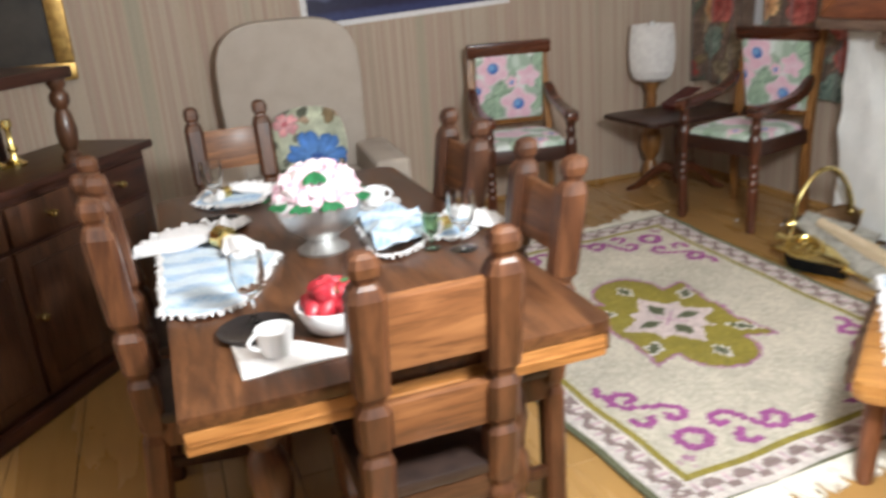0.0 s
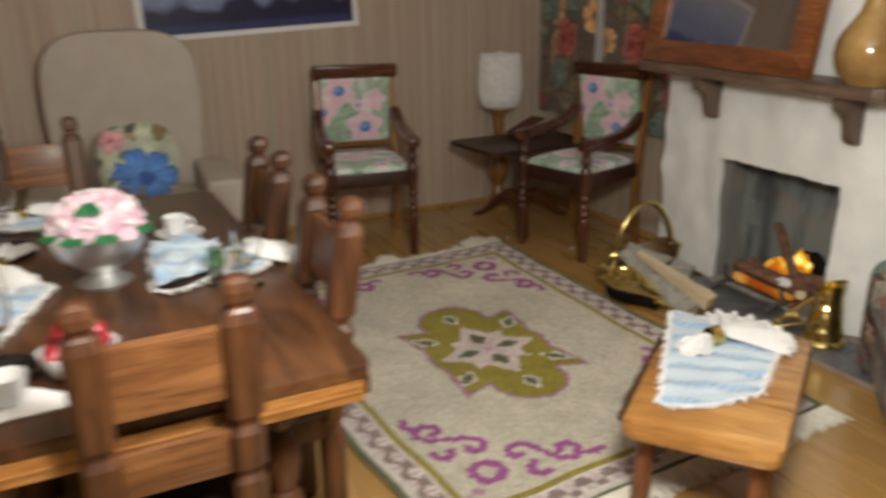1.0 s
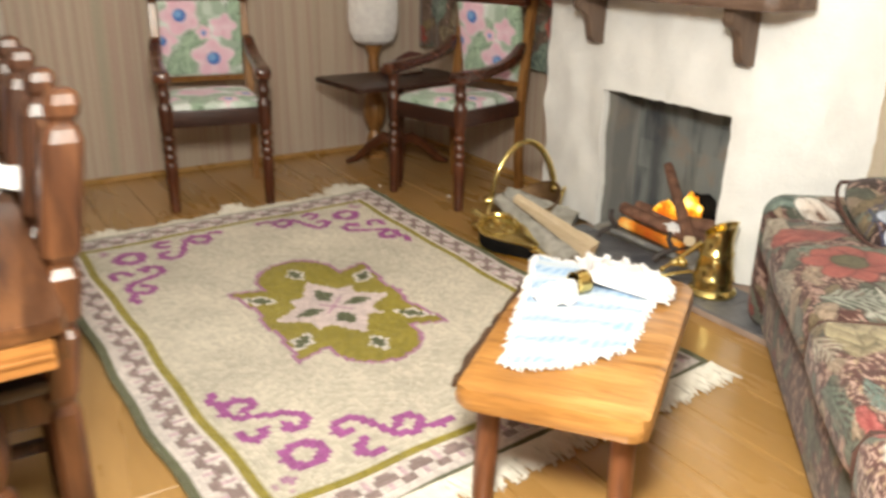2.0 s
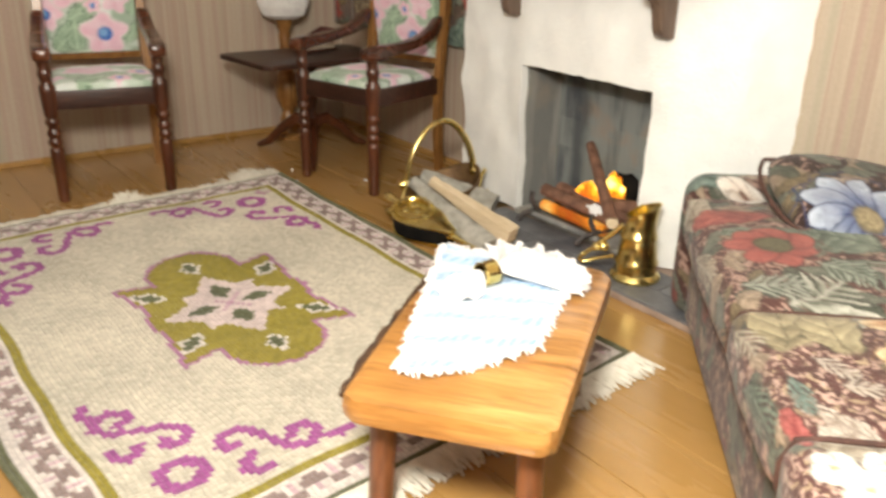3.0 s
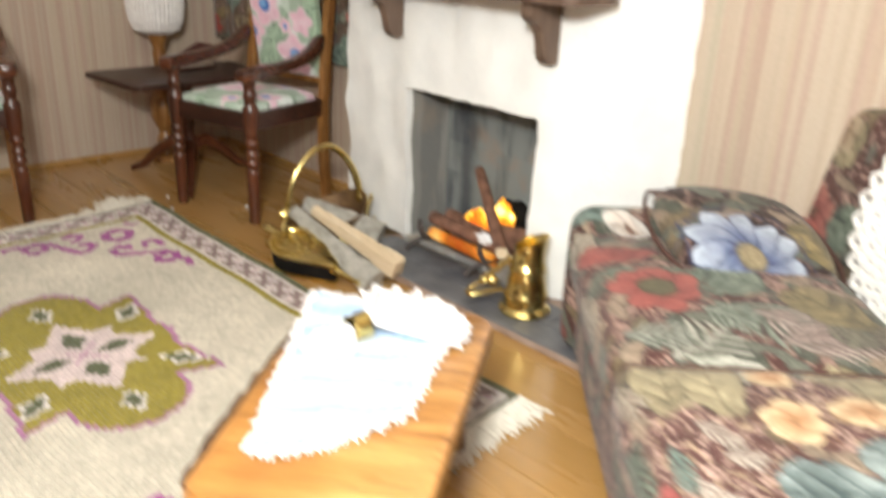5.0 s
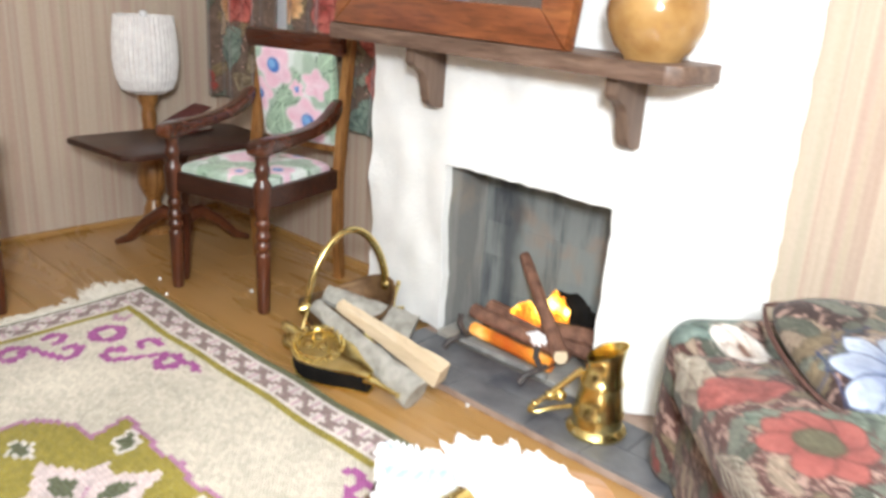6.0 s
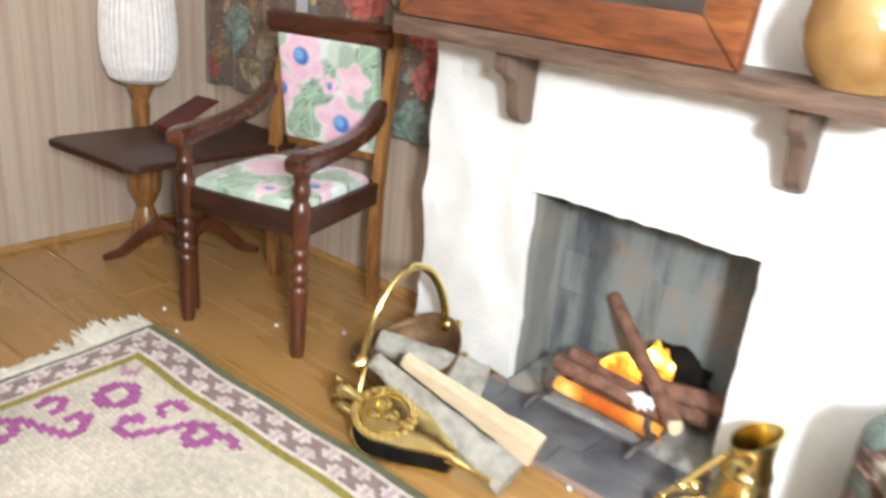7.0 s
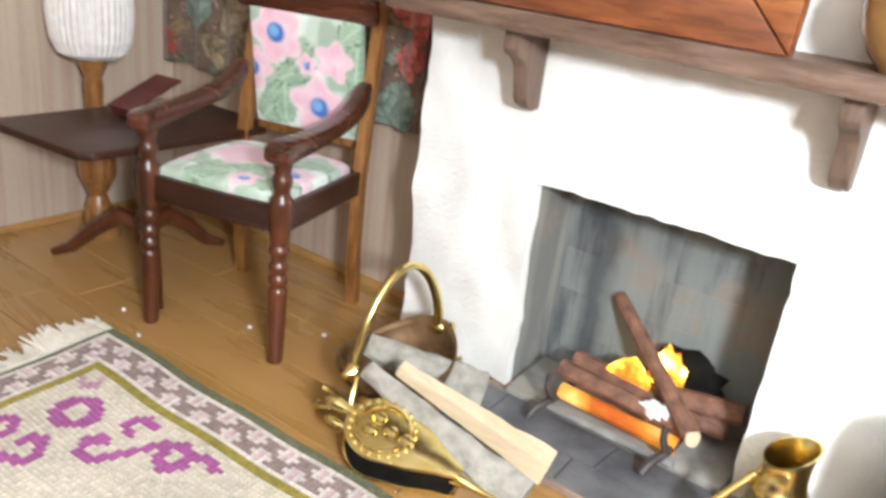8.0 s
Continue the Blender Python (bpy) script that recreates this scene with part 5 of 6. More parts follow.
# ---- large upholstered chair with cushion ----
wc = thing("easy_chair", "tall grey-beige upholstered easy chair with rounded back", "armchair", T(3.36, 6.05, 0, 0, 0, -4))
b = bmesh.new()
outline = [(-0.36, 0.30)] + [(-0.385 * math.copysign(abs(math.cos(a)) ** 0.55, math.cos(a)), 0.88 + 0.37 * abs(math.sin(a)) ** 0.6) for a in [math.pi * k / 22 for k in range(23)]] + [(0.36, 0.30)]
prism(b, outline, 0.16, T(0, 0.33, 0) @ T(0, 0, 0, 90, 0, 0) @ T(0, 0, -0.08), 0.022)
part("backrest", b, GREY_CLOTH, wc)
for s in (-1, 1):
    b = bmesh.new()
    box(b, (s * 0.40 - 0.09, s * 0.40 + 0.09), (-0.32, 0.30), (0.05, 0.56), 0.028, None, 3)
    part("arm", b, GREY_CLOTH, wc)
b = bmesh.new()
box(b, (-0.32, 0.32), (-0.33, 0.28), (0.05, 0.30), 0.03)
part("base", b, GREY_CLOTH, wc)
b = bmesh.new()
pillow(b, 0.64, 0.60, 0.16, 0.16, 24, T(0, -0.04, 0.38))
part("seat", b, GREY_CLOTH, wc)
b = bmesh.new()
pillow(b, 0.38, 0.38, 0.15, 0.45, 80, None, 0.0, 4, 0.2)
pf = big_floral(17, 2, 9, ((-0.2, 0.2), (-0.2, 0.2)), 0.6, (188, 194, 172), 0.9, 1.0, (3, 2))
blue = [("flower", (0.02, -0.10, 0.17, 7, lin(74, 118, 190), lin(96, 138, 200), lin(60, 90, 160), 0.4)), ("flower", (-0.11, 0.09, 0.07, 5, lin(222, 150, 160), lin(236, 186, 190), lin(200, 110, 120), 0))]
single("cushion", b, CHINTZ, "floral cushion in blue, pink and green on the easy chair", "cushion", T(3.37, 5.92, 0.655, 68, 0, -4), paint=lambda v: pf(v[:, 0], v[:, 1], blue))

# ---- stool with napkin ----
SA = math.degrees(math.atan2(0.43, 0.585))
st = thing("coffee_table", "low rustic honey-coloured wooden table with round legs", "table", T(4.69, 3.385, 0, 0, 0, SA - 90))
b = bmesh.new()
prism(b, [(-0.205, -0.385), (-0.17, -0.405), (0.19, -0.40), (0.215, -0.37), (0.235, 0.33), (0.21, 0.375), (0.16, 0.39), (-0.17, 0.385), (-0.205, 0.36), (-0.215, 0.0)], 0.062, T(0, 0, 0.29), 0.022)
part("tabletop", b, STOOL_WOOD, st, "thick waney-edged top")
b = bmesh.new()
edge = [(-0.2165 - 0.003 * math.sin(k * 1.7), -0.355 + 0.70 * k / 24, 0.321 + 0.004 * math.sin(k * 2.3)) for k in range(25)]
tube(b, edge, [0.006 + 0.0125 * min(1, k / 4, (24 - k) / 4) for k in range(25)], 8)
part("bark_edge", b, STOOL_BARK, st, "dark brown bark left along one edge")
for x in (-0.145, 0.15):
    for y in (-0.29, 0.28):
        b = bmesh.new()
        lathe(b, [(0.022, 0), (0.026, 0.01), (0.029, 0.30)], T(x * 1.08, y * 1.06, 0, y * 8, -x * 12, 0), 14)
        part("leg", b, STOOL_LEG, st, "round brown peg leg")


def napkin(z, quad, ring, heading, size, seed, held=True, tail=True):
    """Blue-striped fringed cloth with a white napkin drawn through a brass ring; quad gives the cloth's corners in order."""
    label = "pale blue striped fringed cloth with white napkin in a brass ring" if held else "pale blue striped fringed cloth lying in loose folds"
    cx, cy = sum(p[0] for p in quad) / 4, sum(p[1] for p in quad) / 4
    np_ = thing("napkin", label, "napkin", T(cx, cy, z), "folded napkins")
    nl, nr, fr, fl_ = [Vector((p[0] - cx, p[1] - cy)) for p in quad]
    r = random.Random(seed)

    def on(u, v):
        p = nl * (1 - u) * (1 - v) + nr * u * (1 - v) + fr * u * v + fl_ * (1 - u) * v
        side = (nl - fl_).normalized()
        return p + side * 0.035 * size * math.sin(math.pi * u) * (1 - v) ** 2

    n = 70
    bm = bmesh.new()
    g = []
    for i in range(n + 1):
        row = []
        for j in range(n + 1):
            p = on(i / n, j / n)
            row.append(bm.verts.new((p.x, p.y, 0.008 + (0.010 if held else 0.055) * size * (0.5 + 0.5 * noise.noise((p.x * 16, p.y * 16, seed))) + 0.003 * math.sin(j / n * 44))))
        g.append(row)
    for i in range(n):
        for j in range(n):
            bm.faces.new((g[i][j], g[i + 1][j], g[i + 1][j + 1], g[i][j + 1]))
    along, across = (fl_ - nl), (nr - nl)
    long_ = along.length
    along, across = along.normalized(), across.normalized()

    def stripes(v):
        b_ = (v[:, 0] - nl.x) * along.x + (v[:, 1] - nl.y) * along.y
        a_ = (v[:, 0] - nl.x) * across.x + (v[:, 1] - nl.y) * across.y
        b_ = b_ + 0.006 * np.sin(a_ * 60) + 0.012 * np.sin(a_ * 9 + seed)
        band = 0.5 + 0.5 * np.sin(b_ * 2 * math.pi / 0.105 - 0.6)
        eye = 0.5 + 0.5 * np.sin(a_ * 2 * math.pi / 0.022) * np.sin(b_ * 2 * math.pi / 0.024)
        col = np.tile(lin(208, 221, 234), (len(v), 1))
        col = lay(col, np.clip(band * 1.7 - 0.6, 0, 1) * (0.22 + 0.78 * eye), lin(118, 164, 210))
        col = lay(col, np.clip((0.35 - band) * 4, 0, 1) * (1 - eye) * 0.4, lin(166, 194, 222))
        return col
    ob = part("cloth", bm, CLOTH, np_, paint=stripes)
    ob.modifiers.new("thickness", "SOLIDIFY").thickness = 0.006 * U
    bm = bmesh.new()
    for (a, b_) in (((0, 0), (1, 0)), ((1, 0), (1, 1)), ((1, 1), (0, 1)), ((0, 1), (0, 0))):
        p0, p1 = on(*a), on(*b_)
        k = max(4, int((p1 - p0).length / 0.0075))
        for i in range(k):
            u = [a[q] + (b_[q] - a[q]) * (i + r.random()) / k for q in (0, 1)]
            p = on(*u)
            o = Vector(((p1 - p0).y, -(p1 - p0).x)).normalized()
            e = p + o * r.uniform(0.006, 0.022) + (p1 - p0).normalized() * r.uniform(-0.010, 0.010)
            tube(bm, [(p.x - o.x * 0.004, p.y - o.y * 0.004, 0.011), (0.5 * (p.x + e.x), 0.5 * (p.y + e.y), 0.014), (e.x, e.y, r.uniform(0.003, 0.010))], [0.0042, 0.0036, 0.002], 4)
    part("fringe", bm, LINEN, np_, "short white fringe")

    def fan(name, turn, spread, reach, rows, lift, label, oval):
        """Pleats that run out from the ring and end in a frilled edge."""
        bm = bmesh.new()
        n, m = 96, 22
        hem = []
        g = []
        for i in range(n + 1):
            s = 2 * i / n - 1
            ang = radians(spread) * s
            far = reach * (math.sqrt(max(0.05, 1 - 0.86 * s * s)) if oval else 1 - 0.12 * s * s + 0.10 * noise.noise((i * 0.19, seed, rows)))
            col = []
            for j in range(m + 1):
                t = j / m
                rad = 0.016 * size + (far - 0.016 * size) * t
                high = lift * (1 - t) ** 1.4 * (1 - 0.75 * s * s * t) + 0.012 + lift * 0.45 * math.sin(math.pi * t) * (1 - s * s)
                high += (0.017 * size * t * math.sin(i / n * rows * 2 * math.pi + 0.8 * math.sin(t * 4)) + 0.010 * size * noise.noise((i * 0.09, t * 3, seed + 3))) * min(1, t * 2.5)
                pinch = 0.55 + 0.45 * t if not oval else 0.9
                col.append(bm.verts.new((rad * math.cos(ang), rad * math.sin(ang) * pinch, max(0.017, high))))
            g.append(col)
            hem.append(col[-1].co.copy())
        for i in range(n):
            for j in range(m):
                bm.faces.new((g[i][j], g[i][j + 1], g[i + 1][j + 1], g[i + 1][j]))
        here = T(ring[0] - cx, ring[1] - cy, 0, 0, 0, turn)
        ob = part(name, bm, LINEN, np_, label, here)
        ob.modifiers.new("thickness", "SOLIDIFY").thickness = 0.005 * U
        if not oval:
            bm = bmesh.new()
            for p in hem:
                for k in range(2):
                    o = Vector((p.x, p.y, 0)).normalized() * r.uniform(0.008, 0.022) * size
                    tube(bm, [p, p + o * 0.6 + Vector((0, r.uniform(-0.006, 0.006), r.uniform(-0.004, 0.006))), p + o + Vector((0, r.uniform(-0.008, 0.008), r.uniform(-0.012, 0.002)))], [0.0045 * size, 0.004 * size, 0.002 * size], 4)
            part("frayed_edge", bm, LINEN, np_, "frayed white edge", here)

    if not held:
        return np_
    fan("folds", heading, 50, 0.24 * size, 8, 0.042 * size, "gathered white napkin", False)
    if tail:
        fan("tail", heading + 180, 50, 0.135 * size, 3, 0.040 * size, "short white napkin end", True)
    if held:
        bm = bmesh.new()
        lathe(bm, [(0.024, -0.021), (0.030, -0.019), (0.0285, -0.010), (0.030, 0.0), (0.0285, 0.010), (0.030, 0.019), (0.024, 0.021), (0.024, -0.021)], T(0, 0, 0.040 * size, 0, 90, 0) @ Matrix.Scale(size, 4), 26)
        part("napkin_ring", bm, BRASS, np_, "brass napkin ring", T(ring[0] - cx, ring[1] - cy, 0, 0, 0, heading))
    return np_


napkin(0.352, ((4.38, 3.305), (4.672, 3.225), (5.03, 3.462), (4.858, 3.785)), (4.785, 3.520), 0, 1.04, 2)

# ---- sofa ----
SOFA_AT = Matrix.Translation((5.727, 3.680, 0)) @ Matrix(((-0.713, 0.701, 0, 0), (-0.701, -0.713, 0, 0), (0, 0, 1, 0), (0, 0, 0, 1)))
sofa = thing("sofa", "sofa covered in brown chintz with large flowers and leaves", "sofa", SOFA_AT)
# local x runs along the front from the hearth end, local y goes back
fl = big_floral(31, 30, 900, ((-0.3, 2.4), (-0.7, 1.4)), 0.68, (96, 58, 51), 0.55, 0.85, (0, 2, 3, 0))
OLIVE_LEAF = (lin(112, 98, 70), lin(206, 190, 146))
SAGE_LEAF = (lin(62, 78, 66), lin(150, 164, 144))
BLUE_LEAF = (lin(84, 104, 104), lin(188, 204, 202))
CREAM_LEAF = (lin(132, 112, 92), lin(226, 214, 190))
PALE_LEAF = (lin(150, 128, 112), lin(236, 222, 206))
PEACH = (lin(248, 222, 172), lin(218, 156, 96), lin(196, 140, 78))
EXTRA = [("broad", (-0.02, -0.01, 0.24, 0.085, 0.55, lin(84, 106, 98), lin(150, 170, 160))),
         ("broad", (0.05, 0.02, 0.26, 0.08, 1.45, lin(84, 106, 98), lin(156, 174, 162))),
         ("broad", (0.16, -0.06, 0.30, 0.07, 0.1, *CREAM_LEAF)),
         ("bloom", (0.205, 0.145, 0.062, 5, lin(246, 240, 232), lin(226, 206, 190), lin(150, 110, 90), 0.3)),
         ("broad", (0.44, -0.06, 0.26, 0.065, 1.75, lin(140, 58, 50), lin(198, 100, 88))),
         ("broad", (0.52, 0.03, 0.42, 0.055, 1.30, *SAGE_LEAF)),
         ("broad", (0.56, 0.25, 0.17, 0.12, 1.35, *SAGE_LEAF)),
         ("spray", (0.70, 0.27, 0.27, 0.10, 0.75, lin(66, 80, 68), lin(182, 196, 176))),
         ("spray", (0.74, 0.22, 0.14, 0.07, 1.0, lin(84, 98, 80), lin(196, 206, 188))),
         ("bloom", (0.63, 0.145, 0.118, 7, lin(186, 92, 80), lin(158, 68, 60), lin(112, 106, 74), 0.3, 0.42)),
         ("spray", (0.94, 0.10, 0.20, 0.10, 2.3, lin(110, 116, 96), lin(232, 228, 212), 6)),
         ("spray", (0.93, 0.12, 0.17, 0.09, 0.9, lin(110, 116, 96), lin(222, 220, 204), 6)),
         ("spray", (0.86, 0.02, 0.16, 0.07, 1.5, lin(92, 104, 88), lin(210, 212, 196), 6)),
         ("spray", (0.76, 0.33, 0.22, 0.09, 1.15, lin(120, 92, 84), lin(230, 212, 200), 8)),
         ("spray", (0.86, 0.36, 0.20, 0.08, 1.55, lin(120, 92, 84), lin(226, 206, 194), 8)),
         ("spray", (0.88, 0.50, 0.20, 0.08, 2.6, lin(84, 84, 66), lin(170, 164, 138), 8)),
         ("broad", (0.60, 0.46, 0.22, 0.09, 0.7, lin(92, 80, 50), lin(186, 166, 112))),
         ("broad", (0.965, 0.060, 0.22, 0.070, -0.10, *OLIVE_LEAF)),
         ("broad", (0.965, 0.140, 0.23, 0.065, 0.18, *OLIVE_LEAF)),
         ("broad", (0.975, 0.36, 0.22, 0.085, 1.05, *OLIVE_LEAF)),
         ("broad", (0.965, 0.48, 0.28, 0.095, 0.55, *OLIVE_LEAF)),
         ("bare", (1.29, 0.10, 0.125, 0.15)),
         ("bare", (1.10, 0.33, 0.10, 0.07)),
         ("bare", (1.23, 0.40, 0.06, 0.14)),
         ("bloom", (1.018, 0.272, 0.052, 5, *PEACH, 0.9, 0.14)),
         ("bloom", (1.190, 0.276, 0.070, 6, *PEACH, 0.2, 0.14)),
         ("bloom", (1.150, 0.405, 0.064, 5, *PEACH, 2.2, 0.13)),
         ("bloom", (1.120, 0.540, 0.066, 6, *PEACH, 1.2, 0.13)),
         ("spray", (1.20, 0.085, 0.10, 0.030, 0.9, *PALE_LEAF, 4)),
         ("spray", (1.275, 0.115, 0.08, 0.028, 1.4, *PALE_LEAF, 4)),
         ("spray", (1.30, 0.02, 0.10, 0.026, 0.5, *PALE_LEAF, 4)),
         ("spray", (1.25, 0.03, 0.12, 0.026, 0.15, lin(76, 100, 92), lin(150, 176, 164), 5)),
         ("broad", (1.405, 0.030, 0.11, 0.032, 1.5, *PALE_LEAF)),
         ("broad", (1.365, 0.055, 0.09, 0.026, 1.0, *PALE_LEAF)),
         ("broad", (1.34, -0.015, 0.12, 0.022, 0.2, lin(140, 52, 50), lin(196, 104, 96))),
         ("broad", (1.342, 0.180, 0.18, 0.074, 1.42, *BLUE_LEAF)),
         ("broad", (1.245, 0.375, 0.22, 0.075, 0.55, *BLUE_LEAF)),
         ("bare", (1.56, 0.20, 0.13, 0.42)),
         ("bloom", (0.13, 0.735, 0.105, 6, lin(196, 122, 106), lin(160, 78, 68), lin(120, 84, 62), 0.4, 0.2)),
         ("broad", (0.10, 0.96, 0.16, 0.07, 0.5, *OLIVE_LEAF)),
         ("bloom", (0.13, 1.01, 0.075, 6, lin(206, 184, 150), lin(160, 128, 96), lin(110, 84, 60), 0.4, 0.2)),
         ("broad", (0.24, 0.70, 0.20, 0.06, 0.9, *SAGE_LEAF)),
         ("bloom", (1.31, 0.50, 0.07, 5, lin(246, 240, 230), lin(224, 206, 186), lin(190, 150, 96), 0.0)),
         ("spray", (1.02, -0.06, 0.16, 0.045, 0.25, *CREAM_LEAF, 5)),
         ("spray", (1.20, -0.10, 0.20, 0.05, 0.2, *SAGE_LEAF)),
         ("spray", (1.42, -0.16, 0.18, 0.05, 0.1, lin(140, 54, 50), lin(196, 92, 84))),
         ("spray", (0.55, -0.10, 0.24, 0.05, 0.15, *CREAM_LEAF)),
         ("spray", (0.80, -0.14, 0.24, 0.05, 0.1, lin(84, 60, 48), lin(184, 150, 120))),
         ("broad", (1.44, 0.02, 0.20, 0.045, 1.45, *CREAM_LEAF)),
         ("broad", (1.44, 0.30, 0.30, 0.075, 0.95, lin(104, 122, 112), lin(172, 186, 174)))]
EXTRA += [("bloom", (1.512 + 0.066 * (k // 6) + 0.010 * math.sin(k * 5.1), 0.025 + 0.092 * (k % 6) + 0.046 * (k // 6 % 2) + 0.010 * math.sin(k * 3.7), 0.043 + 0.005 * math.sin(k * 2.3), 5 + k % 2, lin(252, 248, 240), lin(244, 236, 222), lin(228, 206, 150), k * 0.7, 0.16)) for k in range(36)]


def muted(col):
    """The print's colours drawn towards grey and scaled down."""
    return (col * 0.84 + col.mean(axis=1, keepdims=True) * 0.16) * 0.63 + 0.004


def chintz(v):
    """The print runs over the seat and down the front."""
    drop = np.clip(0.46 - v[:, 2], -0.5, 0.5)
    end = np.clip((0.05 - v[:, 0]) / 0.05, 0, 1)
    return muted(fl(v[:, 0] - drop * 0.9 * end, v[:, 1] - drop * 0.95, EXTRA))


BACK_TURN = T(0.10, 0.625, 0, 0, 0, 9) @ T(0, 0, 0.03, -7, 0, 0) @ T(0, 0, -0.03)
b = bmesh.new()
soft_block(b, (0.075, 2.1), (0.035, 0.78), (0.03, 0.31), 0.03, 0.008)
part("base", b, SOFA, sofa, paint=chintz)
for x0 in (0.0, 1.92):
    b = bmesh.new()
    soft_block(b, (x0 + 0.065 * (x0 < 1), x0 + 0.2), (0.0, 0.78), (0.03, 0.486), 0.062, 0.0055, 0.012)
    part("arm", b, SOFA, sofa, paint=chintz)
b = bmesh.new()
soft_block(b, (-0.02, 1.9), (0.0, 0.20), (0.03, 0.845), 0.055, 0.011, 0.01, BACK_TURN)
part("backrest", b, SOFA, sofa, paint=chintz)
for x0, x1 in ((0.205, 0.956), (0.960, 1.416), (1.420, 1.915)):
    b = bmesh.new()
    soft_block(b, (x0, x1), (-0.01, 0.66), (0.305, 0.445), 0.040, 0.0047, 0.026)
    part("seat_cushion", b, SOFA, sofa, paint=chintz)
    for x in (x1 + 0.003,):
        b = bmesh.new()
        tube(b, [(x, 0.0, 0.33), (x, -0.004, 0.38), (x, 0.014, 0.425), (x, 0.06, 0.432), (x, 0.35, 0.434), (x, 0.64, 0.432)], 0.008, 6)
        part("piping", b, PIPING, sofa, "dark brown piping")
    b = bmesh.new()
    tube(b, [(x0 + 0.03, -0.003, 0.352), (x0 + 0.2, -0.012, 0.354), (x1 - 0.2, -0.012, 0.354), (x1 - 0.03, -0.003, 0.352)], 0.005, 6)
    part("piping", b, PIPING, sofa, "dark brown piping")

# cushion that leans on the sofa's low arm, and the crocheted doily on its back
b = bmesh.new()
pillow(b, 0.43, 0.47, 0.15, 0.5, 140, None, 0.4, 2.8, 0.16)
cf = big_floral(52, 3, 40, ((-0.25, 0.25), (-0.3, 0.3)), 0.7, (62, 38, 34), 0.60, 0.8, (2, 3))
ANEM = [("broad", (-0.20, -0.22, 0.36, 0.05, 1.5, lin(78, 60, 40), lin(138, 112, 78))),
        ("broad", (-0.17, 0.0, 0.30, 0.05, 1.4, lin(64, 46, 34), lin(112, 88, 62))),
        ("broad", (0.02, 0.10, 0.17, 0.08, 0.75, lin(96, 84, 46), lin(190, 166, 104))),
        ("bloom", (0.160, -0.055, 0.165, 11, lin(206, 218, 238), lin(72, 92, 150), lin(178, 160, 120), 0.2, 0.24))]
cushion = thing("cushion", "brown floral chintz cushion with a large blue anemone on the sofa", "cushion", SOFA_AT @ T(0.315, 0.43, 0.484, -7, 14, 4))
part("cover", b, SOFA, cushion, "", paint=lambda v: muted(cf(v[:, 0], v[:, 1], ANEM)))
b = bmesh.new()
seam = []
for q in range(65):
    c, sn = math.cos(2 * math.pi * q / 64), math.sin(2 * math.pi * q / 64)
    k = 1 / max(abs(c), abs(sn))
    a, e = c * k, sn * k
    seam.append((a * 0.215 * (1 - 0.16 * e * e * abs(a)), e * 0.26 * (1 - 0.16 * a * a * abs(e)), 0))
tube(b, seam, 0.006, 6)
part("piping", b, PIPING, cushion, "dark brown piping")


def doily(at):
    """Rings of crocheted loops with open spaces and a scalloped edge."""
    d = thing("doily", "round off-white crocheted doily hanging on the sofa back", "doily", at)
    r = random.Random(41)
    for r0, r1, n, w, wide, point in ((0.014, 0.070, 6, 0.0085, 0.78, 0.0), (0.078, 0.150, 12, 0.0100, 0.86, 0.0), (0.148, 0.186, 30, 0.0092, 0.84, 0.1), (0.178, 0.214, 30, 0.0112, 0.84, 0.3), (0.206, 0.242, 30, 0.0116, 0.86, 0.5), (0.230, 0.282, 28, 0.0120, 0.86, 0.9)):
        for k in range(n):
            a, da = 2 * math.pi * (k + 0.5 * (r0 > 0.18)) / n, math.pi / n
            mid, half = (r0 + r1) / 2, (r1 - r0) / 2 * r.uniform(0.94, 1.06)
            bm = bmesh.new()
            pts = []
            for q in range(17):
                th = 2 * math.pi * q / 16
                rr = mid + half * math.cos(th)
                slim = 1 - point * max(0.0, math.cos(th)) * 0.75
                aa = a + da * wide * math.sin(th) * slim
                pts.append((rr * math.cos(aa), rr * math.sin(aa), 0.006 + 0.003 * r.random()))
            tube(bm, pts, w * 0.8, 5)
            part("loop", bm, CROCHET, d)
    for rad, w in ((0.074, 0.007), (0.154, 0.008)):
        bm = bmesh.new()
        tube(bm, [(rad * math.cos(2 * math.pi * k / 60), rad * math.sin(2 * math.pi * k / 60), 0.006 + 0.002 * (k % 2)) for k in range(61)], w, 6)
        part("ring", bm, CROCHET, d)
    return d


doily(SOFA_AT @ BACK_TURN @ T(0.52, -0.014, 0.60, 90, 0, 0) @ Matrix.Scale(0.96, 4))

# ---- brass log basket and its logs ----
bs = thing("log_basket", "brass log basket with arched carrying handle beside the hearth", "basket", T(5.605, 4.805, 0))
b = bmesh.new()
t = bmesh.new()
n, m = 40, 10
g = []
for i in range(n):
    a = 2 * math.pi * i / n
    row = []
    for j in range(m + 1):
        th = math.pi / 2 * j / m
        lift = (0.065 * max(0, math.cos(a)) ** 2 + 0.04 * max(0, -math.cos(a)) ** 2) * (j / m) ** 2
        row.append(t.verts.new((0.185 * math.sin(th) * math.cos(a), 0.15 * math.sin(th) * math.sin(a), 0.03 + 0.105 * (1 - math.cos(th)) + lift)))
    g.append(row)
for i in range(n):
    for j in range(m):
        q = [g[i][j], g[(i + 1) % n][j], g[(i + 1) % n][j + 1], g[i][j + 1]]
        t.faces.new(q)
bmesh.ops.remove_doubles(t, verts=t.verts[:], dist=1e-5)
bmesh.ops.recalc_face_normals(t, faces=t.faces[:])
merge(b, t)
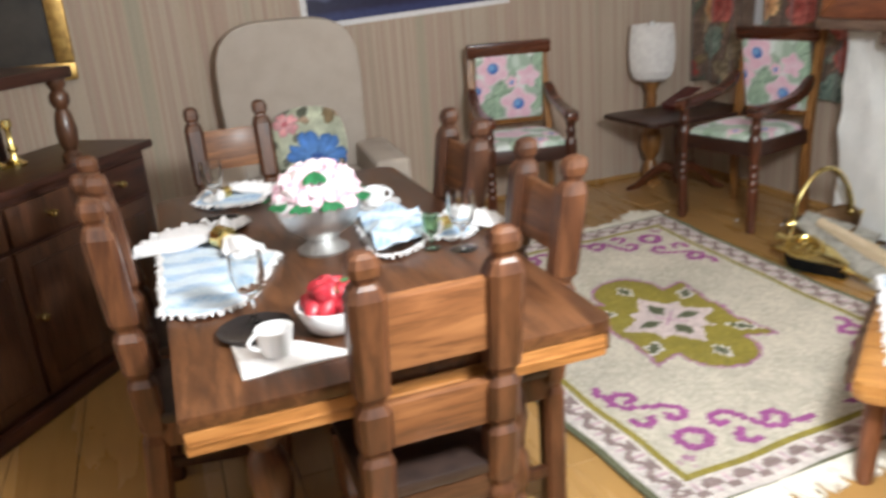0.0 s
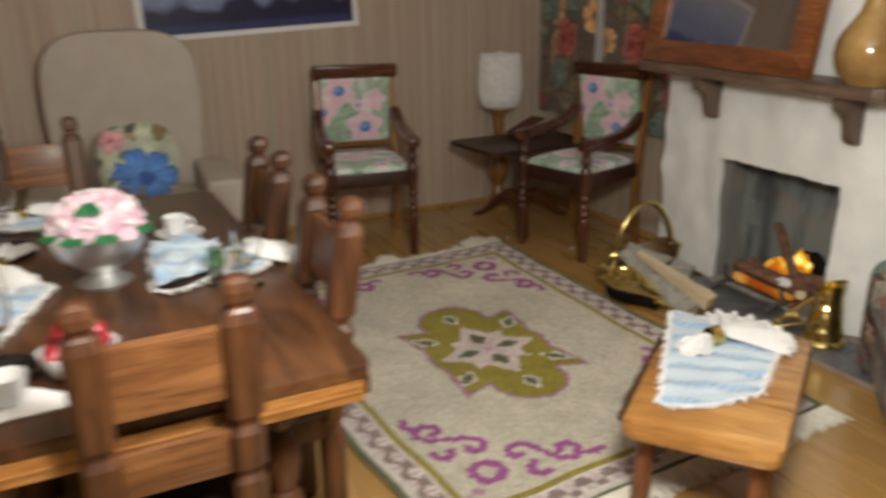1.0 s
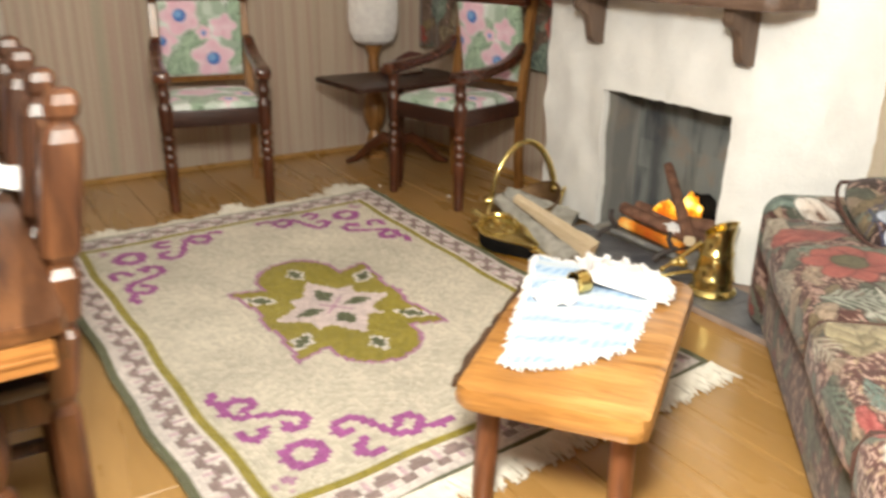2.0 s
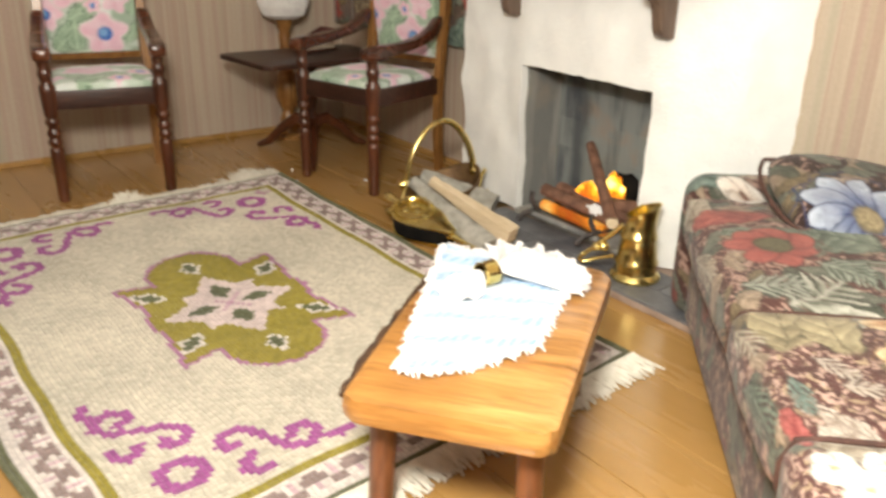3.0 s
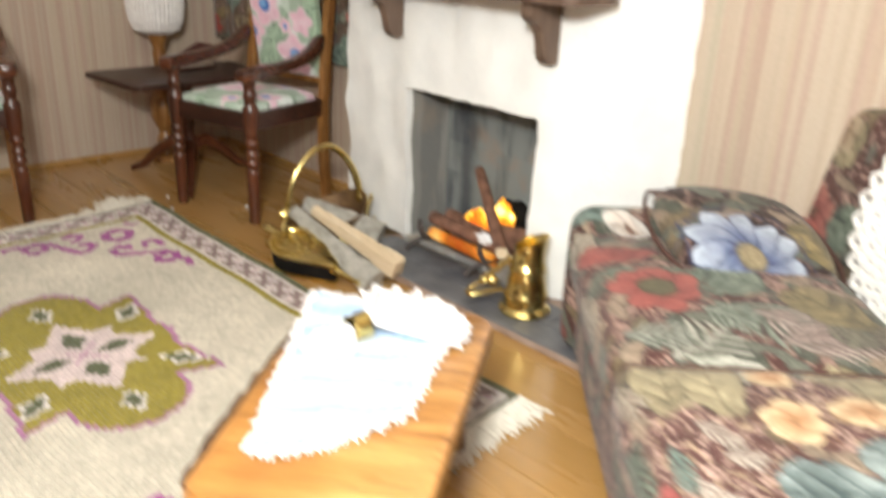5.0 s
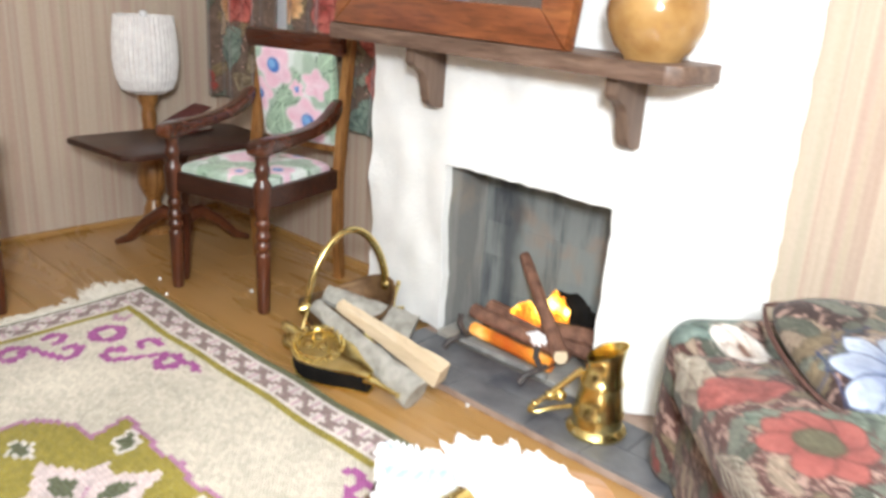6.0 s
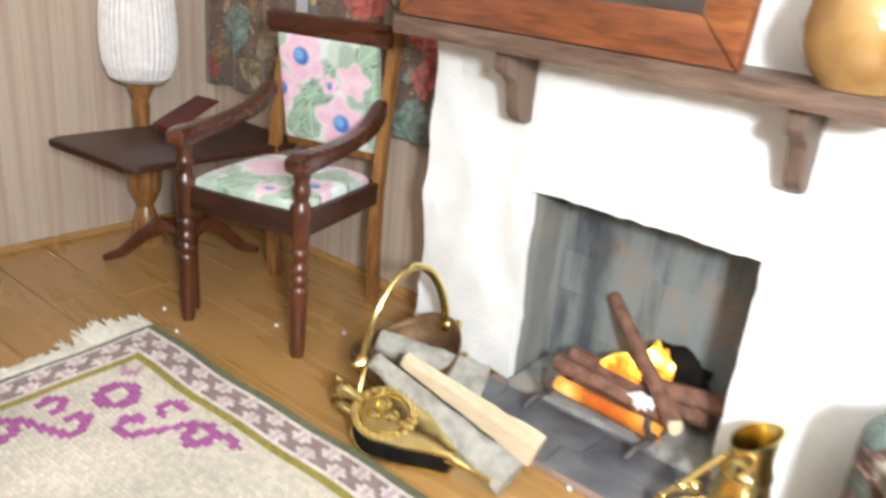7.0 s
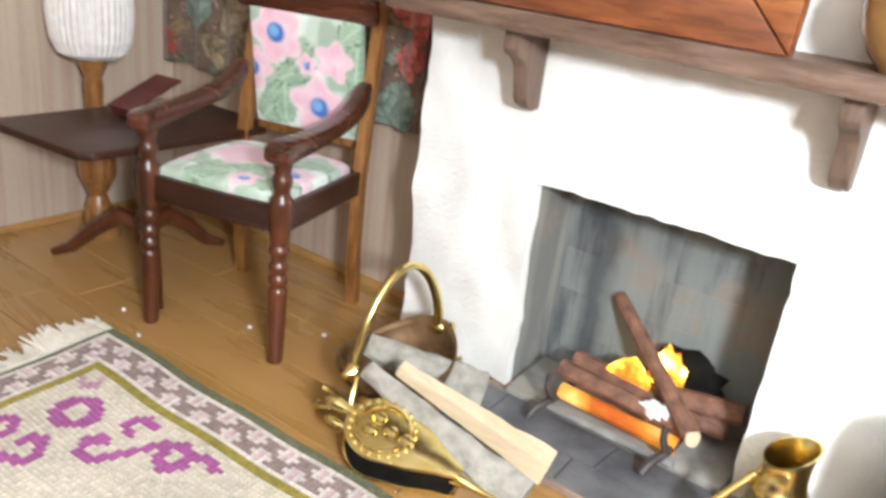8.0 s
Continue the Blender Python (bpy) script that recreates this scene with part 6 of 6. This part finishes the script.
shell = part("bowl", b, SHADED_BRASS, bs, "round-bottomed brass bowl")
shell.modifiers.new("thickness", "SOLIDIFY").thickness = 0.006 * U
b = bmesh.new()
lathe(b, [(0.07, 0), (0.10, 0), (0.085, 0.02), (0.075, 0.04), (0.06, 0.04)], None, 24)
part("foot", b, BRASS, bs)
b = bmesh.new()
arch = [(-0.18 * math.cos(math.pi * k / 20) * (1 - 0.24 * math.sin(math.pi * k / 20)), 0, 0.165 + 0.245 * math.sin(math.pi * k / 20) ** 0.8) for k in range(21)]
tube(b, arch, 0.0145, 12, None, 0.8)
part("handle", b, BRASS, bs, "arched brass handle")
for s in (-1, 1):
    b = bmesh.new()
    lathe(b, [(0, -0.022), (0.016, -0.018), (0.026, -0.006), (0.026, 0.006), (0.014, 0.02), (0.01, 0.03), (0, 0.034)], T(s * 0.185, 0, 0.165, 0, s * 90, 0), 14)
    part("pivot", b, BRASS, bs, "cast brass handle boss")
    b = bmesh.new()
    tube(b, [(s * 0.205 + 0.03 * math.cos(k * 0.6), -0.01 - 0.008 * k, 0.165 - 0.011 * k + 0.014 * math.sin(k * 0.9)) for k in range(9)], 0.008, 7)
    part("scroll", b, BRASS, bs, "brass scroll ornament")


def firewood(name_label, p, q, r, mat_, sides, cut=1.0):
    bm = bmesh.new()
    p, q = Vector(p), Vector(q)
    k = 11
    t = bmesh.new()
    tube(t, [p.lerp(q, i / k) for i in range(k + 1)], [r * (0.58 + 0.66 * i / k) * (1 + 0.10 * noise.noise((i * 0.7, r * 40, 2))) for i in range(k + 1)], sides, None, cut)
    for v in t.verts:
        v.co += 0.10 * r * Vector(noise.noise_vector(v.co * 22))
    merge(bm, t)
    return single("log", bm, mat_, name_label, "log", None, "logs in the basket")


firewood("split log with grey bark resting in the basket", (5.43, 4.765, 0.19), (5.452, 4.29, 0.042), 0.042, BARK, 9, 0.70)
firewood("pale freshly split log resting in the basket", (5.482, 4.70, 0.20), (5.568, 4.29, 0.070), 0.037, SPLIT, 4, 0.8)
firewood("thick grey bark log at the back of the basket", (5.56, 4.88, 0.165), (5.735, 4.60, 0.060), 0.054, BARK, 10, 0.75)

# cast brass feet that curl out under the near end of the basket
for x, y, turn in ((-0.205, -0.055, 0), (-0.18, 0.09, 70)):
    b = bmesh.new()
    tube(b, [(0.034 * math.cos(k * 0.5), 0.024 * math.sin(k * 0.5), 0.010 + 0.004 * k) for k in range(13)], 0.009, 8)
    part("foot_scroll", b, BRASS, bs, "curled cast brass foot", T(x, y, 0, 0, 0, turn))

# ---- bellows in front of the basket ----
BEL = Matrix.Translation((5.347, 4.595, 0.110)) @ Matrix.Rotation(-1.392, 4, "Z") @ T(0, 0, 0, 15, 9, 0) @ Matrix.Scale(1.10, 4)
be = thing("bellows", "small embossed brass fireplace bellows with black leather sides", "bellows", BEL)
drop = [(-0.03 + 0.085 * math.cos(a), 0.082 * math.sin(a)) for a in [math.radians(d) for d in range(68, 293, 12)]] + [(0.06, -0.058), (0.12, -0.030), (0.165, -0.015), (0.165, 0.015), (0.12, 0.030), (0.06, 0.058)]
for z, nm, mt in ((-0.07, "lower_board", BRASS), (0.0, "upper_board", BRASS)):
    b = bmesh.new()
    prism(b, drop, 0.010, T(0, 0, z), 0.002)
    part(nm, b, mt, be)
b = bmesh.new()
prism(b, [(x * 0.95, y * 0.95) for x, y in drop], 0.059, T(0, 0, -0.0595))
part("leather_side", b, BLACK, be, "black leather gusset")
b = bmesh.new()
tube(b, [(-0.03 + 0.062 * math.cos(2 * math.pi * k / 30), 0.06 * math.sin(2 * math.pi * k / 30), 0.012) for k in range(31)], 0.005, 6)
for k in range(22):
    a = 2 * math.pi * k / 22
    lathe(b, [(0, 0.008), (0.006, 0.010), (0.006, 0.014), (0, 0.017)], T(-0.03 + 0.074 * math.cos(a), 0.071 * math.sin(a), 0), 8)
for k, (x, y) in enumerate(((-0.05, 0.02), (-0.05, -0.02), (-0.01, 0.0), (0.03, 0.0))):
    lathe(b, [(0, 0.008), (0.018, 0.010), (0.014, 0.016), (0, 0.020)], T(x, y, 0), 10)
part("embossing", b, BRASS, be, "beaded embossed ornament")
b = bmesh.new()
lathe(b, [(0.017, 0.0), (0.012, 0.02), (0.013, 0.03), (0.008, 0.045), (0.007, 0.11), (0.010, 0.115), (0.005, 0.115)], T(0.15, 0, -0.016, 0, 90, 0), 14)
part("nozzle", b, BRASS, be, "brass nozzle")
for z in (0.004, -0.064):
    b = bmesh.new()
    lathe(b, [(0.012, 0), (0.010, 0.02), (0.017, 0.04), (0.017, 0.06), (0.008, 0.075), (0, 0.08)], T(-0.105, 0, z, 0, -90, 0), 12)
    part("handle", b, BRASS, be, "turned brass handle")

# ---- brass jug ----
jug = thing("jug", "tall brass jug with flared lip and long bent handle", "jug", T(5.728, 3.82, 0.0345, 0, 0, 0) @ Matrix.Diagonal((0.95, 0.95, 0.86, 1)))
b = bmesh.new()
t = bmesh.new()
lathe(t, [(0, 0), (0.090, 0), (0.093, 0.012), (0.086, 0.022), (0.078, 0.030), (0.075, 0.062), (0.079, 0.067), (0.079, 0.076), (0.073, 0.084), (0.063, 0.17), (0.066, 0.176), (0.066, 0.186), (0.060, 0.194),
          (0.052, 0.225), (0.049, 0.255), (0.051, 0.282), (0.054, 0.292), (0.050, 0.292), (0.045, 0.255), (0.046, 0.10), (0, 0.09)], None, 36)
for v in t.verts:                                  # the mouth is cut on the slant and drawn out into a lip
    k = max(0, v.co.z - 0.20) / 0.092
    c = (v.co.x * 0.65 - v.co.y * 0.76) / 0.06
    if k > 0 and math.hypot(v.co.x, v.co.y) > 0.040:
        v.co.z += 0.034 * k * k * c
        v.co.x += 0.010 * k * max(0, c)
        v.co.y -= 0.012 * k * max(0, c)
merge(b, t)
part("body", b, BRASS, jug, "ringed brass body")
b = bmesh.new()
tube(b, [(-0.028, 0.052, 0.215), (-0.070, 0.095, 0.150), (-0.092, 0.115, 0.120)], 0.0105, 10)
tube(b, [(-0.092, 0.115, 0.120), (-0.115, 0.142, 0.085), (-0.128, 0.160, 0.060), (-0.126, 0.164, 0.045), (-0.112, 0.150, 0.040), (-0.085, 0.112, 0.062), (-0.058, 0.060, 0.085)], 0.0085, 10)
part("handle", b, BRASS, jug, "long bent brass handle")
for x, y, z, q in ((-0.078, 0.092, 0.118, 0.021), (-0.094, 0.116, 0.112, 0.018), (-0.120, 0.150, 0.075, 0.012)):
    b = bmesh.new()
    t = bmesh.new()
    bmesh.ops.create_uvsphere(t, u_segments=14, v_segments=10, radius=q)
    merge(b, t, T(x, y, z))
    part("boss", b, BRASS, jug, "round brass boss")

# ---- sideboard with shelf, in the far corner ----
SB = Matrix.Translation((2.63, 5.50, 0)) @ Matrix.Rotation(math.radians(-126), 4, "Z")
sb = thing("sideboard", "dark wooden sideboard with turned columns and an upper shelf", "sideboard", SB)
b = bmesh.new()
box(b, (0.03, 1.25), (-0.42, -0.03), (0.04, 0.815), 0.006)
part("body", b, DARK_TOP, sb)
b = bmesh.new()
prism(b, [(-0.01, 0.0), (1.30, 0.02), (1.30, -0.43), (-0.01, -0.43)], 0.035, T(0, 0, 0.816), 0.01)
part("top_board", b, DARK_TOP, sb, "dark overhanging top")
b = bmesh.new()
box(b, (0.0, 1.28), (-0.43, -0.005), (0.0, 0.06), 0.01)
part("plinth", b, DARK_TOP, sb)
for k in range(3):
    x0 = 0.06 + 0.39 * k
    dr = bmesh.new()
    box(dr, (x0, x0 + 0.37), (-0.03, -0.006), (0.65, 0.79), 0.008)
    d = part("drawer", dr, DARK_DOOR if k else DARK_TOP, sb, "drawer front")
    b = bmesh.new()
    lathe(b, [(0, 0), (0.01, 0.0), (0.016, 0.02), (0.012, 0.03), (0, 0.032)], T(x0 + 0.185, -0.006, 0.72, -90, 0, 0), 12)
    part("knob", b, BRASS, d, "small brass knob")
    dr = bmesh.new()
    box(dr, (x0, x0 + 0.37), (-0.03, -0.008), (0.09, 0.63), 0.008)
    box(dr, (x0 + 0.05, x0 + 0.32), (-0.01, 0.0), (0.15, 0.57), 0.01)
    d = part("door", dr, DARK_DOOR, sb, "panelled cupboard door")
    b = bmesh.new()
    lathe(b, [(0, 0), (0.01, 0.0), (0.016, 0.02), (0.012, 0.03), (0, 0.032)], T(x0 + 0.335, -0.008, 0.38, -90, 0, 0), 12)
    part("knob", b, BRASS, d, "small brass knob")
COL = [(0.034, 0), (0.036, 0.03), (0.022, 0.045), (0.034, 0.07), (0.04, 0.12), (0.03, 0.18), (0.02, 0.20), (0.036, 0.225), (0.036, 0.25), (0.022, 0.27), (0.034, 0.29), (0.034, 0.31)]
for x in (0.40, 1.22):
    b = bmesh.new()
    lathe(b, COL, T(x, -0.06, 0.851), 14)
    part("column", b, DARK_DOOR, sb, "turned dark column")
b = bmesh.new()
box(b, (0.35, 1.30), (-0.42, -0.02), (1.161, 1.205), 0.008)
part("shelf", b, DARK_TOP, sb)
b = bmesh.new()
box(b, (0.37, 1.28), (-0.42, -0.395), (0.851, 1.16), 0.003)
part("back_board", b, DARK_TOP, sb)


def candlestick(at):
    c = thing("candlestick", "small polished brass candlestick on the sideboard", "candlestick", at, "candlesticks")
    bm = bmesh.new()
    lathe(bm, [(0, 0), (0.04, 0), (0.042, 0.01), (0.018, 0.025), (0.012, 0.05), (0.02, 0.065), (0.010, 0.085), (0.011, 0.14), (0.02, 0.15), (0.018, 0.175), (0.012, 0.175), (0, 0.16)], None, 18)
    part("stem", bm, BRASS, c)
    return c


cs = candlestick(SB @ T(0.47, -0.264, 0.8515))
copy_thing(cs, shrunk(SB @ T(0.53, -0.30, 0.8515)))

gf = thing("gilt_frame", "large dark picture in a gilt frame on the back wall", "picture", T(1.93, BACK - 0.003, 1.04, 0, 0, 0))
for x0, x1, z0, z1, nm in ((-0.40, 0.40, 0.0, 0.09, "rail"), (-0.40, 0.40, 0.91, 1.0, "rail"), (-0.40, -0.31, 0.09, 0.91, "stile"), (0.31, 0.40, 0.09, 0.91, "stile")):
    b = bmesh.new()
    box(b, (x0, x1), (-0.05, 0), (z0, z1), 0.014)
    part(nm, b, GILT, gf, "moulded gilt frame")
b = bmesh.new()
box(b, (-0.31, 0.31), (-0.02, 0), (0.09, 0.91))
part("canvas", b, plain("dark_canvas", (0.02, 0.016, 0.012), (0.06, 0.05, 0.04), 0.4, 4), gf, "dark brown painted canvas", smooth=False)

# ---- table setting ----
def flower_bowl(at):
    fb = thing("flower_bowl", "pewter pedestal bowl heaped with pink and white flowers", "flowers", at)
    bm = bmesh.new()
    lathe(bm, [(0, 0), (0.072, 0), (0.075, 0.008), (0.055, 0.02), (0.042, 0.036), (0.058, 0.052), (0.096, 0.078), (0.118, 0.115), (0.124, 0.150), (0.118, 0.150), (0.106, 0.11), (0, 0.07)], None, 32)
    part("bowl", bm, PEWTER, fb)
    r = random.Random(6)
    blossom = None
    for k in range(36):
        th = math.acos(1 - 0.93 * (k + 0.5) / 36)
        ph = k * 2.39996
        p = Vector((math.sin(th) * math.cos(ph), math.sin(th) * math.sin(ph), math.cos(th)))
        c = Vector((p.x * 0.104, p.y * 0.104, 0.158 + p.z * 0.080))
        bm = bmesh.new()
        for i in range(9):
            a, lift = 2 * math.pi * i / 9 + r.random(), 0.010 if i % 2 else 0.003
            t = bmesh.new()
            bmesh.ops.create_icosphere(t, subdivisions=1, radius=0.013)
            for v in t.verts:
                v.co = Vector((v.co.x * 1.2, v.co.y, v.co.z * 0.45))
            merge(bm, t, T(0.014 * math.cos(a), 0.014 * math.sin(a), lift, 20 * math.sin(a), -20 * math.cos(a), 0))
        part("blossom", bm, ROSE if k % 3 else ROSE_WHITE, fb, "", Matrix.Translation(c) @ p.to_track_quat("Z", "Y").to_matrix().to_4x4() @ Matrix.Scale(r.uniform(1.15, 1.65), 4))
    for k in range(9):
        ph = 2 * math.pi * k / 8 + 0.3 + 0.2 * math.sin(k * 5) if k < 8 else -1.75
        el = 0.10 if k < 8 else 0.80
        p = Vector((math.cos(el) * math.cos(ph), math.cos(el) * math.sin(ph), math.sin(el)))
        bm = bmesh.new()
        for s in (-1, 0, 1):
            t = bmesh.new()
            bmesh.ops.create_icosphere(t, subdivisions=2, radius=1)
            for v in t.verts:
                v.co = Vector((v.co.x * 0.027, v.co.y * 0.014, v.co.z * 0.003))
            merge(bm, t, T(0.010, s * 0.014, 0.0, 0, 0, s * 35))
        out = 1.0 if k < 8 else 1.04
        part("leaf", bm, LEAF, fb, "green leaf", Matrix.Translation(Vector((p.x * 0.122 * out, p.y * 0.122 * out, 0.156 + p.z * 0.115 * out))) @ p.to_track_quat("X", "Z").to_matrix().to_4x4() @ T(0, 0, 0, 0, 28 if k < 8 else 78, 0))
    return fb


flower_bowl(T(3.06, 4.095, TZ + 0.0005))


def goblet(at, mat_, label):
    bm = bmesh.new()
    lathe(bm, [(0, 0), (0.038, 0), (0.038, 0.004), (0.008, 0.010), (0.006, 0.05), (0.010, 0.062), (0.030, 0.08), (0.040, 0.115), (0.038, 0.165), (0.034, 0.165), (0.036, 0.115), (0.025, 0.085), (0, 0.074)], None, 24)
    return single("goblet", bm, mat_, label, "glass", at, "drinking glasses")


for x, y in ((2.806, 3.675), (3.412, 3.885), (2.815, 4.76), (3.20, 4.50)):
    goblet(T(x, y, TZ + 0.0005), GLASS, "clear stemmed drinking glass on the dining table")
goblet(T(3.335, 3.93, TZ + 0.0005) @ Matrix.Scale(0.62, 4), GREEN_GLASS, "green stemmed glass on the dining table")


def cup(at):
    c = thing("teacup", "white porcelain teacup with handle", "cup", at, "teacups")
    bm = bmesh.new()
    lathe(bm, [(0, 0), (0.034, 0), (0.036, 0.006), (0.042, 0.02), (0.046, 0.05), (0.048, 0.068), (0.044, 0.068), (0.041, 0.05), (0.034, 0.015), (0, 0.012)], None, 28)
    part("body", bm, PORCELAIN, c)
    bm = bmesh.new()
    tube(bm, [(-0.045 - 0.026 * math.sin(math.pi * k / 8), 0, 0.068 - 0.046 * k / 8) for k in range(9)], 0.006, 8)
    part("handle", bm, PORCELAIN, c)
    return c


tea = cup(T(2.825, 3.45, TZ + 0.014, 0, 0, 20) @ Matrix.Scale(0.84, 4))
copy_thing(tea, shrunk(T(3.31, 4.44, TZ + 0.010, 0, 0, 150)))


def plate(at, r, mat_, label):
    bm = bmesh.new()
    lathe(bm, [(0, 0), (r * 0.6, 0), (r, 0.012), (r, 0.016), (r * 0.62, 0.005), (0, 0.004)], None, 36)
    return single("plate", bm, mat_, label, "plate", at, "plates")


PLATE = plain("dark_plate", (0.03, 0.026, 0.026), (0.06, 0.05, 0.05), 0.15, 10, 0.6, 0.02)
plate(T(2.80, 4.50, TZ + 0.0005), 0.10, PLATE, "dark shining plate on the dining table")
plate(T(2.80, 3.60, TZ + 0.0005), 0.085, PLATE, "dark shining plate on the dining table")
plate(T(3.32, 4.43, TZ + 0.0005), 0.075, PORCELAIN, "white saucer under a teacup")

bm = bmesh.new()                                   # triangular folded white napkin under the near cup
n = 24
t = bmesh.new()
g = {}
for i in range(n + 1):
    for j in range(n + 1 - i):
        u, v = i / n, j / n
        g[i, j] = t.verts.new((u * 0.245, v * 0.19, 0.004 + 0.010 * math.sin(u * 3) * math.sin(v * 4) + 0.006 * noise.noise((u * 3, v * 3, 1))))
for i in range(n):
    for j in range(n - i):
        t.faces.new((g[i, j], g[i + 1, j], g[i, j + 1]))
        if i + j < n - 1:
            t.faces.new((g[i + 1, j], g[i + 1, j + 1], g[i, j + 1]))
merge(bm, t)
nf = single("folded_napkin", bm, LINEN, "white napkin folded to a triangle on the dining table", "napkin", T(2.745, 3.385, TZ + 0.002, 0, 0, 2))
nf.modifiers.new("thickness", "SOLIDIFY").thickness = 0.006 * U

sw = thing("strawberry_bowl", "white bowl of red strawberries on the dining table", "bowl", T(2.965, 3.535, TZ + 0.0005))
bm = bmesh.new()
lathe(bm, [(0, 0), (0.04, 0), (0.06, 0.015), (0.078, 0.05), (0.08, 0.065), (0.074, 0.065), (0.06, 0.03), (0, 0.015)], None, 30)
part("bowl", bm, PORCELAIN, sw)
r = random.Random(12)
for k in range(22):
    a = k * 2.4
    rr, z = (0.056 * math.sqrt(k / 13), 0.066) if k < 13 else (0.036 * math.sqrt((k - 13) / 8), 0.092 + 0.004 * (k % 3))
    bm = bmesh.new()
    lathe(bm, [(0, -0.030), (0.012, -0.023), (0.0225, 0.0), (0.0235, 0.010), (0.015, 0.019), (0, 0.020)], None, 12)
    s = part("strawberry", bm, BERRY, sw, "", T(rr * math.cos(a), rr * math.sin(a), z, r.uniform(-70, 70), r.uniform(-70, 70), 0))
    if k % 3 == 0:
        bm = bmesh.new()
        for i in range(5):
            tube(bm, [(0, 0, 0.019), (0.012 * math.cos(1.26 * i), 0.012 * math.sin(1.26 * i), 0.021)], [0.004, 0.002], 5)
        part("calyx", bm, LEAF, s, "green calyx")

napkin(TZ + 0.002, ((2.612, 3.79), (2.80, 3.78), (2.925, 4.10), (2.62, 4.42)), (2.795, 4.225), 118, 1.15, 4)
napkin(TZ + 0.002, ((3.174, 3.92), (3.33, 3.985), (3.40, 4.25), (3.21, 4.30)), (3.20, 4.27), -62, 1.1, 5, False, False)
napkin(TZ + 0.002, ((3.37, 3.99), (3.48, 3.985), (3.53, 4.15), (3.40, 4.19)), (3.415, 4.05), 20, 0.72, 7)
napkin(TZ + 0.002, ((2.74, 4.80), (2.95, 4.70), (3.03, 4.90), (2.80, 4.985)), (2.86, 4.85), 30, 0.7, 9, True, True)

# ---- crumbs on the floor ----
r = random.Random(15)
for x, y in ((5.58, 5.38), (5.30, 5.55), (5.36, 5.72), (5.58, 4.19), (5.72, 5.19)):
    bm = bmesh.new()
    t = bmesh.new()
    bmesh.ops.create_icosphere(t, subdivisions=1, radius=0.0085)
    for v in t.verts:
        v.co *= 1 + 0.4 * noise.noise(v.co * 90 + Vector((x, y, 0)))
    merge(bm, t)
    single("crumb", bm, PORCELAIN, "tiny white crumb of plaster on the floor", "crumb", T(x, y, 0.0065), "crumbs")


# ---- floor boards ----
rng = random.Random(4)
x = LEFT - 0.05
while x < SIDE + 0.05:
    y = FRONT - 0.4 - rng.uniform(0, 1.0)
    while y < BACK + 0.05:
        l = rng.uniform(1.3, 2.2)
        a, c = max(y, FRONT - 0.4), min(y + l, BACK + 0.05)
        if c - a > 0.05:
            b = bmesh.new()
            box(b, (x + 0.0015, x + 0.2185), (a + 0.0015, c - 0.0015), (-0.03, -rng.uniform(0.0, 0.001)), 0.0015, seg=1)
            part("floor_board", b, BOARD, floor, smooth=False)
        y += l
    x += 0.22
